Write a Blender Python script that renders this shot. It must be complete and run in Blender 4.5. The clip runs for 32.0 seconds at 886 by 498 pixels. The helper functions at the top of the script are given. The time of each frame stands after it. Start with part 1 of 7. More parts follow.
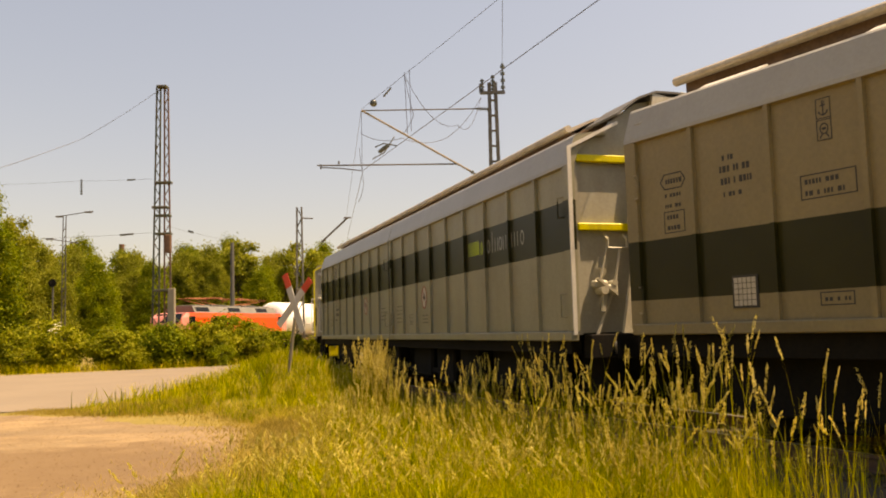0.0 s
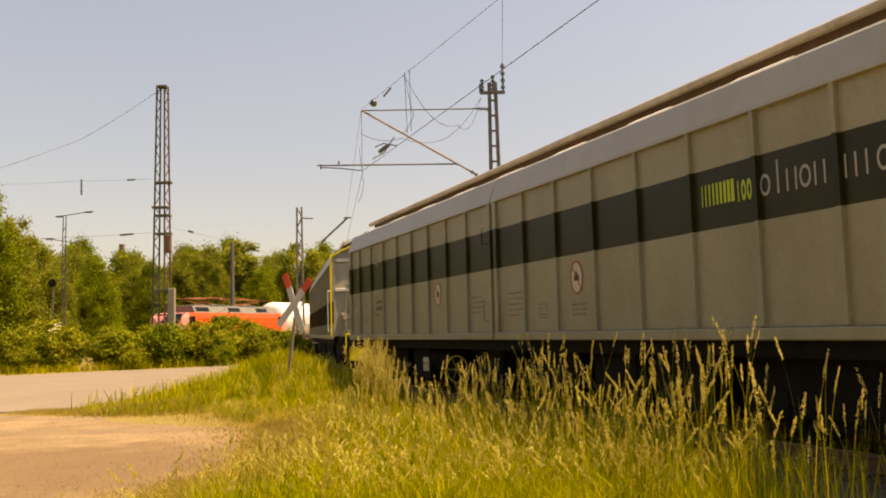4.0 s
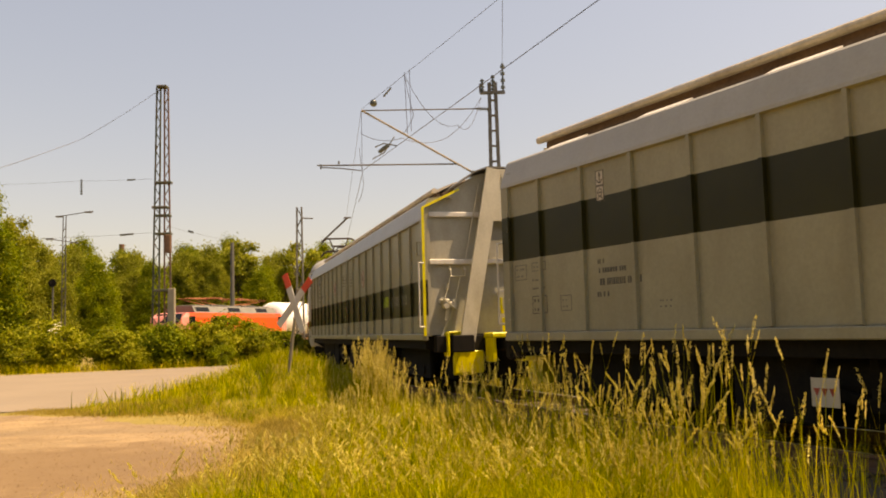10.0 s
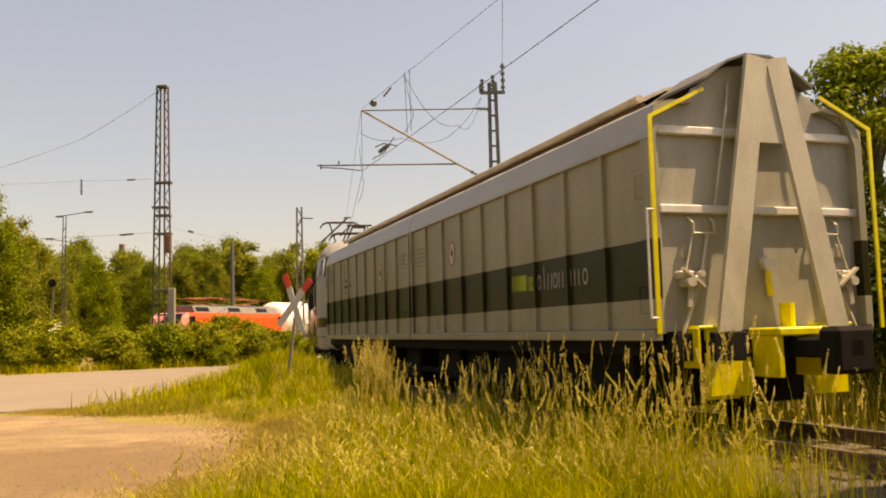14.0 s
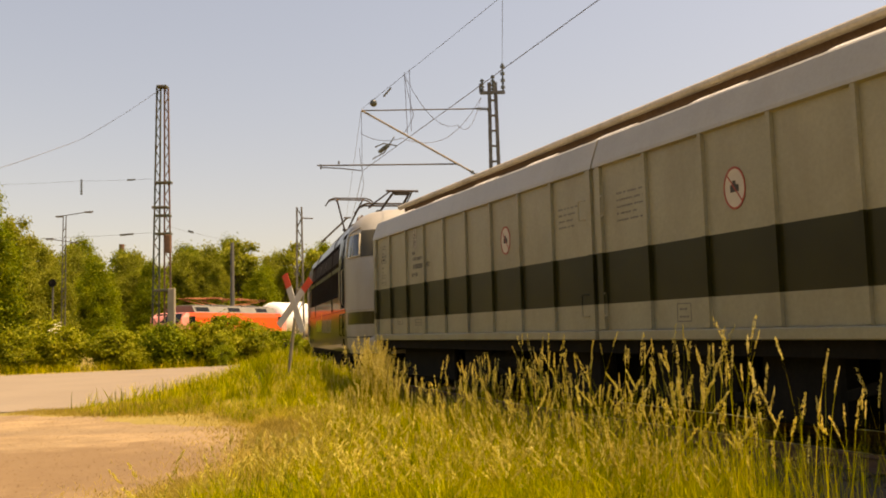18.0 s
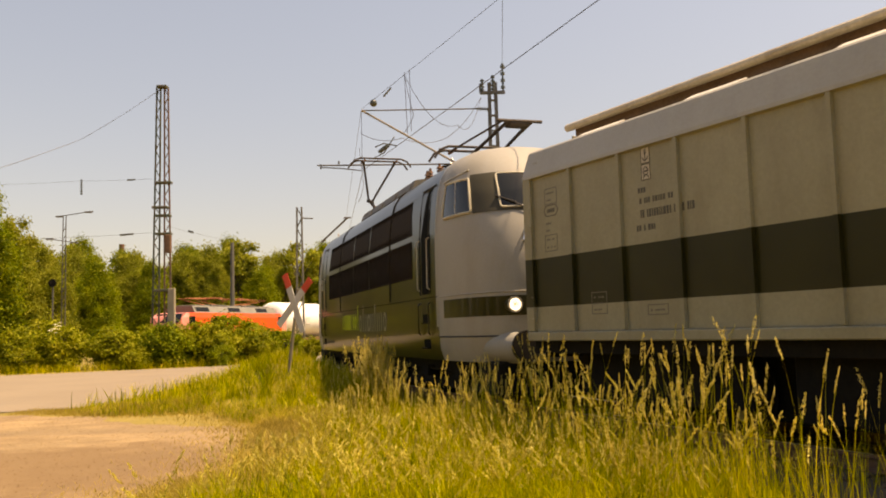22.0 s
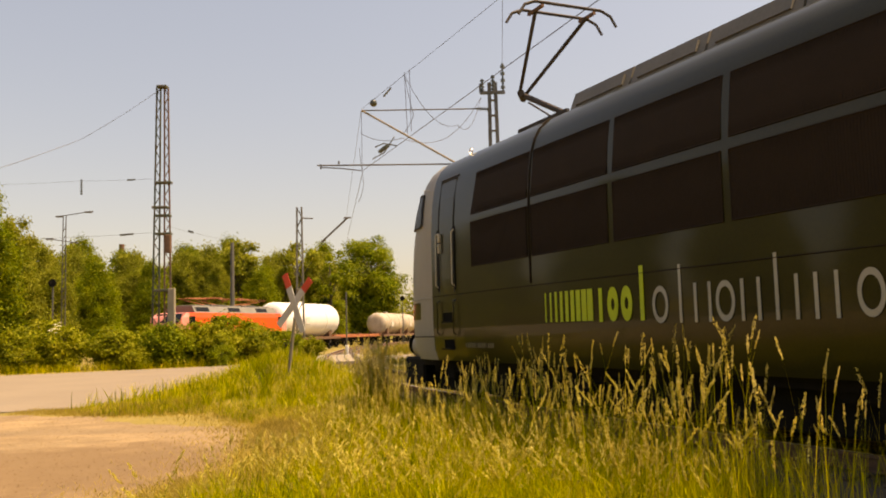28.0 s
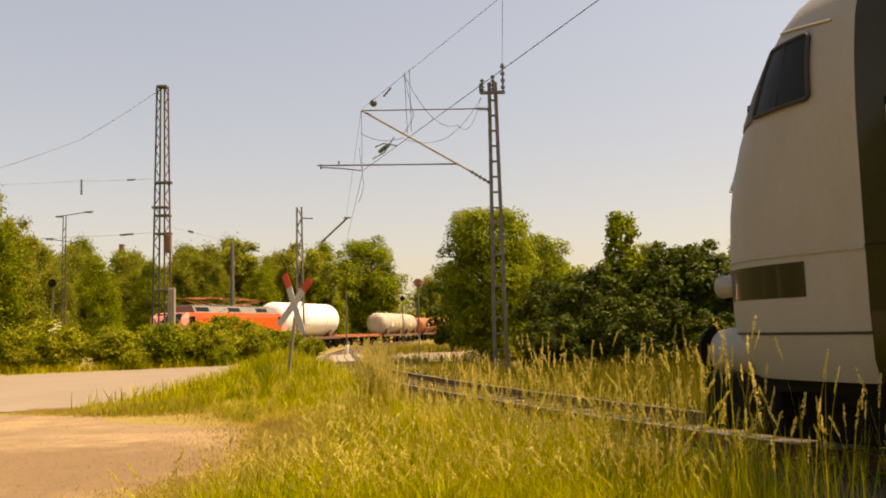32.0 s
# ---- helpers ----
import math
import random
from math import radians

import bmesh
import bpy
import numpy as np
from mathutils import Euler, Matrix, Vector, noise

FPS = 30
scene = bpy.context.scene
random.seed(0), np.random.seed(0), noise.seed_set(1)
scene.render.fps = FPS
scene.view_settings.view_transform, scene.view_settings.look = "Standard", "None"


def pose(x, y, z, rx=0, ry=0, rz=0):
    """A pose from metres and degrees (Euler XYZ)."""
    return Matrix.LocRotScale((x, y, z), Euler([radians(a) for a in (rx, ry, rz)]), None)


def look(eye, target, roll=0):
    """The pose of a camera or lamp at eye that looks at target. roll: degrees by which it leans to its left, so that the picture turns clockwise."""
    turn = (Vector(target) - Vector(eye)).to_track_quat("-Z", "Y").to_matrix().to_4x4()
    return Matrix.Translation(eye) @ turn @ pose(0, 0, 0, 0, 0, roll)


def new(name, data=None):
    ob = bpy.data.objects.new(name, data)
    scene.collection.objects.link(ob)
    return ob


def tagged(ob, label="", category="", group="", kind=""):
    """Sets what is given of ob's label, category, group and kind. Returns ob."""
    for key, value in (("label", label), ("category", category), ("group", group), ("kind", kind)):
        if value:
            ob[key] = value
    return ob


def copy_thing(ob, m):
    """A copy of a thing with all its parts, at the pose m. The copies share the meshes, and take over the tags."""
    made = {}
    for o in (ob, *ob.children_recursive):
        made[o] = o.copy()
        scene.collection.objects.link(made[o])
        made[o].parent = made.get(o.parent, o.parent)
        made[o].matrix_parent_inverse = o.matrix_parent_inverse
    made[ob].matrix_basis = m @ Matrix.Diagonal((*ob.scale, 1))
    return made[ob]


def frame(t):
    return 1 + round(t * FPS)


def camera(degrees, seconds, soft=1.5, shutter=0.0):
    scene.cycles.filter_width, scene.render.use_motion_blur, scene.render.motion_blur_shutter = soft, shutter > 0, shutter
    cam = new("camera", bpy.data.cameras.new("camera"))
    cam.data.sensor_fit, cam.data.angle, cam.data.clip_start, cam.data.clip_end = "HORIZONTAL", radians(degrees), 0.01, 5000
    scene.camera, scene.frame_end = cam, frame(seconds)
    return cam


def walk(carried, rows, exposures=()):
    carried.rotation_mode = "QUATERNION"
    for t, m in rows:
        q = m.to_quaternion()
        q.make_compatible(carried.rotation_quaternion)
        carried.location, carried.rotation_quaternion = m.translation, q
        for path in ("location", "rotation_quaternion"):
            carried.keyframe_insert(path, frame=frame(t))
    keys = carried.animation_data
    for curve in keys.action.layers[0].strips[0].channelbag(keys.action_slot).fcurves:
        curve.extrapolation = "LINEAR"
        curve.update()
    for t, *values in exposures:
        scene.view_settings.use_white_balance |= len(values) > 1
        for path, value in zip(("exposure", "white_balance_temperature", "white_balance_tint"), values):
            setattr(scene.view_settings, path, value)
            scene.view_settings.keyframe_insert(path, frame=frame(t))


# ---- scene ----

# ---------------------------------------------------------------- camera
cam = camera(53.87, 32.0, soft=1.9)
EYE = (0.0, 0.0, 1.283)
HERE = pose(*EYE, 90 + 5.336, 0, 0) @ pose(0, 0, 0, 0, 0, -1.508)
walk(cam, [(0, HERE), (32.0, HERE)], [(0, 0.76, 12600, 22.5), (32.0, 0.76, 12600, 22.5)])

# ---------------------------------------------------------------- world and sun
SUN_AZ, SUN_EL = 95.0, 64.0          # degrees: from +y towards +x, above the horizon
world = bpy.data.worlds.new("sky")
scene.world = world
world.use_nodes = True
_n, _l = world.node_tree.nodes, world.node_tree.links
sky = _n.new("ShaderNodeTexSky")
sky.sky_type, sky.sun_disc = "NISHITA", False
sky.sun_elevation, sky.sun_rotation = radians(SUN_EL), radians(SUN_AZ)
sky.air_density, sky.dust_density, sky.ozone_density = 1.0, 1.2, 1.0
# haze takes some of the glare from the lowest sky, evenly all round
_tc, _up, _fall, _haze = (_n.new("ShaderNode" + k) for k in ("TexCoord", "SeparateXYZ", "MapRange", "Mix"))
_l.new(_tc.outputs["Generated"], _up.inputs[0])
_l.new(_up.outputs[2], _fall.inputs[0])
_fall.interpolation_type = "SMOOTHSTEP"
_fall.inputs[1].default_value, _fall.inputs[2].default_value = 0.0, 0.45
_haze.data_type, _haze.blend_type = "RGBA", "MULTIPLY"
_haze.inputs[0].default_value = 1.0
_tone = _n.new("ShaderNodeMix")
_tone.data_type = "RGBA"
_tone.inputs[6].default_value, _tone.inputs[7].default_value = (0.755, 0.77, 0.875, 1), (1.12, 1.16, 1.21, 1)
_l.new(_fall.outputs[0], _tone.inputs[0])
_l.new(sky.outputs[0], _haze.inputs[6])
_l.new(_tone.outputs[2], _haze.inputs[7])
_l.new(_haze.outputs[2], _n["Background"].inputs[0])
_n["Background"].inputs[1].default_value = 0.114
sun = new("sun", bpy.data.lights.new("sun", "SUN"))
sun.data.energy, sun.data.angle, sun.data.color = 4.6, radians(0.6), (1.0, 0.945, 0.86)
_az, _el = radians(SUN_AZ), radians(SUN_EL)
sun.matrix_world = look((0, 0, 60), Vector((0, 0, 60)) - Vector((math.sin(_az) * math.cos(_el), math.cos(_az) * math.cos(_el), math.sin(_el))))


# ---------------------------------------------------------------- materials
def mat(name, col, rough=0.6, metal=0.0, vary=0.25, scale=3.0, fine=40.0, bump=0.1, coat=0.0, dirt=None, dirt_amount=0.0, emit=0.0, rand=0.0, spec=0.5):
    """A two-scale procedural surface: broad stains and fine grain over one base colour."""
    m = bpy.data.materials.new(name)
    m.use_nodes = True
    nt = m.node_tree
    n, l = nt.nodes, nt.links
    b = n["Principled BSDF"]
    tc = n.new("ShaderNodeTexCoord")
    big = n.new("ShaderNodeTexNoise")
    big.inputs["Scale"].default_value, big.inputs["Detail"].default_value = scale, 5
    small = n.new("ShaderNodeTexNoise")
    small.inputs["Scale"].default_value, small.inputs["Detail"].default_value = fine, 3
    l.new(tc.outputs["Object"], big.inputs["Vector"])
    l.new(tc.outputs["Object"], small.inputs["Vector"])
    add = n.new("ShaderNodeMath")
    add.operation = "ADD"
    l.new(big.outputs[0], add.inputs[0])
    l.new(small.outputs[0], add.inputs[1])
    rmp = n.new("ShaderNodeMapRange")
    rmp.inputs[1].default_value, rmp.inputs[2].default_value = 0.6, 1.4
    rmp.inputs[3].default_value, rmp.inputs[4].default_value = 1 - vary, 1 + vary
    l.new(add.outputs[0], rmp.inputs[0])
    mul = n.new("ShaderNodeVectorMath")
    mul.operation = "SCALE"
    mul.inputs[0].default_value = col[:3]
    src = rmp.outputs[0]
    if rand:
        info = n.new("ShaderNodeObjectInfo")
        r2 = n.new("ShaderNodeMapRange")
        r2.inputs[3].default_value, r2.inputs[4].default_value = 1 - rand, 1 + rand
        l.new(info.outputs["Random"], r2.inputs[0])
        m2 = n.new("ShaderNodeMath")
        m2.operation = "MULTIPLY"
        l.new(src, m2.inputs[0])
        l.new(r2.outputs[0], m2.inputs[1])
        src = m2.outputs[0]
    l.new(src, mul.inputs["Scale"])
    out = mul.outputs[0]
    if dirt:
        mk = n.new("ShaderNodeTexNoise")
        mk.inputs["Scale"].default_value, mk.inputs["Detail"].default_value, mk.inputs["Roughness"].default_value = scale * 2.3, 8, 0.65
        mp = n.new("ShaderNodeMapping")
        mp.inputs["Scale"].default_value = (1, 1, 0.35)
        l.new(tc.outputs["Object"], mp.inputs[0])
        l.new(mp.outputs[0], mk.inputs["Vector"])
        k = n.new("ShaderNodeMapRange")
        k.inputs[1].default_value, k.inputs[2].default_value = 0.45, 0.75
        k.inputs[4].default_value = dirt_amount
        l.new(mk.outputs[0], k.inputs[0])
        mx = n.new("ShaderNodeMix")
        mx.data_type = "RGBA"
        l.new(k.outputs[0], mx.inputs[0])
        l.new(out, mx.inputs[6])
        mx.inputs[7].default_value = (*dirt[:3], 1)
        out = mx.outputs[2]
    l.new(out, b.inputs["Base Color"])
    b.inputs["Roughness"].default_value, b.inputs["Metallic"].default_value = rough, metal
    b.inputs["Coat Weight"].default_value, b.inputs["Coat Roughness"].default_value = coat, 0.06
    b.inputs["Specular IOR Level"].default_value = spec
    if bump:
        bp = n.new("ShaderNodeBump")
        bp.inputs["Strength"].default_value, bp.inputs["Distance"].default_value = bump, 0.01
        l.new(small.outputs[0], bp.inputs["Height"])
        l.new(bp.outputs[0], b.inputs["Normal"])
    if emit:
        b.inputs["Emission Color"].default_value, b.inputs["Emission Strength"].default_value = (*col[:3], 1), emit
    return m


def band_paint(name, base, band, z0, z1, rough=0.36):
    """Grey wagon paint with a dark band between two heights of the thing, streaked with dirt."""
    m = mat(name, base, rough, 0, 0.12, 0.8, 25, 0.05, dirt=(0.16, 0.13, 0.08), dirt_amount=0.4, spec=0.3)
    nt = m.node_tree
    n, l = nt.nodes, nt.links
    b = n["Principled BSDF"]
    old = b.inputs["Base Color"].links[0].from_socket
    tc = n.new("ShaderNodeTexCoord")
    sep = n.new("ShaderNodeSeparateXYZ")
    l.new(tc.outputs["Object"], sep.inputs[0])
    masks = []
    for op, v in (("GREATER_THAN", z0), ("LESS_THAN", z1)):
        q = n.new("ShaderNodeMath")
        q.operation = op
        q.inputs[1].default_value = v
        l.new(sep.outputs[2], q.inputs[0])
        masks.append(q)
    a = n.new("ShaderNodeMath")
    a.operation = "MULTIPLY"
    l.new(masks[0].outputs[0], a.inputs[0])
    l.new(masks[1].outputs[0], a.inputs[1])
    sc = n.new("ShaderNodeTexNoise")
    sc.inputs["Scale"].default_value = 1.3
    l.new(tc.outputs["Object"], sc.inputs["Vector"])
    r = n.new("ShaderNodeMapRange")
    r.inputs[1].default_value, r.inputs[2].default_value, r.inputs[3].default_value, r.inputs[4].default_value = 0.3, 0.7, 0.8, 1.2
    l.new(sc.outputs[0], r.inputs[0])
    v = n.new("ShaderNodeVectorMath")
    v.operation = "SCALE"
    v.inputs[0].default_value = band
    l.new(r.outputs[0], v.inputs["Scale"])
    mx = n.new("ShaderNodeMix")
    mx.data_type = "RGBA"
    l.new(a.outputs[0], mx.inputs[0])
    l.new(old, mx.inputs[6])
    l.new(v.outputs[0], mx.inputs[7])
    l.new(mx.outputs[2], b.inputs["Base Color"])
    return m


GREY, DARK = (0.285, 0.272, 0.19), (0.023, 0.022, 0.004)
# browner than B and C: dirt and warm ground bounce are in the colour
M_A = band_paint("wagon_paint_a", (0.246, 0.199, 0.110), DARK, 1.57, 2.26)
M_B = band_paint("wagon_paint_b", GREY, DARK, 2.31, 2.98)
M_C = band_paint("wagon_paint_c", GREY, DARK, 1.58, 2.27)
# paler than the walls: skylight on the eaves is put into this colour
M_EAVE = mat("skylit_eave_paint", (0.345, 0.335, 0.285), 0.42, 0, 0.08, 1.0, 25, 0.03, dirt=(0.24, 0.21, 0.15), dirt_amount=0.3)
M_PEAK = mat("grey_peak_sheet", (0.13, 0.125, 0.105), 0.6, 0, 0.2, 1.5, 25, 0.1)
# lighter than the wall grey: grazing sun on the end walls painted in
M_GREY = mat("sun_lifted_grey", (0.35, 0.335, 0.265), 0.5, 0, 0.12, 1.2, 25, 0.05, dirt=(0.16, 0.13, 0.09), dirt_amount=0.4)
M_FRAME = mat("cream_frame_paint", (0.47, 0.44, 0.34), 0.5, 0, 0.12, 1.5, 30, 0.05, dirt=(0.2, 0.16, 0.10), dirt_amount=0.45)
M_SIGN = mat("faded_sign_ground", (0.46, 0.42, 0.34), 0.5, 0, 0.1, 4, 30, 0)
M_SRED = mat("faded_sign_red", (0.34, 0.05, 0.03), 0.5, 0, 0.15, 6, 30, 0)
M_WHEELY = mat("dull_yellow_paint", (0.30, 0.24, 0.03), 0.6, 0, 0.2, 4, 30, 0.05)
M_ROOF = mat("roof_sheet", (0.48, 0.43, 0.33), 0.6, 0, 0.2, 1.0, 20, 0.1, dirt=(0.2, 0.15, 0.1), dirt_amount=0.6)
M_BROWN = mat("brown_fascia", (0.16, 0.10, 0.06), 0.8, 0, 0.35, 2, 30, 0.2)
M_LIGHT = mat("white_rail_paint", (0.62, 0.60, 0.54), 0.5, 0, 0.1, 2, 30, 0.05, dirt=(0.3, 0.25, 0.2), dirt_amount=0.4)
M_YEL = mat("yellow_paint", (0.72, 0.62, 0.02), 0.45, 0, 0.15, 3, 30, 0.05, dirt=(0.2, 0.15, 0.02), dirt_amount=0.5)
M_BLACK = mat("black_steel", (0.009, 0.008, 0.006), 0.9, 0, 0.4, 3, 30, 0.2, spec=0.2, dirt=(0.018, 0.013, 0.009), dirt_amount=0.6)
M_STEEL = mat("worn_steel", (0.35, 0.33, 0.30), 0.4, 0.9, 0.2, 5, 40, 0.1)
M_RUST = mat("rusty_steel", (0.16, 0.085, 0.05), 0.8, 0.2, 0.35, 6, 50, 0.3)
M_RED = mat("red_paint", (0.62, 0.06, 0.025), 0.4, 0, 0.12, 2, 30, 0.03)
M_INK = mat("black_lettering", (0.035, 0.032, 0.026), 0.6, 0, 0.2, 10, 60, 0)
M_INKM = mat("worn_black_lettering", (0.075, 0.07, 0.055), 0.6, 0, 0.25, 10, 60, 0)
M_INKL = mat("thin_grey_lettering", (0.125, 0.118, 0.095), 0.6, 0, 0.2, 10, 60, 0)
M_INKG = mat("grey_lettering", (0.30, 0.30, 0.265), 0.45, 0, 0.1, 10, 60, 0, coat=0.4)
M_LIME = mat("lime_lettering", (0.36, 0.49, 0.02), 0.4, 0, 0.1, 10, 60, 0, coat=0.4)
M_WHITE = mat("white_enamel", (0.78, 0.77, 0.73), 0.35, 0, 0.06, 4, 40, 0.02)
M_OLIVE = mat("dark_loco_paint", (0.025, 0.023, 0.005), 0.32, 0, 0.2, 1.0, 30, 0.01, coat=0.4, spec=0.12)
M_NOSE = mat("loco_white_paint", (0.30, 0.295, 0.265), 0.55, 0, 0.07, 0.6, 30, 0.01, coat=0.03, dirt=(0.20, 0.17, 0.10), dirt_amount=0.35, spec=0.3)
M_LOUV = mat("louvre_brown", (0.020, 0.013, 0.008), 0.85, 0, 0.2, 2, 50, 0.1, spec=0.2)
M_GLASS = mat("dark_window_glass", (0.012, 0.014, 0.013), 0.08, 0, 0.05, 2, 30, 0, coat=0.2, spec=0.35)
M_RUBBER = mat("dark_rubber", (0.02, 0.02, 0.02), 0.7, 0, 0.2, 5, 40, 0.05)
M_FAINT = mat("faint_lettering", (0.10, 0.095, 0.06), 0.6, 0, 0.1, 10, 60, 0)
# near-black for flat sheets: the shade inside openings painted on the skin
M_OPENSHADE = mat("painted_opening_shade", (0.004, 0.004, 0.003), 0.9, 0, 0.1, 2, 30, 0, spec=0.1)
M_GLASSD = mat("dull_dark_pane", (0.010, 0.011, 0.010), 0.35, 0, 0.05, 2, 30, 0, spec=0.15)
M_BANDG = mat("matt_brown_grey_band", (0.055, 0.052, 0.036), 0.6, 0, 0.1, 1.5, 30, 0.02, spec=0.25)
M_LAMP = mat("lamp_glow", (1.0, 0.96, 0.85), 0.3, 0, 0.0, 1, 1, 0, emit=1.5)
M_ALU = mat("bright_bar", (0.7, 0.69, 0.66), 0.25, 0.9, 0.1, 5, 40, 0.02)


# ---------------------------------------------------------------- mesh helpers
def part(name, bm, materials, parent=None, label="", smooth=False):
    me = bpy.data.meshes.new(name)
    bmesh.ops.recalc_face_normals(bm, faces=bm.faces)
    bm.to_mesh(me)
    bm.free()
    for m in (materials if isinstance(materials, (list, tuple)) else [materials]):
        me.materials.append(m)
    if smooth:
        me.polygons.foreach_set("use_smooth", [True] * len(me.polygons))
        me.set_sharp_from_angle(angle=radians(38))
    ob = new(name, me)
    if parent:
        ob.parent = parent
    if label:
        ob["label"] = label
    return ob


def thing(name, m, label, category, group="", kind=""):
    ob = new(name)
    ob.matrix_world = m
    return tagged(ob, label, category, group, kind)


def box(bm, x0, x1, y0, y1, z0, z1, bev=0.0, mi=0):
    vs = [bm.verts.new((x, y, z)) for x in (x0, x1) for y in (y0, y1) for z in (z0, z1)]
    fs = [bm.faces.new([vs[i] for i in q]) for q in ((0, 1, 3, 2), (4, 6, 7, 5), (0, 4, 5, 1), (2, 3, 7, 6), (0, 2, 6, 4), (1, 5, 7, 3))]
    for f in fs:
        f.material_index = mi
    if bev:
        es = list({e for f in fs for e in f.edges})
        bmesh.ops.bevel(bm, geom=es, offset=bev, segments=1, affect="EDGES", material=mi)
    return bm


def rod(bm, p, q, r, seg=8, r2=None, mi=0, cap=True):
    p, q = Vector(p), Vector(q)
    d = (q - p).normalized()
    u = d.orthogonal().normalized()
    v = d.cross(u)
    r2 = r if r2 is None else r2
    rings = []
    for c, rr in ((p, r), (q, r2)):
        rings.append([bm.verts.new(c + (u * math.cos(a) + v * math.sin(a)) * rr) for a in (2 * math.pi * i / seg for i in range(seg))])
    for i in range(seg):
        bm.faces.new((rings[0][i], rings[0][(i + 1) % seg], rings[1][(i + 1) % seg], rings[1][i])).material_index = mi
    if cap:
        bm.faces.new(rings[0][::-1]).material_index = mi
        bm.faces.new(rings[1]).material_index = mi
    return bm


def tube(bm, pts, r, seg=6, mi=0):
    """One connected tube along a bent line."""
    P = [Vector(p) for p in pts]
    rings, side = [], None
    for i, p in enumerate(P):
        a = (p - P[i - 1]).normalized() if i else Vector((0, 0, 0))
        b = (P[i + 1] - p).normalized() if i + 1 < len(P) else Vector((0, 0, 0))
        d = a + b
        d = d.normalized() if d.length > 1e-6 else (b if i == 0 else a)
        if side is None:
            side = d.orthogonal().normalized()
        side = side - d * side.dot(d)
        side = side.normalized() if side.length > 1e-6 else d.orthogonal().normalized()
        up = d.cross(side)
        rings.append([bm.verts.new(p + (side * math.cos(2 * math.pi * k / seg) + up * math.sin(2 * math.pi * k / seg)) * r) for k in range(seg)])
    for a, b in zip(rings[:-1], rings[1:]):
        for k in range(seg):
            bm.faces.new((a[k], a[(k + 1) % seg], b[(k + 1) % seg], b[k])).material_index = mi
    bm.faces.new(rings[0][::-1]).material_index = mi
    bm.faces.new(rings[-1]).material_index = mi
    return bm


def beam(bm, p, q, w, h, up=(0, 0, 1), mi=0):
    """A straight bar of w by h from p to q."""
    p, q = Vector(p), Vector(q)
    d = (q - p).normalized()
    s = d.cross(Vector(up))
    s = s.normalized() if s.length > 1e-4 else d.orthogonal().normalized()
    t = s.cross(d)
    vs = [bm.verts.new(c + s * a * w / 2 + t * b * h / 2) for c in (p, q) for a, b in ((-1, -1), (1, -1), (1, 1), (-1, 1))]
    for f in ((0, 1, 2, 3), (7, 6, 5, 4), (0, 4, 5, 1), (1, 5, 6, 2), (2, 6, 7, 3), (3, 7, 4, 0)):
        bm.faces.new([vs[i] for i in f]).material_index = mi
    return bm


def extrude_x(bm, profile, x0, x1, mi=0, closed=True):
    """A profile of (y, z) drawn along x."""
    a = [bm.verts.new((x0, y, z)) for y, z in profile]
    b = [bm.verts.new((x1, y, z)) for y, z in profile]
    k = len(profile)
    for i in range(k if closed else k - 1):
        j = (i + 1) % k
        bm.faces.new((a[i], a[j], b[j], b[i])).material_index = mi
    if closed:
        bm.faces.new(a).material_index = mi
        bm.faces.new(b[::-1]).material_index = mi
    return bm


def disc(bm, c, axis, r, depth, seg=20, mi=0):
    a = Vector(axis).normalized() * depth / 2
    return rod(bm, Vector(c) - a, Vector(c) + a, r, seg, mi=mi)


def ring(bm, c, axis, r0, r1, depth, seg=24, mi=0):
    c, d = Vector(c), Vector(axis).normalized()
    u = d.orthogonal().normalized()
    v = d.cross(u)
    loops = []
    for rr, h in ((r0, -1), (r1, -1), (r1, 1), (r0, 1)):
        loops.append([bm.verts.new(c + d * h * depth / 2 + (u * math.cos(t) + v * math.sin(t)) * rr) for t in (2 * math.pi * i / seg for i in range(seg))])
    for k in range(4):
        p, q = loops[k], loops[(k + 1) % 4]
        for i in range(seg):
            bm.faces.new((p[i], p[(i + 1) % seg], q[(i + 1) % seg], q[i])).material_index = mi
    return bm


# ---------------------------------------------------------------- the line of the track
KNOTS, BENDS = (-60.0, -10.0, 40.0), (0.004025, 0.01162, 0.01535)
LINE_S = np.arange(-140, 100.01, 0.5)
LINE_K = np.interp(LINE_S, KNOTS, BENDS)
LINE_H = np.concatenate([[0], np.cumsum((LINE_K[1:] + LINE_K[:-1]) / 2 * 0.5)])
_i0 = int(np.searchsorted(LINE_S, 0))
LINE_H = LINE_H - LINE_H[_i0] + radians(-54.75)
LINE_X = np.concatenate([[0], np.cumsum((np.cos(LINE_H)[1:] + np.cos(LINE_H)[:-1]) / 4)])
LINE_Y = np.concatenate([[0], np.cumsum((np.sin(LINE_H)[1:] + np.sin(LINE_H)[:-1]) / 4)])
LINE_X, LINE_Y = LINE_X - LINE_X[_i0] + 12.153, LINE_Y - LINE_Y[_i0] - 3.973


def on_track(s, side=0.0, z=0.0):
    """The place s metres along the track, side metres to the left of it, and the heading there."""
    x, y, h = (float(np.interp(s, LINE_S, a)) for a in (LINE_X, LINE_Y, LINE_H))
    return Vector((x - side * math.sin(h), y + side * math.cos(h), z)), h


def run(t):
    """How far the train has come at t seconds."""
    q = (t - 16) / 16
    return 16 * (1.93935 * q + 0.19911 * q ** 2 + 0.11683 * q ** 3 + 0.02158 * q ** 4 - 0.07581 * q ** 5)


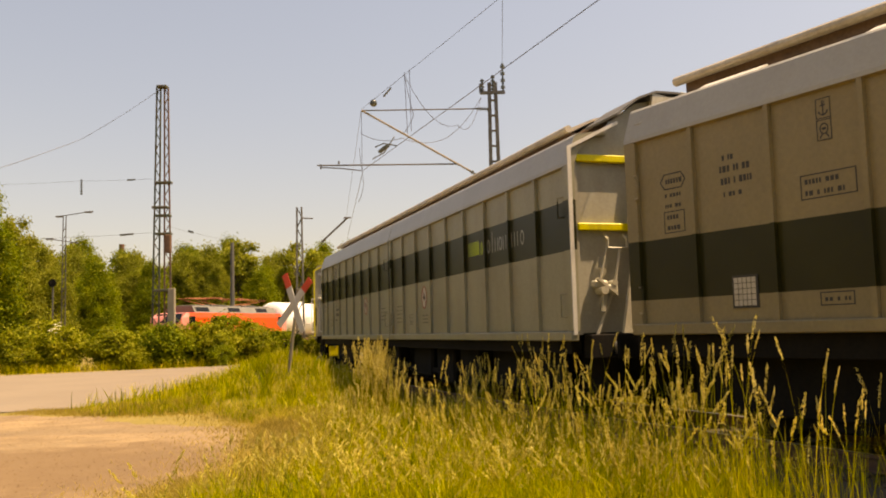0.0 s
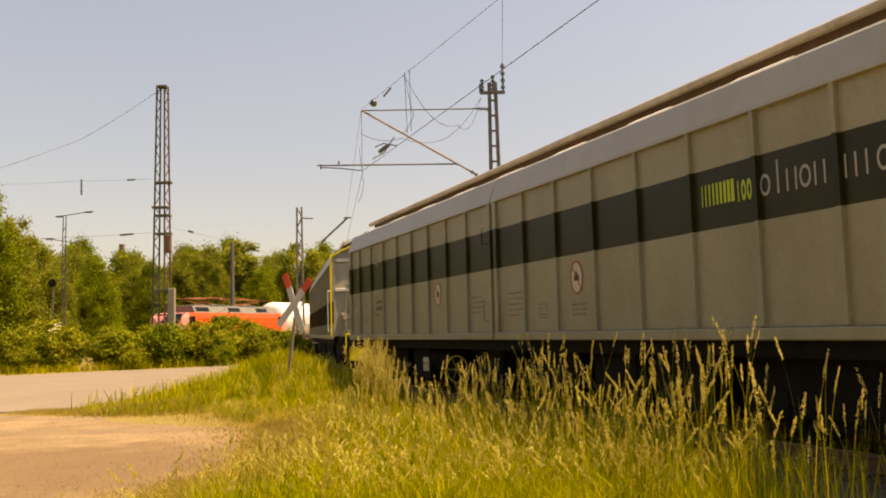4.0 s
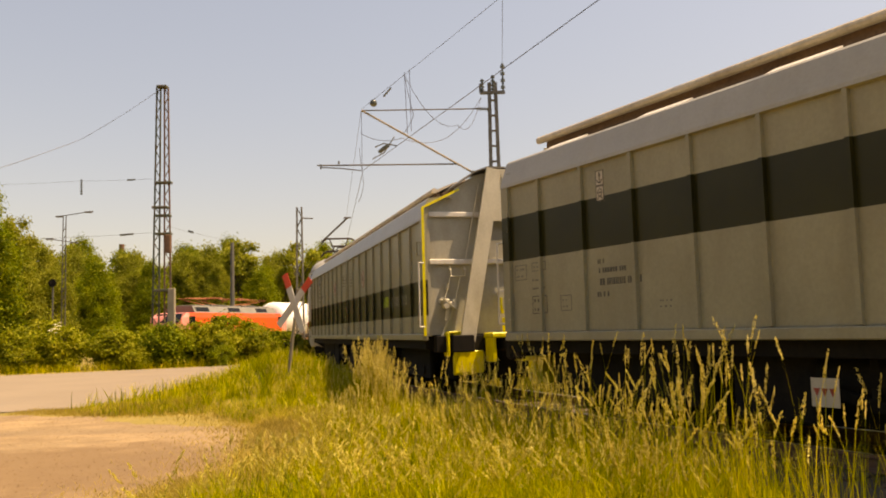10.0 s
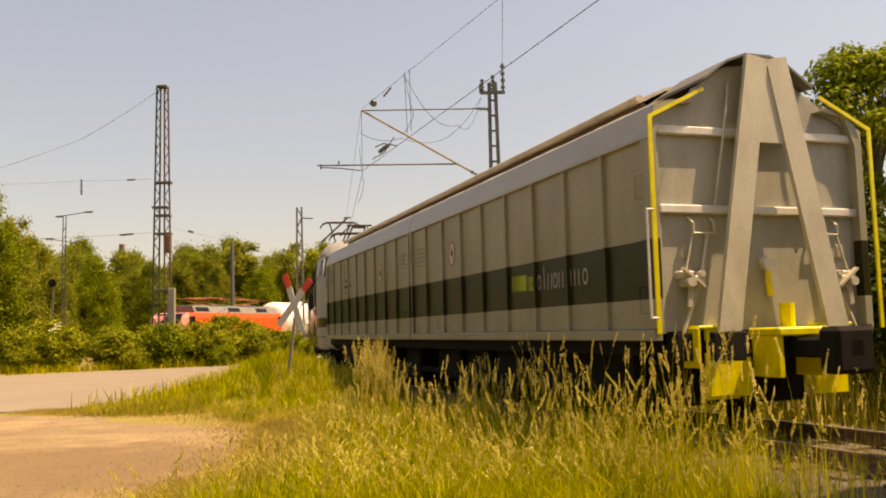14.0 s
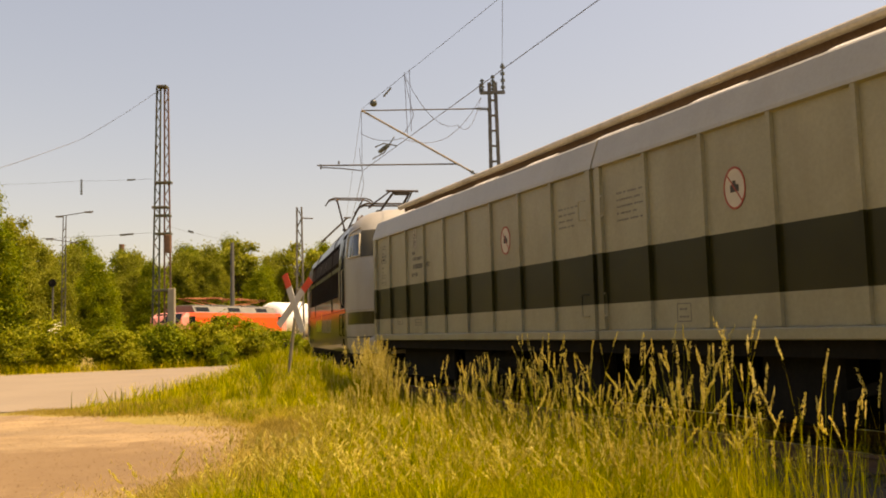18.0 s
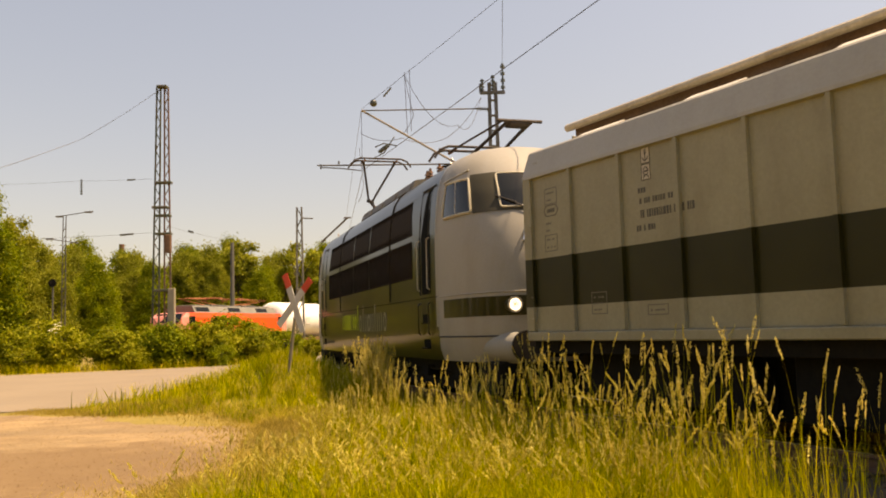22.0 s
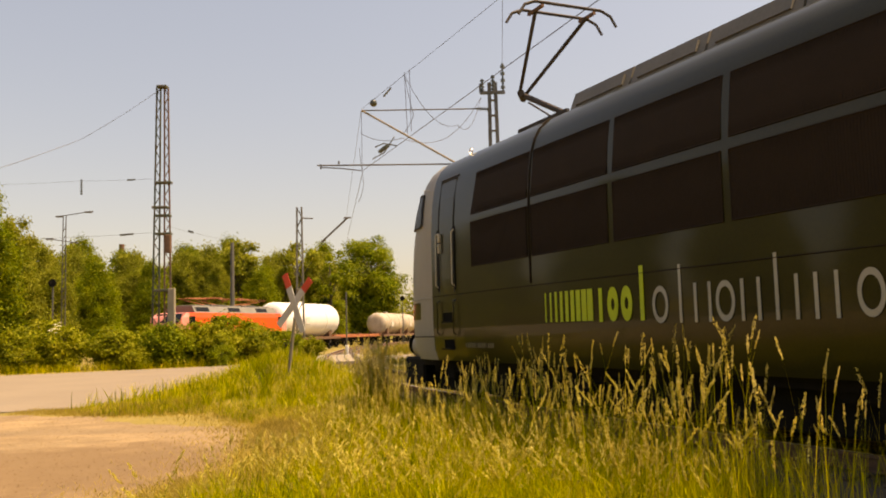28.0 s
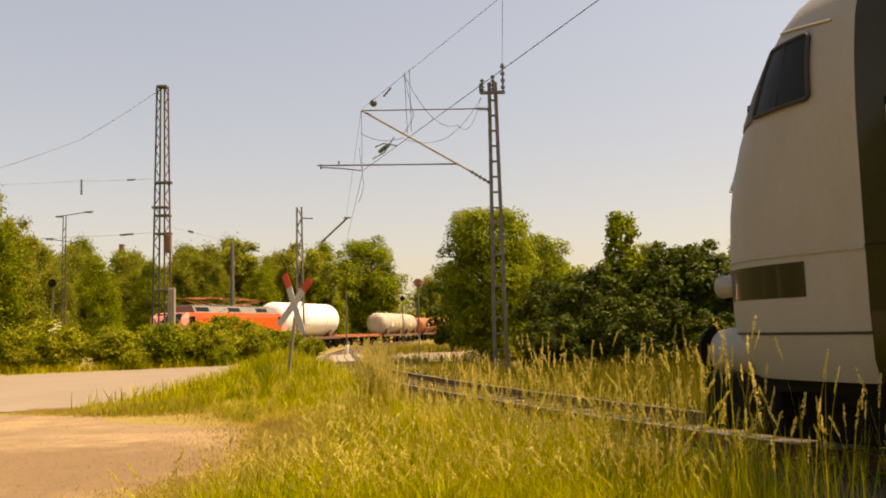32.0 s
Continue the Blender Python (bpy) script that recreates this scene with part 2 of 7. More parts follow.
def ride(s, pivot):
    """The pose of a vehicle whose middle is s metres along the track, on two pivots."""
    a, b = on_track(s + pivot)[0], on_track(s - pivot)[0]
    d = a - b
    return Matrix.Translation((a + b) / 2) @ Matrix.Rotation(math.atan2(d.y, d.x), 4, "Z")


GROUND = -0.30

# ---------------------------------------------------------------- the freight wagons
FRONT, BACK, WIDE, SILL = 9.80, 9.40, 1.50, 1.20     # body ends before and behind the middle seam, half width, sill height
HALF = 9.60


def door_profile(sg):
    """Outer skin of a sliding wall with its rounded shoulder, 5 cm thick."""
    out = [(WIDE, SILL + 0.03), (WIDE, 3.43), (WIDE + 0.055, 3.445), (1.550, 3.49), (1.425, 3.845), (1.395, 3.875), (1.02, 3.93)]
    inn = [(y - 0.05 - (0.05 if i > 1 else 0), z - (0.0 if i < 2 else 0.04)) for i, (y, z) in enumerate(out)]
    return [(sg * y, z) for y, z in out + inn[::-1]]


def sliding_door(parent, paint, sg, x0, x1, marks):
    bm = extrude_x(bmesh.new(), door_profile(sg), x0, x1)
    d = part("door", bm, paint, parent, smooth=True)
    e = 1 if x0 > 0 else -1
    # thin skin over the door's eave, its paint lightened for the sky above
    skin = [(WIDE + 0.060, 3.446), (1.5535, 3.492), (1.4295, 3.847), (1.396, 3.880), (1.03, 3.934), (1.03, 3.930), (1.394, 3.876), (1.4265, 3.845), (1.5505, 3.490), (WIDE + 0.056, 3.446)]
    part("eave_panel", extrude_x(bmesh.new(), [(sg * y, z) for y, z in skin], x0 - 0.002, x1 + 0.002), M_EAVE, d, "pale grey eave lightened for the skylight on it")
    far = x1 if e > 0 else x0
    pitch = 1.07 if e > 0 else 1.035
    for x in [e * 0.12] + [e * (1.17 + pitch * i) for i in range(8)] + [far - e * 0.09]:
        w = 0.028 if 0.5 < abs(x) < 9.0 else (0.06 if abs(x) < 1 else 0.09)
        bm = bmesh.new()
        prof = [(WIDE + 0.001, 1.22), (WIDE + 0.052, 1.24), (WIDE + 0.052, 3.442), (WIDE + 0.001, 3.442)]
        extrude_x(bm, [(sg * y, z) for y, z in prof], x - w, x + w)
        part("rib", bm, paint, d)
    lift = 0.07 if paint == M_A else 0.0
    bm = bmesh.new()
    box(bm, x0 + 0.02, x1 - 0.02, *sorted((sg * (WIDE - 0.04), sg * (WIDE + 0.07))), SILL - 0.10 + lift, 1.225 + lift, 0.012)
    part("bottom_rail", bm, paint, d)
    for x in marks:
        y = sg * (WIDE + 0.095)
        side = e if abs(x) > 5 else -e
        for z0, z1 in ((2.76, 3.03), (1.42, 1.72)):
            bm = bmesh.new()
            tube(bm, [(x + side * 0.10, sg * (WIDE + 0.05), z0), (x, y, z0), (x, y, z1), (x + side * 0.10, sg * (WIDE + 0.05), z1)], 0.013)
            part("handle", bm, paint, d)
    return d


def bogie(parent, x):
    b = part("bogie_frame", bogie_frame(), M_BLACK, parent)
    b.location = (x, 0, 0)
    return b


def bogie_frame():
    bm = bmesh.new()
    for sg in (-1, 1):
        y = sg * 1.0
        box(bm, -1.35, 1.35, y - 0.06, y + 0.06, 0.62, 0.82, 0.02)
        box(bm, -0.45, 0.45, y - 0.08, y + 0.08, 0.18, 0.64, 0.03)
        # side plate added to close the view through the bogie
        box(bm, -1.40, 1.40, y - 0.14, y - 0.05, 0.30, 0.95, 0.02)
        for x in (-0.9, 0.9):
            box(bm, x - 0.17, x + 0.17, y - 0.10, y + 0.10, 0.32, 0.62, 0.02)
            rod(bm, (x, y + sg * 0.1, 0.47), (x, y + sg * 0.18, 0.47), 0.11, 12)
    box(bm, -0.18, 0.18, -0.95, 0.95, 0.55, 0.95, 0.02)
    return bm


def wheelset_mesh(r=0.46):
    bm = bmesh.new()
    rod(bm, (0, -0.95, 0), (0, 0.95, 0), 0.08, 10)
    for sg in (-1, 1):
        y = sg * 0.75
        rod(bm, (0, y - 0.065, 0), (0, y + 0.065, 0), r, 28)
        rod(bm, (0, y - sg * 0.065 - 0.015, 0), (0, y - sg * 0.065 + 0.015, 0), r + 0.03, 28)
        for i in range(4):
            a = i * math.pi / 2
            c = Vector((math.cos(a) * r * 0.55, y + sg * 0.07, math.sin(a) * r * 0.55))
            disc(bm, c, (0, 1, 0), 0.06, 0.02, 10, 1)
    return bm


WHEELS = []


def wheelset(parent, x, r=0.46):
    w = part("wheelset", wheelset_mesh(r), [M_BLACK, M_STEEL], parent)
    w.location = (x, 0, r)
    WHEELS.append((w, x, r))
    return w


def buffer(parent, end, y, plate, HALF):
    e = 1 if end > 0 else -1
    bm = bmesh.new()
    rod(bm, (e * (HALF + 0.02), y, 1.02), (e * (HALF + 0.30), y, 1.02), 0.13, 16)
    rod(bm, (e * (HALF + 0.30), y, 1.02), (e * (HALF + 0.58), y, 1.02), 0.10, 16)
    b = part("buffer", bm, M_BLACK if plate else M_FRAME, parent, "black steel buffer" if plate else "pale grey buffer with a black head")
    bm = bmesh.new()
    box(bm, *sorted((e * (HALF + 0.555), e * (HALF + 0.605))), y - 0.22, y + 0.22, 0.86, 1.19, 0.02)
    part("buffer_head", bm, M_BLACK, b)
    if plate:
        bm = bmesh.new()
        box(bm, *sorted((e * (HALF + 0.04), e * (HALF + 0.34))), y - 0.22, y + 0.22, 1.22, 1.26, 0.01)
        box(bm, *sorted((e * (HALF + 0.04), e * (HALF + 0.34))), y - 0.24, y - 0.20, 0.78, 1.24, 0.01)
        part("buffer_bracket", bm, M_YEL, b, "yellow painted bracket")


def end_wall(parent, e, rails, coupler, trim):
    """An end of the wagon: recessed sheet, cross rails, A-frame and yellow edge trim. e: +1 front, -1 back."""
    X = FRONT - 0.22 if e > 0 else 0.22 - BACK
    prof = [(-1.44, SILL), (1.44, SILL), (1.44, 3.66), (1.0, 3.93), (0.8, 4.02), (0.0, 4.30), (-0.8, 4.02), (-1.0, 3.93), (-1.44, 3.66)]
    if e > 0:
        prof[4:7] = [(0.72, 4.11), (0.36, 4.37), (0.0, 4.47), (-0.45, 4.38), (-0.80, 4.13)]
    w = part("end_wall", extrude_x(bmesh.new(), prof, *sorted((X + e * 0.02, X + e * 0.09))), M_GREY, parent)
    far = 0.38 if coupler else 0.29
    for sg in (-1, 1):
        bm = bmesh.new()
        strip = [(1.38, SILL - 0.02), (1.495, SILL - 0.02), (1.495, 3.68), (0.95, 3.99), (0.93, 3.91), (1.38, 3.64)]
        extrude_x(bm, [(sg * y, z) for y, z in strip], *sorted((X + e * 0.03, X + e * 0.14)))
        part("corner_post", bm, M_GREY, w)
        bm = bmesh.new()
        if e > 0:
            lip = [(1.505, SILL - 0.02), (1.555, SILL - 0.02), (1.555, 3.70), (0.82, 4.08), (0.805, 4.04), (1.505, 3.675)]
            extrude_x(bm, [(sg * y, z) for y, z in lip], X + 0.224, X + 0.25)
        else:
            box(bm, X - 0.22, X - 0.19, *sorted((sg * 1.35, sg * 1.40)), SILL, 3.6)
        part("edge_trim", bm, trim, w, "painted corner edge")
        bm = bmesh.new()
        beam(bm, (X + e * (far - 0.05), sg * 0.13, 4.47), (X + e * far, sg * 0.76, SILL - 0.12), 0.06, 0.29, (0, 1, 0))
        part("frame_leg", bm, M_FRAME, w)
        bm = bmesh.new()
        box(bm, *sorted((X + e * 0.02, X + e * 0.05)), *sorted((sg * 0.40, sg * 0.84)), 3.84, 4.12, 0.005)
        part("gusset", bm, M_GREY, w)
    for z in (2.62, 3.56):
        bm = bmesh.new()
        box(bm, *sorted((X + e * 0.03, X + e * 0.17)), -1.40, 1.40, z - 0.045, z + 0.055, 0.012)
        part("cross_rail", bm, rails, w)
    bm = bmesh.new()
    beam(bm, (X + e * (far - 0.055), 0, 4.46), (X + e * (far - 0.045), 0, 3.42), 0.03, 0.34, (0, 1, 0))
    part("frame_plate", bm, M_FRAME, w)
    # hand brake linkages on both sides
    for sg in (-1, 1):
        bm = bmesh.new()
        tube(bm, [(X + e * 0.12, sg * 0.38, 4.20), (X + e * 0.19, sg * 0.56, 3.40), (X + e * 0.19, sg * 0.70, 2.68)], 0.015)
        part("brake_rod", bm, M_FRAME, w)
        bm = bmesh.new()
        tube(bm, [(X + e * 0.16, sg * 0.80, 2.35), (X + e * 0.18, sg * 0.93, 1.79), (X + e * 0.18, sg * 1.20, 1.16)], 0.022)
        tube(bm, [(X + e * 0.16, sg * 0.99, 2.38), (X + e * 0.18, sg * 1.13, 1.86)], 0.014)
        part("linkage", bm, M_FRAME, w)
        bm = bmesh.new()
        box(bm, *sorted((X + e * 0.04, X + e * 0.20)), *sorted((sg * 1.02, sg * 1.22)), 1.80, 1.90, 0.02)
        box(bm, *sorted((X + e * 0.14, X + e * 0.24)), *sorted((sg * 0.90, sg * 1.05)), 1.72, 1.84, 0.02)
        rod(bm, (X + e * 0.10, sg * 1.12, 1.76), (X + e * 0.30, sg * 1.12, 1.76), 0.055, 10)
        rod(bm, (X + e * 0.10, sg * 0.95, 1.86), (X + e * 0.26, sg * 0.95, 1.86), 0.040, 10)
        beam(bm, (X + e * 0.24, sg * 1.20, 1.92), (X + e * 0.24, sg * 0.92, 1.70), 0.03, 0.07, (1, 0, 0))
        beam(bm, (X + e * 0.22, sg * 1.08, 1.74), (X + e * 0.22, sg * 1.12, 1.48), 0.03, 0.06, (0, 1, 0))
        part("brake_lever", bm, M_FRAME, w)
        bm = bmesh.new()
        box(bm, *sorted((X + e * 0.05, X + e * 0.07)), *sorted((sg * 1.22, sg * 1.34)), 1.72, 1.95, 0.008)
        part("hanger_plate", bm, M_GREY, w)
        bm = bmesh.new()
        box(bm, *sorted((X + e * 0.12, X + e * 0.14)), *sorted((sg * 1.00, sg * 1.12)), 2.06, 2.22, 0.008)
        part("guide_plate", bm, M_GREY, w)
        bm = bmesh.new()
        tube(bm, [(X + e * 0.05, sg * 0.72, 2.56), (X + e * 0.18, sg * 0.72, 2.46), (X + e * 0.18, sg * 0.72, 2.34), (X + e * 0.18, sg * 1.0, 2.34), (X + e * 0.18, sg * 1.0, 2.46), (X + e * 0.05, sg * 1.0, 2.56)], 0.02)
        part("step", bm, M_FRAME, w)
    if e > 0:
        bm = bmesh.new()
        rod(bm, (X + e * 0.02, 0.0, 2.0), (X + e * 0.2, 0.0, 1.98), 0.07, 12, 0.09)
        lamp = part("lamp", bm, M_LIGHT, w, "cream tail lamp housing")
        bm = bmesh.new()
        tube(bm, [(X + e * 0.16, -0.01, 1.92), (X + e * 0.17, -0.02, 1.75), (X + e * 0.14, 0.02, 1.6)], 0.035)
        part("hose", bm, M_YEL, lamp, "yellow hose")
    if coupler:
        for sg in (-1,):
            bm = bmesh.new()
            q = X + e * 0.235
            tube(bm, [(q, sg * 1.53, 2.60), (q + e * 0.02, sg * 1.63, 2.60), (q + e * 0.02, sg * 1.63, 1.36), (q, sg * 1.53, 1.36)], 0.018, 8)
            part("corner_handrail", bm, M_LIGHT, w, "white grab rail")
    if e > 0:
        w.matrix_local = Matrix.Translation((0, 0.07, 0)) @ Matrix.Diagonal((1, 1.045, 1, 1))
    # headstock, buffers, coupler
    bm = bmesh.new()
    box(bm, *sorted((X + e * 0.04, X + e * 0.26)), -1.32, 1.32, 0.86, 1.18, 0.015)
    h = part("headstock", bm, M_BLACK, parent)
    for y in (-0.875, 0.875):
        buffer(parent, e, y, coupler, abs(X) + (0.02 if coupler else -0.04))
    bm = bmesh.new()
    L = 1.55 if coupler else 0.95
    box(bm, *sorted((X + e * 0.2, X + e * L)), -0.11, 0.11, 0.88, 1.10, 0.03)
    box(bm, *sorted((X + e * (L - 0.3), X + e * L)), -0.26, 0.26, 0.72, 1.22, 0.05)
    c = part("coupler", bm, M_BLACK, parent)
    if coupler:
        for name, u0, u1, y0, y1, z0, z1, bev in (
                ("adapter_box", 0.26, 0.80, -0.36, 0.36, 1.12, 1.22, 0.02),
                ("adapter_cheek", 0.30, 0.75, -0.34, -0.26, 0.66, 1.20, 0.01), ("adapter_cheek", 0.30, 0.75, 0.26, 0.34, 0.66, 1.20, 0.01),
                ("adapter_bracket", 0.28, 0.34, -0.95, -0.60, 1.18, 1.23, 0.008), ("adapter_bracket", 0.28, 0.34, -0.98, -0.93, 0.86, 1.23, 0.008),
                ("adapter_bracket", 0.28, 0.34, -0.63, -0.58, 0.86, 1.23, 0.008), ("adapter_plate", 0.27, 0.36, -0.98, -0.40, 0.45, 0.88, 0.015),
                ("adapter_bracket", 0.28, 0.34, 0.575, 0.625, 0.86, 1.23, 0.008), ("adapter_bracket", 0.28, 0.34, 0.925, 0.975, 0.86, 1.23, 0.008),
                ("adapter_bracket", 0.28, 0.34, 0.58, 0.97, 1.18, 1.228, 0.008)):
            part(name, box(bmesh.new(), *sorted((X + e * u0, X + e * u1)), y0, y1, z0, z1, bev), M_YEL, c, "yellow coupling adapter")
        part("adapter_pin", rod(bmesh.new(), (X + e * 0.45, 0.06, 1.2), (X + e * 0.45, 0.06, 1.50), 0.085, 12), M_YEL, c, "yellow coupling pin")
        for sg in (-1, 1):
            bm = bmesh.new()
            box(bm, *sorted((X + e * 0.28, X + e * 0.33)), *sorted((sg * 0.55, sg * 1.0)), 0.42, 0.80, 0.01)
            part("guard_plate", bm, M_YEL, h, "yellow guard plate")


def plate(parent, name, x, z, w, h, material, sg=-1, y=None, d=0.003, label=""):
    """A thin painted mark on the wagon side."""
    y = WIDE if y is None else y
    bm = bmesh.new()
    box(bm, x - w / 2, x + w / 2, *sorted((sg * (y + 0.001), sg * (y + 0.001 + d))), z - h / 2, z + h / 2)
    return part(name, bm, material, parent, label)


def lines(parent, x, z, w, n, gap=0.09, h=0.045, seed=1, box_round=False):
    """Lettering too small to read: bars, line by line; some lines stand in a ruled box."""
    r = random.Random(seed)
    ink = M_INK if parent.data.materials[0] == M_A else M_INKM if h > 0.055 else M_INKL
    h = h * 0.7 if ink == M_INKL else h
    for i in range(n):
        ww = w * (r.uniform(0.55, 1.0) if n > 1 else 0.96)
        bm = bmesh.new()
        xx = x - w / 2
        while xx < x - w / 2 + ww:
            k = r.uniform(0.018, 0.045)
            zz = z - i * gap
            box(bm, xx, xx + k, -WIDE - 0.003, -WIDE - 0.001, zz - h * 0.4, zz + h * 0.4)
            xx += k + r.choice((0.014, 0.014, 0.05))
        tagged(part("lettering", bm, ink, parent), kind="stuff")
    if box_round:
        bm = bmesh.new()
        x0, x1, z0, z1 = x - w / 2 - 0.05, x + w / 2 + 0.05, z - (n - 1) * gap - 0.06, z + 0.07
        for a in ((x0, x1, z0, z0 + 0.012), (x0, x1, z1 - 0.012, z1), (x0, x0 + 0.012, z0, z1), (x1 - 0.012, x1, z0, z1)):
            box(bm, a[0], a[1], -WIDE - 0.003, -WIDE - 0.001, a[2], a[3])
        part("lettering_frame", bm, ink, parent)


def hexagon_mark(parent, x, z, w, h, seed):
    """A short line of lettering in a ruled hexagon with pointed ends."""
    lines(parent, x, z, w * 1.15, 1, 0.1, 0.07, seed=seed)
    pts = [Vector((x + dx * w, -WIDE - 0.003, z + dz * h)) for dx, dz in ((-1, 0), (-0.68, 1), (0.68, 1), (1, 0), (0.68, -1), (-0.68, -1))]
    bm = bmesh.new()
    for p, q in zip(pts, pts[1:] + pts[:1]):
        beam(bm, p, q, 0.014, 0.003, (0, 1, 0))
    part("lettering_frame", bm, M_INK if parent.data.materials[0] == M_A else M_INKM, parent)


def ban_sign(parent, x, z, k=0.72):
    """Upright oval red-ringed sign with a black wagon shape struck through."""
    y = -WIDE - 0.004

    def squeeze(bm):
        for v in bm.verts:
            v.co.x = x + (v.co.x - x) * k
        return bm
    s = part("ban_sign", squeeze(disc(bmesh.new(), (x, y, z), (0, 1, 0), 0.22, 0.006, 32)), M_SIGN, parent, "pale round sign with red ring and black symbol")
    bm = bmesh.new()
    ring(bm, (x, y - 0.005, z), (0, 1, 0), 0.212, 0.234, 0.006, 36)
    beam(bm, (x - 0.15, y - 0.006, z + 0.15), (x + 0.15, y - 0.006, z - 0.15), 0.016, 0.005, (0, 1, 0))
    part("sign_ring", squeeze(bm), M_SRED, s)
    bm = bmesh.new()
    box(bm, x - 0.09, x + 0.09, y - 0.007, y - 0.004, z - 0.045, z + 0.035, 0.0)
    box(bm, x - 0.04, x + 0.03, y - 0.007, y - 0.004, z + 0.035, z + 0.08, 0.0)
    part("sign_symbol", squeeze(bm), M_INK, s)


def wordmark(parent, x0, z, h, y, bars_w, name_w, lime_end, sg=-1, depth=0.003):
    """The owner's mark as plain shapes: lime bars that widen, then a lime and a grey block row."""
    n = 9
    x = x0
    for i in range(n):
        bm = bmesh.new()
        k = bars_w / n * (0.25 + 0.6 * i / n)
        box(bm, x, x + k, *sorted((sg * (y + 0.001), sg * (y + 0.001 + depth))), z - h * 0.5, z + h * 0.5)
        part("mark_bar", bm, M_LIME, parent)
        x = x0 + bars_w * (i + 1) / n
    return x


def roof_cover(parent):
    bm = bmesh.new()
    prof = [(-1.0, 4.20), (-0.6, 4.37), (0, 4.53), (0.6, 4.37), (1.0, 4.20), (0.97, 4.15), (0.6, 4.33), (0, 4.49), (-0.6, 4.33), (-0.97, 4.15)]
    extrude_x(bm, prof, -HALF + 0.55, HALF - 0.85)
    r = part("roof", bm, M_ROOF, parent, "weathered tan roof sheet", smooth=True)
    for sg in (-1, 1):
        bm = bmesh.new()
        rod(bm, (-HALF + 0.5, sg * 1.01, 4.195), (HALF - 0.8, sg * 1.01, 4.195), 0.055, 10)
        part("gutter", bm, M_ROOF, r)
        bm = bmesh.new()
        box(bm, -HALF + 0.58, HALF - 0.9, *sorted((sg * 0.86, sg * 0.92)), 3.90, 4.17)
        part("fascia", bm, M_BROWN, r)
        # white wedges added to stand for sunlit patches along the eave top
        for i in range(9):
            x = -HALF + 1.6 + i * 2.06
            bm = bmesh.new()
            extrude_x(bm, [(sg * y, z) for y, z in ((1.405, 3.872), (1.22, 3.965), (1.20, 3.93), (1.38, 3.86))], x - 0.42, x + 0.42)
            part("roller_cover", bm, M_LIGHT, r)
    bm = bmesh.new()
    prof = [(-0.84, 3.94), (-0.84, 4.14), (-0.55, 4.33), (0, 4.50), (0.55, 4.33), (0.84, 4.14), (0.84, 3.94)]
    extrude_x(bm, prof, 0.50 - BACK, FRONT - 0.92)
    part("roof_core", bm, M_BROWN, parent)
    bm = bmesh.new()
    sheet = [(-0.80, 4.18), (-0.45, 4.43), (-0.18, 4.53), (0.18, 4.53), (0.45, 4.43), (0.80, 4.18), (0.79, 4.15), (0.45, 4.40), (0.18, 4.50), (-0.18, 4.50), (-0.45, 4.40), (-0.79, 4.15)]
    extrude_x(bm, sheet, FRONT - 0.9, FRONT + 0.06)
    part("peak_sheet", bm, M_PEAK, parent, "dull grey peaked end sheet")


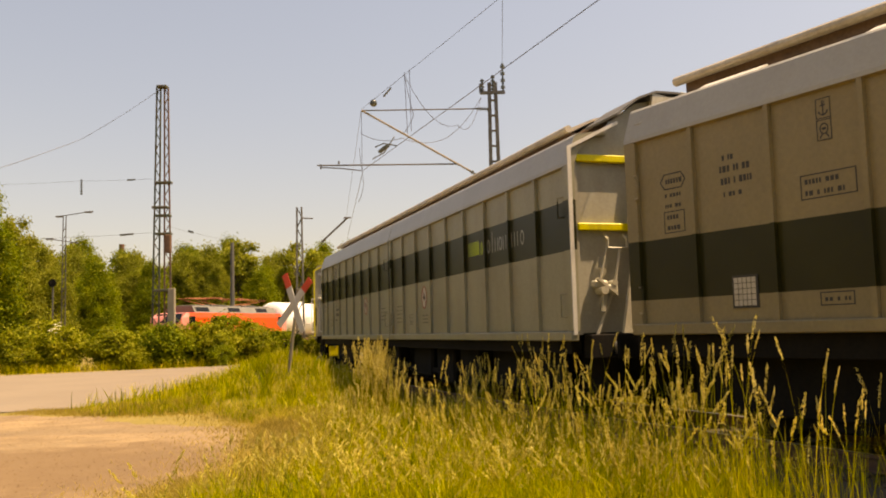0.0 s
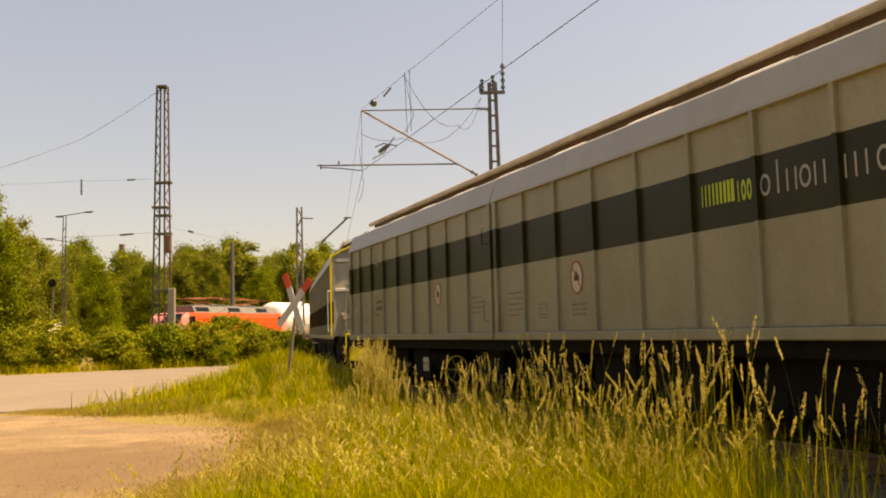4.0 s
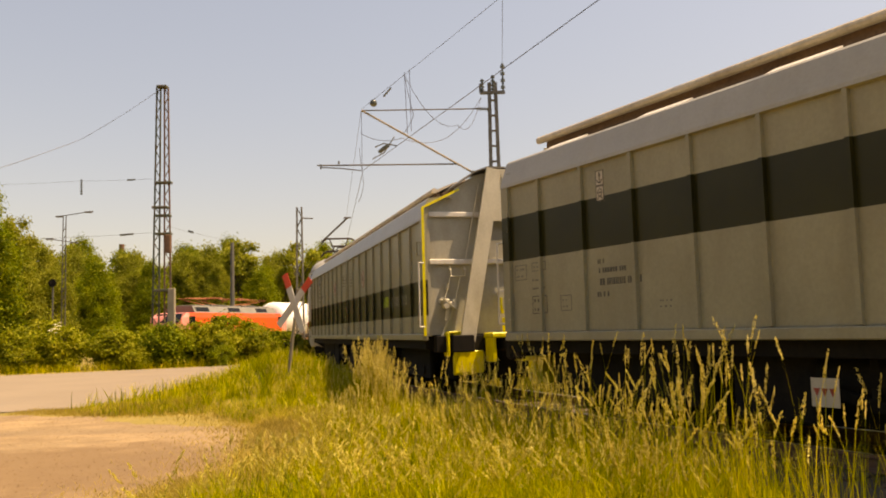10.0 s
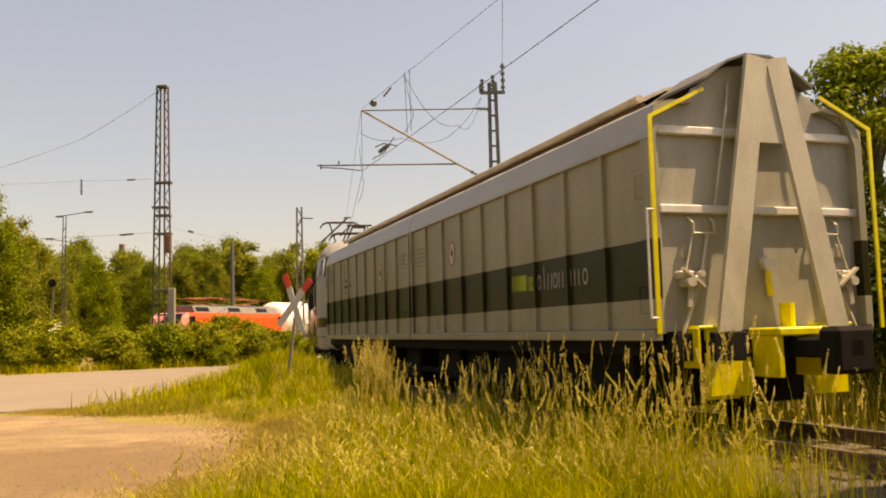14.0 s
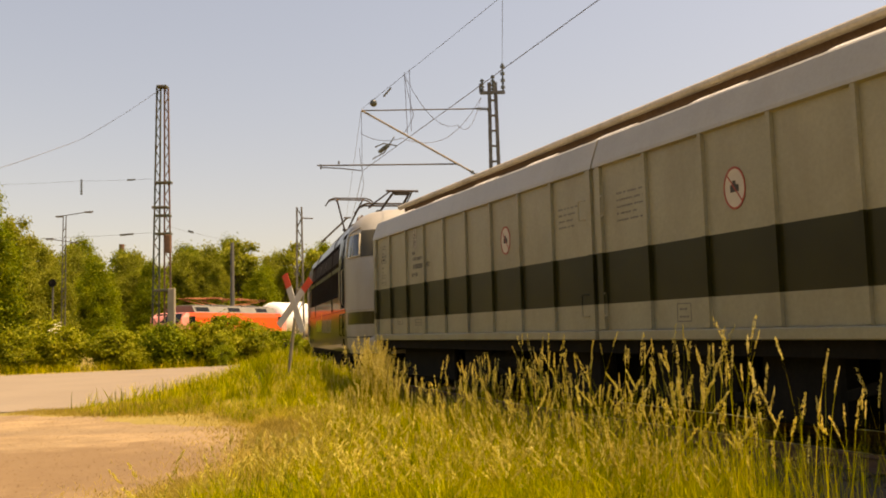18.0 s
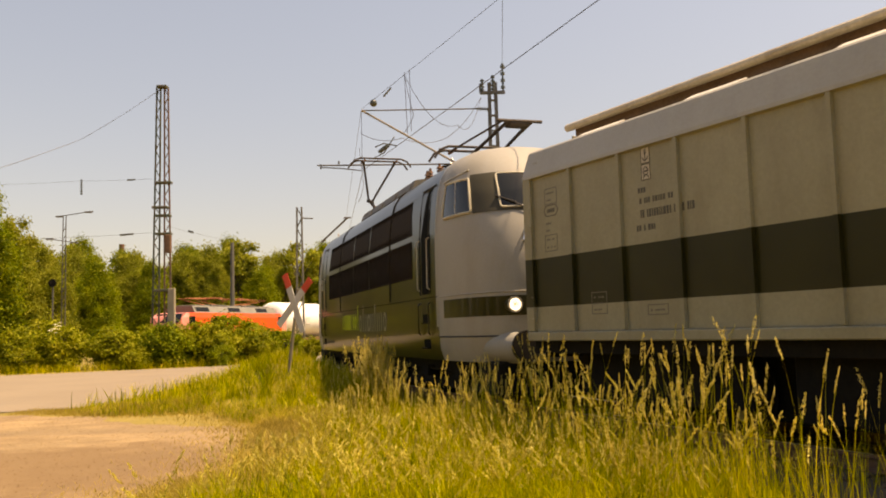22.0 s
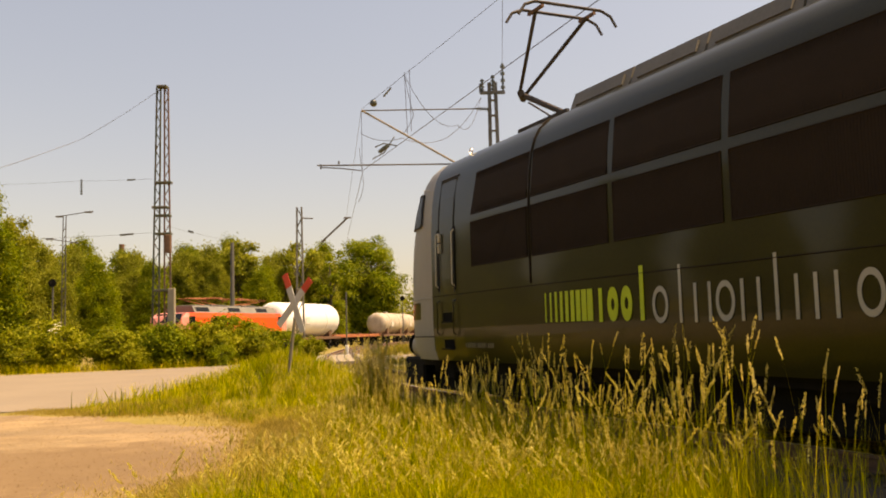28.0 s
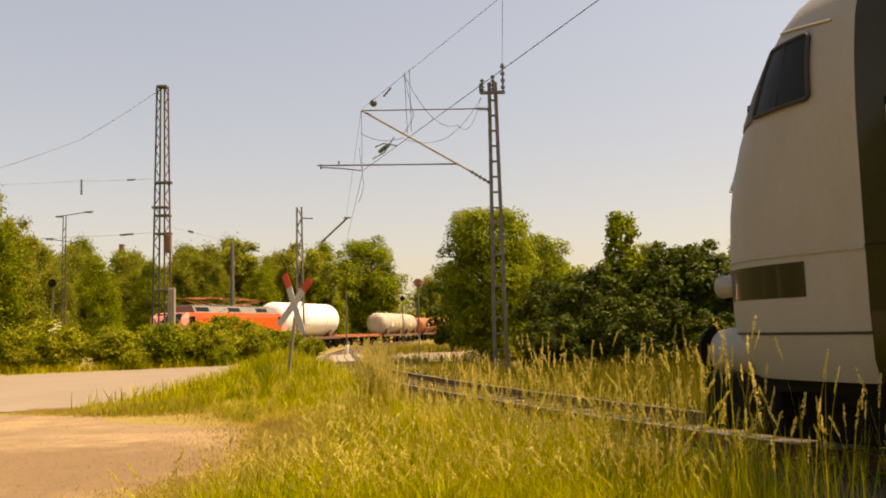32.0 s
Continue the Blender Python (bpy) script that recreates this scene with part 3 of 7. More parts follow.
def wagon(label, paint, rails_front, coupler_front, coupler_back, marked=False, longer=0.0):
    w = thing("freight_wagon", Matrix(), label, "freight wagon", "freight wagons of the train")
    for sg in (-1, 1):
        sliding_door(w, paint, sg, 0.02, FRONT, (0.30, FRONT - 0.25))
        sliding_door(w, paint, sg, -BACK - longer, -0.02, (-0.30, -BACK - longer + 0.25))
    roof_cover(w)
    end_wall(w, 1, rails_front, coupler_front, M_LIGHT if rails_front == M_YEL else M_YEL)
    end_wall(w, -1, M_LIGHT, coupler_back, M_GREY)
    bm = bmesh.new()
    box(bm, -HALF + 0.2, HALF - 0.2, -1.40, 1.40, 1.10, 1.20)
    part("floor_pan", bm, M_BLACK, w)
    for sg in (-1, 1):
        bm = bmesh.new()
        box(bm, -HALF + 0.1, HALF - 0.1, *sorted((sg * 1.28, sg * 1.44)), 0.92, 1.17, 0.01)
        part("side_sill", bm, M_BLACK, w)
        bm = bmesh.new()
        beam(bm, (-5.2, sg * 1.15, 0.95), (-3.4, sg * 1.15, 0.45), 0.06, 0.10)
        beam(bm, (-3.4, sg * 1.15, 0.45), (3.4, sg * 1.15, 0.45), 0.06, 0.10)
        beam(bm, (3.4, sg * 1.15, 0.45), (5.2, sg * 1.15, 0.95), 0.06, 0.10)
        for x in (-3.4, -1.2, 1.2, 3.4):
            beam(bm, (x, sg * 1.15, 0.45), (x, sg * 1.15, 0.95), 0.06, 0.08, (1, 0, 0))
        part("truss", bm, M_BLACK, w)
        if marked:
            bm = bmesh.new()
            c = Vector((-2.15, sg * 1.38, 0.53))
            ring(bm, c, (0.5, 0.87 * sg, 0), 0.245, 0.268, 0.022)
            for a in (0, 1, 2):
                q = a * math.pi / 3
                k = Vector((0.87 * math.cos(q), -0.5 * sg * math.cos(q), math.sin(q))) * 0.25
                beam(bm, c - k, c + k, 0.012, 0.012, (0, 1, 0))
            rod(bm, c - Vector((0.03, 0.05 * sg, 0)), c - Vector((-0.02, -0.03 * sg, 0)), 0.035, 10)
            part("brake_wheel", bm, M_WHEELY, w, "dull yellow hand brake wheel")
            bm = bmesh.new()
            box(bm, -3.92, -3.60, *sorted((sg * 1.42, sg * 1.435)), 0.45, 0.73, 0.004)
            pl = part("load_plate", bm, M_SIGN, w, "pale load plate")
            for q in (-3.85, -3.76, -3.67):
                bm = bmesh.new()
                vs = [bm.verts.new((q + dx, sg * 1.4385, 0.55 + dz)) for dx, dz in ((-0.04, 0.08), (0.04, 0.08), (0.0, 0.0))]
                bm.faces.new(vs)
                part("plate_mark", bm, M_SRED, pl)
    bm = bmesh.new()
    box(bm, 0.8, 2.2, -1.2, -0.8, 0.30, 0.95, 0.05)
    part("brake_gear", bm, M_BLACK, w)
    # solid black boxes added to block the view beneath and keep it dark
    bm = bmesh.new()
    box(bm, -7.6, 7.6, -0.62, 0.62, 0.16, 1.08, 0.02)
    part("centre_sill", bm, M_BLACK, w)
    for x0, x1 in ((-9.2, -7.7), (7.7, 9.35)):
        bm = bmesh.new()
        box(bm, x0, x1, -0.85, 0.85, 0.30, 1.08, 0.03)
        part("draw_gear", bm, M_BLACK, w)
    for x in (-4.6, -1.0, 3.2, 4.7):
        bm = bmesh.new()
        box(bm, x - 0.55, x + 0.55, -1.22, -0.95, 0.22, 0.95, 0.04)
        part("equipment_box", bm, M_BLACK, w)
    part("air_tank", rod(bmesh.new(), (-4.4, -1.0, 0.72), (-3.0, -1.0, 0.72), 0.2, 16), M_BLACK, w)
    for x in (-8.5 + 1.3, 8.5 - 1.3):
        bogie(w, x)
        for dx in (-0.9, 0.9):
            wheelset(w, x + dx)
    return w



WAGON_A = wagon("light grey freight wagon with low dark olive stripe", M_A, M_LIGHT, False, False, longer=0.06)
WAGON_B = wagon("light grey sliding-wall wagon with high dark stripe and yellow end rails", M_B, M_YEL, False, True, True)
WAGON_C = wagon("light grey sliding-wall wagon with low dark stripe and white A-frame end", M_C, M_LIGHT, True, False, longer=0.12)


def framed_pictogram(parent, x, z, kind):
    """A small framed square with a plain black symbol; anchor above, axle below."""
    made, mid = [], z + (-0.135 if kind == "anchor" else 0.135)
    paint = M_A if parent.data.materials[0] == M_A else M_SIGN
    s = plate(parent, "pictogram", x, z, 0.24, 0.26, paint, d=0.002)
    y = -WIDE - 0.003
    bm = bmesh.new()
    for a in ((-0.12, 0.12, -0.13, -0.118), (-0.12, 0.12, 0.118, 0.13), (-0.12, -0.108, -0.13, 0.13), (0.108, 0.12, -0.13, 0.13)):
        box(bm, x + a[0], x + a[1], y - 0.003, y - 0.0005, z + a[2], z + a[3])
    made.append(part("pictogram_border", bm, M_INK, s))
    bm = bmesh.new()
    if kind == "anchor":
        box(bm, x - 0.009, x + 0.009, y - 0.003, y - 0.0005, z - 0.08, z + 0.06)
        box(bm, x - 0.04, x + 0.04, y - 0.0032, y - 0.0005, z + 0.03, z + 0.045)
        ring(bm, (x, y - 0.002, z + 0.075), (0, 1, 0), 0.012, 0.024, 0.003, 14)
        for i in range(8):
            a0, a1 = math.pi * (1.08 + 0.105 * i), math.pi * (1.08 + 0.105 * (i + 1))
            beam(bm, (x + 0.075 * math.cos(a0), y - 0.002, z - 0.01 + 0.075 * math.sin(a0)), (x + 0.075 * math.cos(a1), y - 0.002, z - 0.01 + 0.075 * math.sin(a1)), 0.02, 0.003, (0, 1, 0))
    else:
        ring(bm, (x, y - 0.002, z + 0.015), (0, 1, 0), 0.055, 0.072, 0.003, 20)
        beam(bm, (x - 0.03, y - 0.002, z - 0.05), (x - 0.075, y - 0.002, z - 0.1), 0.02, 0.003, (0, 1, 0))
        beam(bm, (x + 0.03, y - 0.002, z - 0.05), (x + 0.075, y - 0.002, z - 0.1), 0.02, 0.003, (0, 1, 0))
        box(bm, x - 0.03, x + 0.03, y - 0.003, y - 0.0005, z + 0.0, z + 0.03)
    made.append(part("pictogram_symbol", bm, M_INK, s))
    for ob in [s] + made:
        for v in ob.data.vertices:
            v.co.x, v.co.z = x + (v.co.x - x) * 0.66, mid + (v.co.z - mid) * 0.76


def glyph_row(parent, name, x0, x1, z, h, y, material, ups, sg=-1, d=0.003, stroke=0.18):
    """A wordmark reduced to plain shapes of its size and colour: rings (o), bars (i, l) and paired bars (n)."""
    n = len(ups)
    w = (x1 - x0) / n
    yy = sorted((sg * (y + 0.001), sg * (y + 0.001 + d)))
    for i, u in enumerate(ups):
        bm = bmesh.new()
        a, k, low = x0 + i * w, w * stroke, h * 0.66
        if u == "o":
            c = Vector((a + w * 0.46, (yy[0] + yy[1]) / 2, z + low / 2))
            ring(bm, c, (0, 1, 0), w * 0.40 - k, w * 0.40, yy[1] - yy[0], 22)
            for v in bm.verts:
                v.co.z = c.z + (v.co.z - c.z) * low / (w * 0.80)
        elif u == "n":
            for b in (a + w * 0.10, a + w * 0.74):
                box(bm, b, b + k, *yy, z, z + low)
        else:
            box(bm, a + w * 0.40, a + w * 0.40 + k, *yy, z, z + (h if u == "l" else low))
        part(name, bm, material, parent)


def side_marks():
    # near-side lettering on each wagon; the doors carry it
    def door(w, x):
        return [o for o in w.children if o.name.startswith("door") and o.data.vertices[0].co.y < 0 and (o.data.vertices[0].co.x > -0.5) == (x > 0)][0]
    for w, x0, z in ((WAGON_B, 5.62, 2.55), (WAGON_C, 5.60, 1.84)):
        d = door(w, 1)
        wordmark(d, x0, z + 0.14, 0.24, WIDE, 0.55, 0, 0)
        glyph_row(d, "mark_letter", x0 + 0.56, x0 + 0.90, z, 0.34, WIDE, M_LIME, "iool")
        glyph_row(d, "mark_letter", x0 + 0.92, x0 + 2.55, z, 0.34, WIDE, M_INKG, "olnonlnio", stroke=0.12)
    f, b = door(WAGON_B, 1), door(WAGON_B, -1)
    ban_sign(f, 2.78, 1.98)
    ban_sign(b, -2.75, 2.0)
    lines(b, -0.72, 1.86, 0.62, 4, seed=3)
    lines(f, 0.85, 1.86, 0.66, 5, seed=4)
    lines(f, 1.73, 1.58, 0.16, 2, seed=5, box_round=True)
    lines(f, 2.81, 1.60, 0.40, 3, 0.07, seed=6)
    lines(b, -7.85, 1.66, 0.16, 2, seed=7, box_round=True)
    lines(b, -7.04, 2.13, 0.14, 1, 0.1, 0.08, seed=8)
    lines(b, -6.80, 2.01, 0.58, 1, 0.1, 0.08, seed=51)
    lines(b, -6.66, 1.86, 0.84, 1, 0.1, 0.11, seed=52)
    lines(b, -7.0, 1.70, 0.28, 1, 0.1, 0.08, seed=53)
    lines(b, -5.8, 1.57, 0.3, 2, 0.07, 0.035, seed=9)
    framed_pictogram(b, -7.0, 3.26, "anchor")
    framed_pictogram(b, -7.0, 2.99, "axle")
    lines(b, -8.98, 2.16, 0.22, 2, 0.10, 0.05, seed=10, box_round=True)
    lines(b, -8.50, 2.17, 0.26, 1, seed=11, box_round=True)
    lines(b, -8.52, 1.98, 0.32, 2, 0.12, 0.05, seed=12)
    lines(b, -8.50, 1.68, 0.28, 2, 0.13, 0.06, seed=13, box_round=True)
    f, b = door(WAGON_C, 1), door(WAGON_C, -1)
    ban_sign(b, -2.73, 2.74)
    ban_sign(f, 2.73, 2.74)
    lines(b, -0.70, 3.0, 0.60, 4, seed=23)
    lines(f, 0.83, 3.02, 0.66, 5, seed=24)
    lines(f, 1.77, 1.46, 0.16, 2, seed=25, box_round=True)
    framed_pictogram(b, -6.9, 3.37, "anchor")
    framed_pictogram(b, -6.9, 3.10, "axle")
    lines(b, -6.99, 2.92, 0.14, 1, 0.1, 0.08, seed=26)
    lines(b, -6.74, 2.79, 0.60, 1, 0.1, 0.085, seed=27)
    lines(b, -6.56, 2.63, 0.94, 1, 0.1, 0.12, seed=28)
    lines(b, -6.95, 2.46, 0.32, 1, 0.1, 0.09, seed=29)
    lines(b, -8.9, 3.18, 0.2, 2, 0.10, 0.05, seed=30, box_round=True)
    hexagon_mark(b, -8.9, 2.93, 0.17, 0.075, 31)
    lines(b, -8.92, 2.75, 0.22, 2, 0.10, 0.05, seed=32)
    lines(b, -8.92, 2.52, 0.2, 2, 0.11, 0.05, seed=33, box_round=True)
    lines(b, -6.8, 1.46, 0.26, 1, seed=34, box_round=True)
    lines(b, -7.9, 1.66, 0.22, 3, 0.08, 0.04, seed=35, box_round=True)
    b = door(WAGON_A, -1)
    k = 1.24
    framed_pictogram(b, -8.0 + k, 3.30, "anchor")
    framed_pictogram(b, -8.0 + k, 3.03, "axle")
    lines(b, -9.18 + k, 3.02, 0.14, 1, 0.1, 0.07, seed=40)
    lines(b, -9.08 + k, 2.90, 0.42, 1, 0.1, 0.085, seed=41)
    lines(b, -9.08 + k, 2.77, 0.40, 1, 0.1, 0.085, seed=42)
    lines(b, -9.14 + k, 2.63, 0.22, 1, 0.1, 0.06, seed=43)
    lines(b, -8.0 + k, 2.60, 0.50, 2, 0.11, 0.06, seed=44, box_round=True)
    hexagon_mark(b, -9.98 + k, 2.90, 0.19, 0.085, 45)
    lines(b, -9.98 + k, 2.74, 0.26, 2, 0.12, 0.05, seed=46)
    lines(b, -9.98 + k, 2.49, 0.22, 2, 0.12, 0.06, seed=47, box_round=True)
    lines(b, -7.98 + k, 1.48, 0.26, 1, seed=48, box_round=True)
    s = plate(b, "label_holder", -9.03 + k, 1.60, 0.33, 0.34, M_INK, d=0.012, label="black framed label holder")
    pl = plate(s, "paper_label", -9.03 + k, 1.60, 0.28, 0.29, M_SIGN, y=WIDE + 0.013)
    bm = bmesh.new()
    for i in range(1, 5):
        q = -9.03 + k - 0.14 + 0.056 * i
        box(bm, q - 0.003, q + 0.003, -WIDE - 0.0185, -WIDE - 0.017, 1.455, 1.745)
        q = 1.455 + 0.058 * i
        box(bm, -9.03 + k - 0.14, -9.03 + k + 0.14, -WIDE - 0.019, -WIDE - 0.0171, q - 0.003, q + 0.003)
    part("wire_grid", bm, M_INK, pl)


side_marks()


# ---------------------------------------------------------------- the electric locomotive
LOCO = thing("electric_locomotive", Matrix(), "dark olive electric locomotive with rounded white cab ends", "locomotive")
# height, half width, how far the nose reaches
LEVELS = [(0.74, 1.46, 9.28), (0.95, 1.53, 9.40), (1.35, 1.555, 9.45), (1.90, 1.56, 9.46), (2.40, 1.56, 9.42), (2.80, 1.56, 9.32), (3.10, 1.555, 9.19),
          (3.35, 1.54, 9.05), (3.62, 1.515, 8.90), (3.90, 1.475, 8.70), (4.12, 1.41, 8.52), (4.28, 1.32, 8.35), (4.43, 1.16, 8.13), (4.54, 0.93, 7.88), (4.61, 0.62, 7.65), (4.65, 0.25, 7.40)]
NOSE0 = 6.98


def level(z):
    zs = [q[0] for q in LEVELS]
    return float(np.interp(z, zs, [q[1] for q in LEVELS])), float(np.interp(z, zs, [q[2] for q in LEVELS]))


def nose_at(z, a, off=0.0):
    """A point of the cab end at a height, a = -90 on the near side, 0 in the middle, 90 on the far side."""
    w, tip = level(z)
    n = 2.0 / 2.75
    c, s = math.cos(radians(a)), math.sin(radians(a))
    x = NOSE0 + (tip + off - NOSE0) * max(c, 0) ** n
    return Vector((x, math.copysign((w + off) * abs(s) ** n, s), z))


def at_end(end, p):
    """A point of the cab end, put on the front or on the slightly shorter rear end."""
    return Vector((p.x, p.y, p.z)) if end > 0 else Vector((-(NOSE0 + (p.x - NOSE0) * 0.885), p.y, p.z))


def nose_patch(name, end, a0, a1, z0, z1, material, parent, off=0.006, steps=8, zsteps=4, thick=0.01, skew=0.0, label=""):
    bm = bmesh.new()
    g = []
    for j in range(zsteps + 1):
        z = z0 + (z1 - z0) * j / zsteps
        row = []
        for i in range(steps + 1):
            a = a0 + (a1 - a0) * i / steps + skew * j / zsteps * (1 - i / steps)
            p = nose_at(z, a, off)
            row.append(bm.verts.new(at_end(end, p)))
        g.append(row)
    fs = [bm.faces.new((g[j][i], g[j][i + 1], g[j + 1][i + 1], g[j + 1][i])) for j in range(zsteps) for i in range(steps)]
    return part(name, bm, material, parent, label, smooth=True)


def rounded(end, a0, a1, z0, z1, skew, corner, k, off):
    """A point ring on the cab end: a window's outline with rounded corners, shrunk to k."""
    out = []
    for qx, qz, t0 in ((1, 1, 0), (-1, 1, 90), (-1, -1, 180), (1, -1, 270)):
        for i in range(6):
            t = radians(t0 + 90 * i / 5)
            out.append((qx * (1 - corner) + corner * math.cos(t), qz * (1 - corner) + corner * math.sin(t)))
    fine = []
    for (u0, v0), (u1, v1) in zip(out, out[1:] + out[:1]):
        n = max(1, int(math.hypot(u1 - u0, v1 - v0) / 0.2))
        fine += [(u0 + (u1 - u0) * i / n, v0 + (v1 - v0) * i / n) for i in range(n)]
    pts = []
    for u, v in fine:
        f, g = (u * k + 1) / 2, (v * k + 1) / 2
        pts.append(at_end(end, nose_at(z0 + (z1 - z0) * g, a0 + (a1 - a0) * f + skew * g * (1 - f), off)))
    return pts


def nose_pane(name, end, a0, a1, z0, z1, material, parent, off, skew, corner):
    bm = bmesh.new()
    loops = [[bm.verts.new(p) for p in rounded(end, a0, a1, z0, z1, skew, corner, k, off)] for k in (1.0, 0.88, 0.75, 0.62, 0.5, 0.38, 0.25, 0.12)]
    n = len(loops[0])
    for p, q in zip(loops[:-1], loops[1:]):
        for i in range(n):
            bm.faces.new((p[i], p[(i + 1) % n], q[(i + 1) % n], q[i]))
    bm.faces.new(loops[-1])
    return part(name, bm, material, parent, smooth=True)


def nose_rim(name, end, a0, a1, z0, z1, material, parent, r, skew, corner, off=0.024):
    pts = rounded(end, a0, a1, z0, z1, skew, corner, 1.0, off)
    return part(name, tube(bmesh.new(), pts + pts[:2], r, 6), material, parent)


def loco_nose(end):
    bm = bmesh.new()
    n = 36
    rows = []
    for z, w, tip in LEVELS:
        rows.append([bm.verts.new(at_end(end, p)) for p in (nose_at(z, -90 + 180 * i / n) for i in range(n + 1))])
    for r0, r1 in zip(rows[:-1], rows[1:]):
        for i in range(n):
            bm.faces.new((r0[i], r0[i + 1], r1[i + 1], r1[i]))
    bm.faces.new(rows[-1])
    bm.faces.new(rows[0][::-1])
    cab = part("cab_end", bm, M_NOSE, LOCO, "white painted rounded cab end", smooth=True)
    # dark band round the windows, windscreens, side windows
    nose_patch("window_band", end, -54, 54, 3.25, 3.97, M_BANDG, cab, 0.012, 30, 10)
    wa, wb = (84, 55) if end > 0 else (82, 57)
    for sg in (-1, 1):
        nose_pane("windscreen", end, sg * 31.5, sg * 1.1, 3.31, 3.94, M_GLASS, cab, 0.030, 0.0, 0.16)
        nose_rim("windscreen_frame", end, sg * 31.5, sg * 1.1, 3.31, 3.94, M_FRAME, cab, 0.020, 0.0, 0.16)
        nose_pane("side_window", end, sg * wa, sg * wb, 3.28, 3.90, M_GLASS if end > 0 else M_GLASSD, cab, 0.026, -sg * 3, 0.14)
        nose_rim("side_window_frame", end, sg * wa, sg * wb, 3.28, 3.90, M_FRAME if end > 0 else M_RUBBER, cab, 0.022, -sg * 3, 0.14)
        part("rain_ledge", tube(bmesh.new(), [at_end(end, nose_at(3.95 + 0.03 * i, sg * (85.5 - 7.5 * i), 0.01)) for i in range(5)], 0.014, 6), M_NOSE, cab)
        p, q = nose_at(3.28, sg * 70, 0.03), nose_at(3.90, sg * 68.5, 0.03)
        part("window_bar", rod(bmesh.new(), at_end(end, p), at_end(end, q), 0.010, 6), M_LIGHT if end > 0 else M_RUBBER, cab)
        nose_patch("nose_stripe", end, sg * (86 if end > 0 else 80), sg * 8, 1.50, 1.82, M_OLIVE, cab, 0.005, 16, 3)
        c = nose_at(1.67, sg * 31, 0.0)
        c.x = abs(at_end(end, c).x)
        bm = bmesh.new()
        rod(bm, (end * (c.x - 0.10), c.y, 1.67), (end * (c.x + 0.12), c.y, 1.67), 0.105, 24, 0.122)
        lamp = part("headlight", bm, M_OLIVE if end > 0 else M_NOSE, LOCO, "round headlight housing")
        part("lamp_ring", ring(bmesh.new(), (end * (c.x + 0.125), c.y, 1.67), (1, 0, 0), 0.098, 0.126, 0.03, 24), M_NOSE, lamp, "cream lamp ring")
        bm = bmesh.new()
        rod(bm, (end * (c.x + 0.115), c.y, 1.67), (end * (c.x + 0.13), c.y, 1.67), 0.098, 24)
        part("lens", bm, M_LAMP if end > 0 else M_RED, lamp, "lit white lamp lens" if end > 0 else "red tail lamp lens")
        bm = bmesh.new()
        q = end * (c.x + 0.133)
        ring(bm, (q, c.y, 1.67), (1, 0, 0), 0.050, 0.056, 0.004, 20)
        for k in range(6):
            a = math.pi * k / 6
            v = Vector((0, math.cos(a), math.sin(a))) * 0.094
            rod(bm, Vector((q, c.y, 1.67)) - v, Vector((q, c.y, 1.67)) + v, 0.0035, 5)
        part("lens_grid", bm, M_FRAME, lamp)
        # wiper, hand rail, ledge
        bm = bmesh.new()
        p, q, r = nose_at(3.13, sg * 9, 0.02), nose_at(3.41, sg * 24, 0.06), nose_at(3.52, sg * 34, 0.035)
        tube(bm, [at_end(end, v) for v in (p, nose_at(3.16, sg * 10, 0.07), q)], 0.012)
        tube(bm, [at_end(end, v) for v in (nose_at(3.38, sg * 21, 0.05), q, r)], 0.020)
        part("wiper", bm, M_RUBBER, cab)
        bm = bmesh.new()
        tube(bm, [at_end(end, v) for v in (nose_at(2.70, sg * 21, 0.0), nose_at(2.72, sg * 20.5, 0.10), nose_at(2.96, sg * 17.5, 0.11), nose_at(2.98, sg * 17, 0.0))], 0.022)
        part("handrail", bm, M_ALU, cab)
        bm = bmesh.new()
        # a fairing that swells out of the skirt towards the buffer
        rings = []
        for i in range(9):
            q = i / 8
            rr = 0.22 + 0.04 * q
            rr *= 0.86 if i == 8 else 1.0
            cx, cy = abs(at_end(end, Vector((7.70 + 1.77 * q, 0, 0))).x), 1.22 - 0.34 * q ** 1.3
            rings.append([bm.verts.new((end * cx, sg * (cy + rr * 0.95 * math.cos(a)), 0.98 + rr * math.sin(a))) for a in (math.pi * 2 * k / 18 for k in range(18))])
        for ra, rb in zip(rings[:-1], rings[1:]):
            for k in range(18):
                bm.faces.new((ra[k], ra[(k + 1) % 18], rb[(k + 1) % 18], rb[k]))
        bm.faces.new(rings[-1])
        tip = abs(at_end(end, Vector((9.45, 0, 0))).x)
        rod(bm, (end * (tip - 0.03), sg * 0.875, 1.0), (end * (tip + 0.1), sg * 0.875, 1.0), 0.12, 16)
        bf = part("buffer", bm, M_NOSE, LOCO, "white buffer housing", smooth=True)
        bm = bmesh.new()
        rod(bm, (end * (tip + 0.1), sg * 0.875, 1.0), (end * (tip + 0.14), sg * 0.875, 1.0), 0.26, 22, 0.25)
        part("buffer_head", bm, M_BLACK, bf)
    # groove and ledge round the nose
    for z, r in ((1.89, 0.016), (1.17, 0.014)):
        pts = [nose_at(z, a, 0.004) for a in range(-90, 91, 9)]
        part("groove_trim", tube(bmesh.new(), [at_end(end, p) for p in pts], r, 5), M_NOSE if z > 1.5 else M_RUBBER, cab)
    bm = bmesh.new()
    box(bm, *sorted((end * 8.2, end * 9.2)), -1.25, 1.25, 0.20, 0.76, 0.04)
    part("plough", bm, M_BLACK, LOCO)
    bm = bmesh.new()
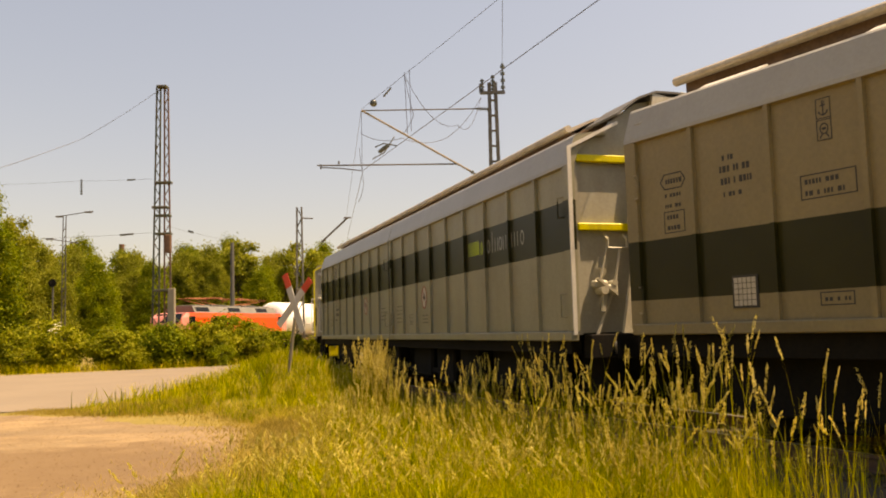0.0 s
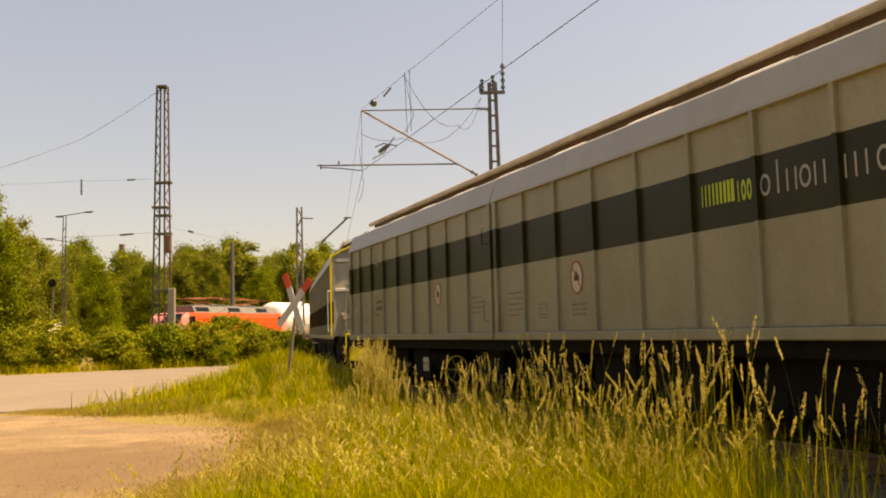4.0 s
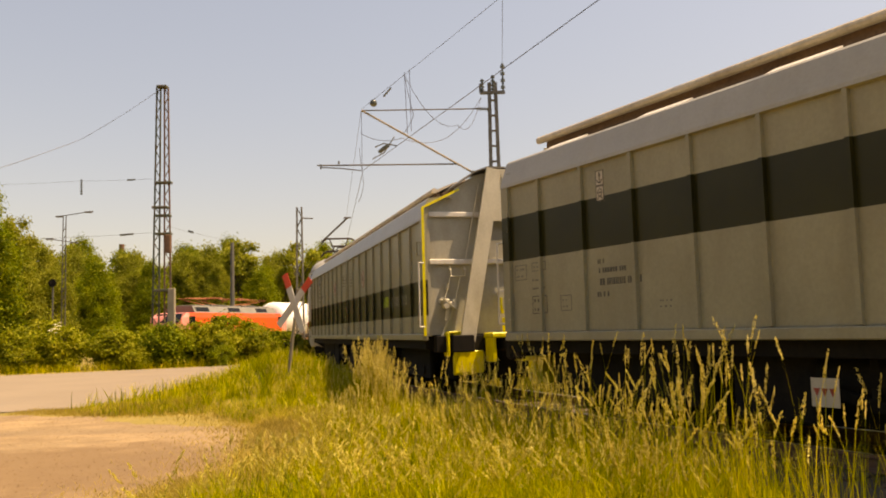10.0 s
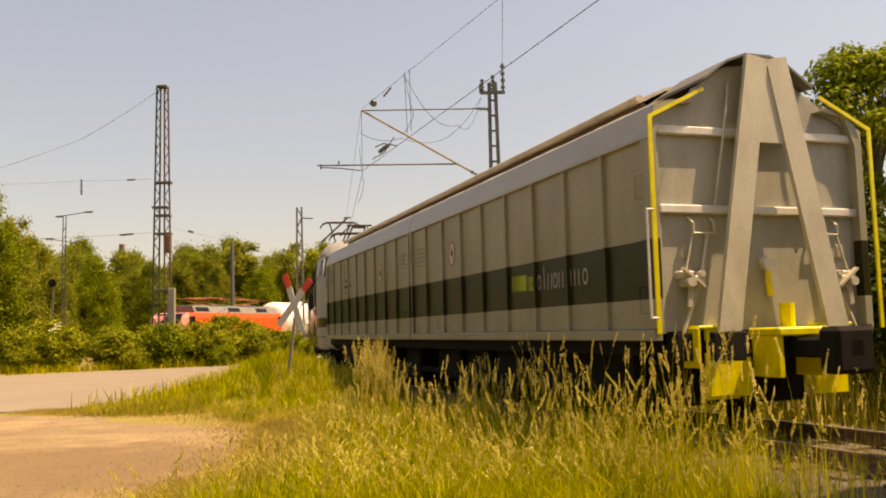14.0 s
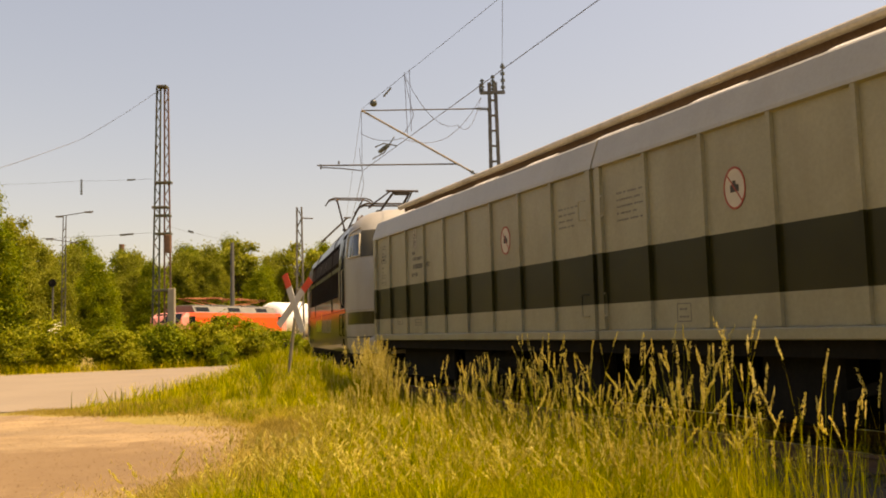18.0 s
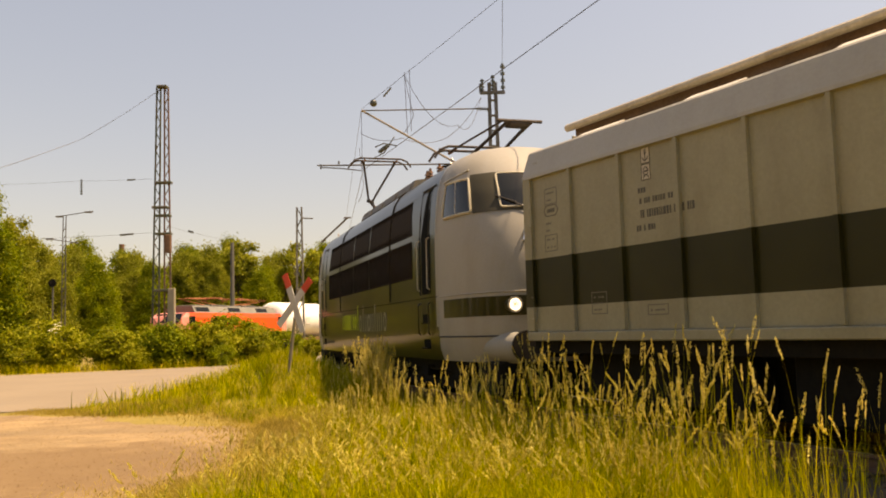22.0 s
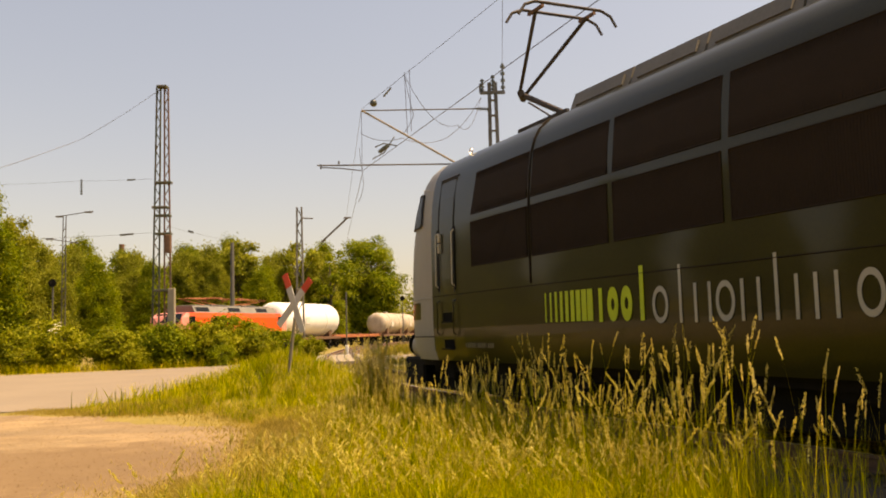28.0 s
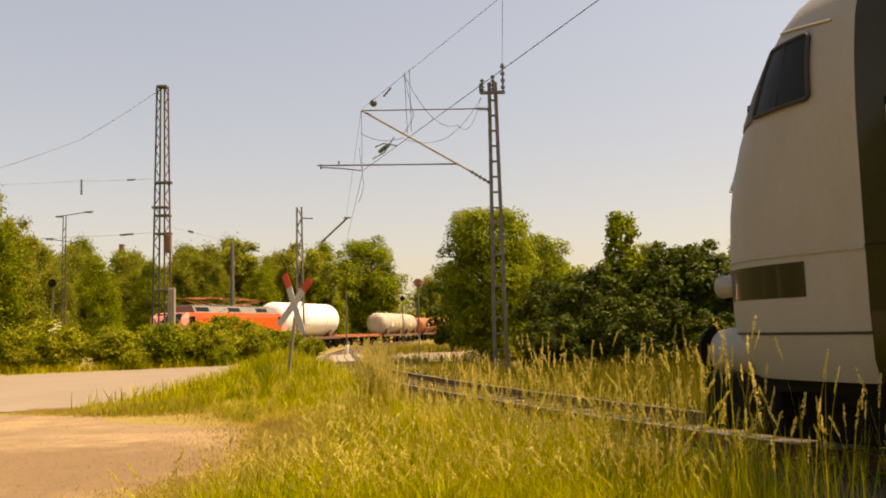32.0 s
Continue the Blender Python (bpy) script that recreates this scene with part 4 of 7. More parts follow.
    tube(bm, [(end * 9.40, 0, 1.0), (end * 9.62, 0, 0.98), (end * 9.70, 0, 0.75)], 0.05)
    part("coupling_hook", bm, M_BLACK, LOCO)


for _e in (1, -1):
    loco_nose(_e)


def loco_body():
    prof = [(w, z) for z, w, _ in LEVELS]
    full = [(-y, z) for y, z in prof] + [(y, z) for y, z in prof[::-1]]
    bm = extrude_x(bmesh.new(), full, -NOSE0 + 0.002, NOSE0 - 0.002)
    body = part("body", bm, M_OLIVE, LOCO, "glossy dark olive painted side", smooth=True)

    def skin(name, x0, x1, z0, z1, sg, material, parent, off, slope=0.0, n=4, label=""):
        bm = bmesh.new()
        a, b = [], []
        for j in range(n + 1):
            z = z0 + (z1 - z0) * j / n
            y = level(z)[0] + off
            k = slope * j / n
            a.append(bm.verts.new((x0 + max(k, 0), sg * y, z)))
            b.append(bm.verts.new((x1 + min(k, 0), sg * y, z)))
        for j in range(n):
            bm.faces.new((a[j], b[j], b[j + 1], a[j + 1]))
        return part(name, bm, material, parent, label)

    for sg in (-1, 1):
        for x0, x1, sl in ((-5.26, -3.36, 0.12), (-3.22, -1.28, 0.0), (-1.14, 0.82, 0.0), (0.96, 3.10, 0.0), (3.24, 5.14, -0.14)):
            for z0, z1 in ((2.35, 3.10), (3.24, 3.94)):
                p = skin("grille", x0, x1, z0, z1, sg, M_LOUV, body, 0.006, sl if z0 > 3 else 0.0)
                # fine upright louvres
                bm = bmesh.new()
                k = int((x1 - x0) / 0.036)
                for i in range(1, k):
                    x = x0 + (x1 - x0) * i / k
                    if z0 > 3 and (x < x0 + max(sl, 0) or x > x1 + min(sl, 0)):
                        continue
                    a, b = level(z0 + 0.02)[0] + 0.012, level(z1 - 0.02)[0] + 0.012
                    beam(bm, (x, sg * (a - 0.004), z0 + 0.02), (x, sg * (b - 0.004), z1 - 0.02), 0.007, 0.007, (1, 0, 0))
                tagged(part("louvre", bm, M_LOUV, p), kind="stuff")
                bm = bmesh.new()
                cs = [(x0, z0), (x1, z0), (x1 + (min(sl, 0) if z0 > 3 else 0), z1), (x0 + (max(sl, 0) if z0 > 3 else 0), z1)]
                for (xa, za), (xb, zb) in zip(cs, cs[1:] + cs[:1]):
                    rod(bm, (xa, sg * (level(za)[0] + 0.01), za), (xb, sg * (level(zb)[0] + 0.008), zb), 0.010, 5)
                part("grille_frame", bm, M_LOUV, p)
        for x in (-3.29, 3.17):
            bm = bmesh.new()
            tube(bm, [(x, sg * (level(z)[0] + 0.004), z) for z in (1.95, 2.6, 3.1, 3.6, 3.95, 4.12, 4.28)] + [(x, sg * 1.16, 4.435), (x, sg * 0.62, 4.615), (x, 0, 4.66)], 0.02, 5)
            part("joint_strip", bm, M_LOUV, body)
        bm = bmesh.new()
        rod(bm, (-NOSE0, sg * 1.564, 1.91), (NOSE0, sg * 1.564, 1.91), 0.008, 5)
        part("waist_line", bm, M_LOUV, body)
        # doors with hand rails and steps; openings are flat sheets painted in their shade
        for e in (-1, 1):
            openq = e > 0
            x0, x1 = (5.76, 6.47) if openq else (-6.66, -5.96)
            dr = skin("door", x0 + (0.14 if openq else 0.06), x1 - (0.09 if openq else 0.06), 1.98, 3.14 if openq else 4.0, sg, M_OPENSHADE if openq else M_OLIVE, body, 0.005, n=6, label="flat near-black sheet for the shade of the open doorway" if openq else "")
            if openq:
                skin("doorway_head", x0 + 0.14, x1 - 0.09, 3.14, 4.06, sg, M_OPENSHADE, dr, 0.005, 0.30, n=5)
                bm = bmesh.new()
                for z, w, tip in LEVELS[2:-2]:
                    for x in (NOSE0 - 0.11, NOSE0 + 0.02):
                        bm.verts.new((x, sg * (w + 0.006), z))
                bm.verts.ensure_lookup_table()
                for i in range(0, len(bm.verts) - 2, 2):
                    bm.faces.new((bm.verts[i], bm.verts[i + 1], bm.verts[i + 3], bm.verts[i + 2]))
                part("white_edge", bm, M_NOSE, body, smooth=True)
            bm = bmesh.new()
            for x in (x0 + 0.02, x1 - 0.02):
                tube(bm, [(x, sg * (level(z)[0] + 0.006), z) for z in (1.97, 2.5, 3.0, 3.5, 4.0)], 0.012, 5)
            tube(bm, [(x0 + 0.02, sg * (level(4.0)[0] + 0.008), 4.0), (x1 - 0.02, sg * (level(4.0)[0] + 0.008), 4.0)], 0.014, 5)
            part("door_seal", bm, M_RUBBER, dr)
            for x in (x0, x1):
                skin("rail_recess", x - 0.055, x + 0.055, 2.0, 3.12, sg, M_OPENSHADE, body, 0.007)
                bm = bmesh.new()
                tube(bm, [(x, sg * 1.565, 2.06), (x, sg * 1.62, 2.10), (x, sg * 1.615, 3.02), (x, sg * 1.56, 3.06)], 0.012, 8)
                part("handrail", bm, M_FRAME, dr, "cream painted hand rail")
                bm = bmesh.new()
                tube(bm, [(x, sg * 1.56, 1.82), (x, sg * 1.61, 1.78), (x, sg * 1.61, 1.24), (x, sg * 1.56, 1.2)], 0.016, 6)
                part("lower_rail", bm, M_OLIVE, dr)
            for z in (1.44, 0.96):
                skin("step_recess", x0 + 0.15, x1 - 0.12, z, z + 0.16, sg, M_OPENSHADE, body, 0.006)
                bm = bmesh.new()
                box(bm, x0 + 0.15, x1 - 0.12, *sorted((sg * 1.54, sg * 1.60)), z - 0.02, z + 0.005)
                part("step", bm, M_BLACK, body)
            if e < 0:
                bm = bmesh.new()
                box(bm, x0 + 0.09, x0 + 0.15, *sorted((sg * 1.56, sg * 1.62)), 2.68, 2.86, 0.012)
                box(bm, x0 + 0.08, x0 + 0.15, *sorted((sg * 1.56, sg * 1.615)), 2.88, 3.04, 0.012)
                part("mirror", bm, M_FRAME, dr, "small pale folding mirror")
            bm = bmesh.new()
            rod(bm, (x0 + 0.0, sg * (level(4.04)[0] + 0.01), 4.04), (x1 + (0.18 if openq else 0.05), sg * (level(4.04)[0] + 0.01), 4.04), 0.016, 6)
            part("drip_rail", bm, M_RUBBER, body)
    # the owner's mark on the near side
    for i in range(9):
        bars = bmesh.new()
        x = -2.90 + 1.22 * i / 9
        k = 0.03 + 0.012 * i
        box(bars, x, x + k, -1.568, -1.562, 1.36, 1.78)
        part("mark_bar", bars, M_LIME, body)
    glyph_row(body, "mark_letter", -1.66, -0.50, 1.34, 0.66, 1.562, M_LIME, "iool", d=0.006, stroke=0.26)
    glyph_row(body, "mark_letter", -0.46, 2.78, 1.30, 0.66, 1.562, M_INKG, "olnonlnio", d=0.006, stroke=0.12)
    bm = bmesh.new()
    for i in range(14):
        box(bm, -5.6 + 0.075 * i, -5.6 + 0.075 * i + (0.05 if i % 5 else 0.02), -1.553, -1.55, 0.98, 1.06)
    tagged(part("lettering", bm, M_FAINT, body), kind="stuff")
    # underframe and bogies
    bm = bmesh.new()
    box(bm, -8.2, 8.2, -1.30, 1.30, 0.62, 0.80)
    part("underframe", bm, M_BLACK, LOCO)
    # box added so that no sunlit verge shows below the locomotive
    bm = bmesh.new()
    box(bm, -8.9, 8.9, -1.0, 1.0, 0.14, 0.64, 0.03)
    part("equipment_tray", bm, M_BLACK, LOCO)
    for x in (-4.8, 4.8):
        bm = bmesh.new()
        for sg in (-1, 1):
            box(bm, x - 3.0, x + 3.0, *sorted((sg * 1.05, sg * 1.2)), 0.50, 0.74, 0.03)
            for dx in (-2.25, 0, 2.25):
                box(bm, x + dx - 0.25, x + dx + 0.25, *sorted((sg * 1.02, sg * 1.24)), 0.38, 0.80, 0.03)
                rod(bm, (x + dx + 0.55, sg * 1.16, 0.55), (x + dx + 0.55, sg * 1.16, 0.85), 0.1, 10)
        part("bogie_frame", bm, M_BLACK, LOCO)
        for dx in (-2.25, 0, 2.25):
            wheelset(LOCO, x + dx, 0.60)
    # roof hatches
    for i in range(4):
        x = -2.95 + i * 1.5
        bm = bmesh.new()
        prof = [(-1.0, 4.46), (-0.87, 4.78), (-0.4, 4.86), (0.4, 4.86), (0.87, 4.78), (1.0, 4.46)]
        extrude_x(bm, prof, x, x + 1.46)
        hatch = part("roof_hatch", bm, M_ROOFL, LOCO, "dull beige roof hatch")
        for sg in (-1, 1):
            bm = bmesh.new()
            beam(bm, (x + 0.15, sg * 0.945, 4.63), (x + 1.31, sg * 0.945, 4.63), 0.03, 0.16, (0, -sg * 0.38, 1))
            part("hatch_panel", bm, M_ROOFL, hatch)
    for x, y in ((5.4, 0.55), (4.3, -0.6), (-3.6, 0.6), (3.4, -0.2), (3.7, 0.5), (3.75, -0.78), (4.05, -0.80), (4.62, -0.76)):
        bm = bmesh.new()
        for k in range(4):
            rod(bm, (x, y, 4.54 + 0.07 * k), (x, y, 4.59 + 0.07 * k), 0.07, 10, 0.045)
        rod(bm, (x, y, 4.48), (x, y, 4.86), 0.03, 8)
        part("roof_insulator", bm, M_RUST, LOCO)
    bm = bmesh.new()
    tube(bm, [(5.4, 0.55, 4.86), (4.9, 0.3, 4.96), (4.3, -0.6, 4.86), (3.7, 0.5, 4.90), (3.0, 0.2, 4.98), (-2.8, 0.2, 4.98), (-3.6, 0.6, 4.88)], 0.022)
    part("roof_cable", bm, M_BLACK, LOCO)
    for x in (-6.1, 6.6):
        part("lifting_eye", ring(bmesh.new(), (x, -1.10, 4.52), (0, 1, 0), 0.045, 0.062, 0.02, 12), M_STEEL, LOCO)


M_PAN = mat("sooty_brown_steel", (0.045, 0.034, 0.024), 0.7, 0.2, 0.3, 5, 40, 0.1)
M_ROOFL = mat("roof_hatch_paint", (0.13, 0.12, 0.095), 0.6, 0, 0.2, 2, 30, 0.1)
loco_body()


def pantograph(x, raised):
    bm = bmesh.new()
    for sg in (-1, 1):
        beam(bm, (x - 0.7, sg * 0.5, 4.76), (x + 0.9, sg * 0.5, 4.76), 0.06, 0.06)
        for dx in (-0.6, 0.8):
            rod(bm, (x + dx, sg * 0.5, 4.58), (x + dx, sg * 0.5, 4.75), 0.06, 10)
    beam(bm, (x + 0.5, -0.5, 4.76), (x + 0.5, 0.5, 4.76), 0.08, 0.08)
    base = part("pantograph", bm, M_PAN, LOCO, "raised black pantograph" if raised else "folded black pantograph")
    if raised:
        foot, knee, top = Vector((x + 0.4, 0, 4.78)), Vector((x - 1.42, 0, 5.66)), Vector((x + 0.05, 0, 6.72))
    else:
        foot, knee, top = Vector((x - 0.6, 0, 4.82)), Vector((x + 2.05, 0, 5.16)), Vector((x - 0.55, 0, 5.10))
    bm = bmesh.new()
    if raised:
        rod(bm, foot, knee, 0.055, 8)
        rod(bm, foot + Vector((-0.5, 0.1, 0)), knee + Vector((0.05, 0.1, -0.15)), 0.018, 6)
        for sg in (-1, 1):
            rod(bm, knee + Vector((0, sg * 0.06, 0)), top + Vector((0, sg * 0.52, 0)), 0.035, 8)
        rod(bm, knee + Vector((0.12, -0.1, 0)), knee + Vector((-0.14, 0.1, -0.03)), 0.07, 8)
    else:
        for sg in (-1, 1):
            rod(bm, foot + Vector((0, sg * 0.32, 0)), knee + Vector((0, sg * 0.22, 0)), 0.034, 8)
            rod(bm, knee + Vector((-0.05, sg * 0.3, 0.02)), top + Vector((0, sg * 0.55, 0)), 0.022, 8)
        rod(bm, knee + Vector((0, -0.45, 0)), knee + Vector((0, 0.45, 0)), 0.032, 8)
        box(bm, knee.x - 0.30, knee.x + 0.02, -0.20, 0.20, knee.z - 0.08, knee.z + 0.02, 0.03)
    part("arm", bm, M_PAN, base)
    for dx in (-0.22, 0.22):
        bm = bmesh.new()
        z = top.z + 0.06
        tube(bm, [(top.x + dx, -0.98, z - 0.26), (top.x + dx, -0.86, z - 0.08), (top.x + dx, -0.66, z), (top.x + dx, 0.66, z), (top.x + dx, 0.86, z - 0.08), (top.x + dx, 0.98, z - 0.26)], 0.028, 6)
        part("contact_strip", bm, M_PAN, base)
    for sg in (-1, 1):
        part("head_frame", beam(bmesh.new(), (top.x - 0.24, sg * 0.52, top.z), (top.x + 0.24, sg * 0.52, top.z), 0.05, 0.05), M_RUST, base)


pantograph(-4.66, True)
pantograph(5.35, False)


# ---------------------------------------------------------------- leaf and grass materials
def leafy(name, cols, rough=0.6, trans=0.35, patch_scale=0.45, shade_scale=0.5, shade=0.3, swing=0.28):
    """Leaves or blades: colour differs from piece to piece, light shines through."""
    m = bpy.data.materials.new(name)
    m.use_nodes = True
    cols = [tuple(0.80 * v for v in c) for c in cols]
    n, l = m.node_tree.nodes, m.node_tree.links
    b = n["Principled BSDF"]
    geo = n.new("ShaderNodeNewGeometry")
    ramp = n.new("ShaderNodeValToRGB")
    ramp.color_ramp.elements[0].position, ramp.color_ramp.elements[0].color = 0.0, (*cols[0], 1)
    ramp.color_ramp.elements[1].position, ramp.color_ramp.elements[1].color = 1.0, (*cols[-1], 1)
    for i, c in enumerate(cols[1:-1]):
        e = ramp.color_ramp.elements.new((i + 1) / (len(cols) - 1))
        e.color = (*c, 1)
    tc = n.new("ShaderNodeTexCoord")
    nz = n.new("ShaderNodeTexNoise")
    nz.inputs["Scale"].default_value, nz.inputs["Detail"].default_value = shade_scale, 3
    l.new(tc.outputs["Object"], nz.inputs["Vector"])
    mr = n.new("ShaderNodeMapRange")
    mr.inputs[1].default_value, mr.inputs[2].default_value, mr.inputs[3].default_value, mr.inputs[4].default_value = 0.3, 0.7, 1 - shade, 1 + shade
    l.new(nz.outputs[0], mr.inputs[0])
    wide = n.new("ShaderNodeTexNoise")
    wide.inputs["Scale"].default_value, wide.inputs["Detail"].default_value = patch_scale, 2
    l.new(tc.outputs["Object"], wide.inputs["Vector"])
    w2 = n.new("ShaderNodeMapRange")
    w2.inputs[1].default_value, w2.inputs[2].default_value, w2.inputs[3].default_value, w2.inputs[4].default_value = 0.3, 0.7, -swing, swing
    l.new(wide.outputs[0], w2.inputs[0])
    pick = n.new("ShaderNodeMath")
    pick.operation, pick.use_clamp = "ADD", True
    l.new(geo.outputs["Random Per Island"], pick.inputs[0])
    l.new(w2.outputs[0], pick.inputs[1])
    l.new(pick.outputs[0], ramp.inputs[0])
    sc = n.new("ShaderNodeVectorMath")
    sc.operation = "SCALE"
    l.new(ramp.outputs[0], sc.inputs[0])
    l.new(mr.outputs[0], sc.inputs["Scale"])
    l.new(sc.outputs[0], b.inputs["Base Color"])
    b.inputs["Roughness"].default_value = rough
    b.inputs["Specular IOR Level"].default_value = 0.12
    t = n.new("ShaderNodeBsdfTranslucent")
    l.new(sc.outputs[0], t.inputs[0])
    mx = n.new("ShaderNodeMixShader")
    mx.inputs[0].default_value = trans
    l.new(b.outputs[0], mx.inputs[1])
    l.new(t.outputs[0], mx.inputs[2])
    l.new(mx.outputs[0], n["Material Output"].inputs[0])
    return m


M_LEAF = leafy("broad_leaves", [(0.105, 0.16, 0.007), (0.21, 0.265, 0.012), (0.36, 0.38, 0.025)], trans=0.42)
M_LEAF2 = leafy("olive_leaves", [(0.165, 0.20, 0.016), (0.265, 0.285, 0.026), (0.39, 0.38, 0.05)], trans=0.42)
M_LEAFD = leafy("dark_shrub_leaves", [(0.018, 0.036, 0.002), (0.05, 0.078, 0.004), (0.16, 0.20, 0.015)], trans=0.30, patch_scale=0.9)
M_HEDGE = leafy("hedge_leaves", [(0.14, 0.18, 0.008), (0.28, 0.30, 0.014), (0.46, 0.43, 0.045)], trans=0.40)
M_BLADE = leafy("meadow_blades", [(0.13, 0.17, 0.003), (0.32, 0.35, 0.005), (0.56, 0.50, 0.012), (0.66, 0.56, 0.03), (0.80, 0.66, 0.10)], trans=0.42, patch_scale=0.8, shade_scale=3.0, shade=0.38, swing=0.42)
M_DRY = leafy("dry_rough_grass", [(0.17, 0.19, 0.01), (0.32, 0.27, 0.03), (0.45, 0.32, 0.08)], trans=0.4, patch_scale=0.25, swing=0.4)
M_STRAW = leafy("dry_straw", [(0.36, 0.27, 0.03), (0.55, 0.41, 0.09), (0.70, 0.55, 0.18)], trans=0.45)
M_MOUND = leafy("fresh_grass", [(0.14, 0.20, 0.005), (0.30, 0.36, 0.008), (0.50, 0.48, 0.02), (0.68, 0.56, 0.08)], trans=0.5, patch_scale=1.2, shade_scale=3.0, swing=0.4)
M_TUFT = leafy("tuft_blades", [(0.10, 0.15, 0.003), (0.27, 0.33, 0.005), (0.52, 0.50, 0.010), (0.78, 0.68, 0.06)], trans=0.42, patch_scale=1.3, shade_scale=4.0, shade=0.4, swing=0.4)
M_FLUFF = leafy("fluffy_heads", [(0.48, 0.40, 0.05), (0.72, 0.60, 0.12), (0.95, 0.84, 0.30)], trans=0.40)
M_WILD = leafy("wild_verge_grass", [(0.07, 0.09, 0.005), (0.19, 0.18, 0.012), (0.36, 0.29, 0.04)], trans=0.4, patch_scale=0.6, shade_scale=1.2, shade=0.4, swing=0.5)
M_HEAD = leafy("meadow_heads", [(0.36, 0.31, 0.03), (0.50, 0.42, 0.06), (0.66, 0.56, 0.14)], trans=0.5)
M_TALL = leafy("tall_grass_stems", [(0.20, 0.26, 0.005), (0.48, 0.46, 0.014), (0.78, 0.64, 0.05)], trans=0.5)
M_SEED = leafy("straw_seed_heads", [(0.46, 0.36, 0.05), (0.74, 0.59, 0.13), (0.98, 0.84, 0.34)], trans=0.45)
M_BARK = mat("bark", (0.10, 0.08, 0.055), 0.9, 0, 0.4, 4, 25, 0.8)
M_SOIL = mat("grassy_soil", (0.22, 0.17, 0.035), 0.95, 0, 0.4, 0.6, 9, 0.5, dirt=(0.32, 0.22, 0.07), dirt_amount=0.6)
M_GRAVEL = mat("sandy_gravel", (0.265, 0.183, 0.094), 0.95, 0, 0.34, 0.5, 22, 0.8, dirt=(0.145, 0.09, 0.042), dirt_amount=0.95)
M_ASPH = mat("dusty_asphalt", (0.22, 0.175, 0.122), 0.9, 0, 0.15, 0.4, 40, 0.3, dirt=(0.20, 0.168, 0.128), dirt_amount=0.5)
M_BALLAST = mat("ballast", (0.085, 0.064, 0.043), 0.95, 0, 0.4, 1.5, 22, 1.0, dirt=(0.12, 0.11, 0.04), dirt_amount=0.6)
M_WOODS = mat("sleeper_wood", (0.10, 0.072, 0.047), 0.9, 0, 0.35, 3, 40, 0.5, rand=0.2)
M_CONC = mat("concrete", (0.27, 0.23, 0.165), 0.9, 0, 0.2, 2, 30, 0.3)
M_GALV = mat("weathered_galvanised", (0.11, 0.105, 0.09), 0.6, 0.3, 0.25, 3, 30, 0.1)
M_MASTG = mat("green_mast_paint", (0.06, 0.075, 0.05), 0.85, 0.0, 0.3, 2, 25, 0.1, dirt=(0.22, 0.12, 0.08), dirt_amount=0.7)
M_MASTR = mat("red_primer_mast_paint", (0.17, 0.095, 0.065), 0.85, 0.0, 0.3, 2, 25, 0.1, dirt=(0.06, 0.07, 0.045), dirt_amount=0.7)
M_WIRE = mat("dark_wire", (0.07, 0.065, 0.06), 0.5, 0.5, 0.2, 3, 30, 0)
M_INSU = mat("brown_insulator", (0.06, 0.07, 0.055), 0.3, 0, 0.2, 5, 30, 0, coat=0.5)
# red turned pink: sun and sky sheen on the glossy cab are painted in
M_CABRED = mat("sheen_pale_red_cab", (0.76, 0.28, 0.23), 0.4, 0, 0.1, 1, 30, 0.02)
M_LRED = mat("traffic_red_loco", (0.68, 0.085, 0.012), 0.35, 0, 0.1, 1, 30, 0.02, dirt=(0.4, 0.05, 0.02), dirt_amount=0.3)
M_RROOF = mat("pale_grey_roof_paint", (0.175, 0.17, 0.145), 0.6, 0, 0.2, 1.5, 25, 0.05)
M_TANKW = mat("white_tank_paint", (0.80, 0.79, 0.75), 0.4, 0, 0.06, 0.8, 20, 0.02, dirt=(0.5, 0.45, 0.36), dirt_amount=0.3)
M_TANKB = mat("beige_tank_paint", (0.44, 0.38, 0.29), 0.55, 0, 0.2, 0.8, 20, 0.05, dirt=(0.2, 0.14, 0.08), dirt_amount=0.7)
M_TANKR = mat("rusty_red_paint", (0.42, 0.13, 0.05), 0.6, 0, 0.2, 1, 20, 0.05, dirt=(0.2, 0.08, 0.04), dirt_amount=0.5)


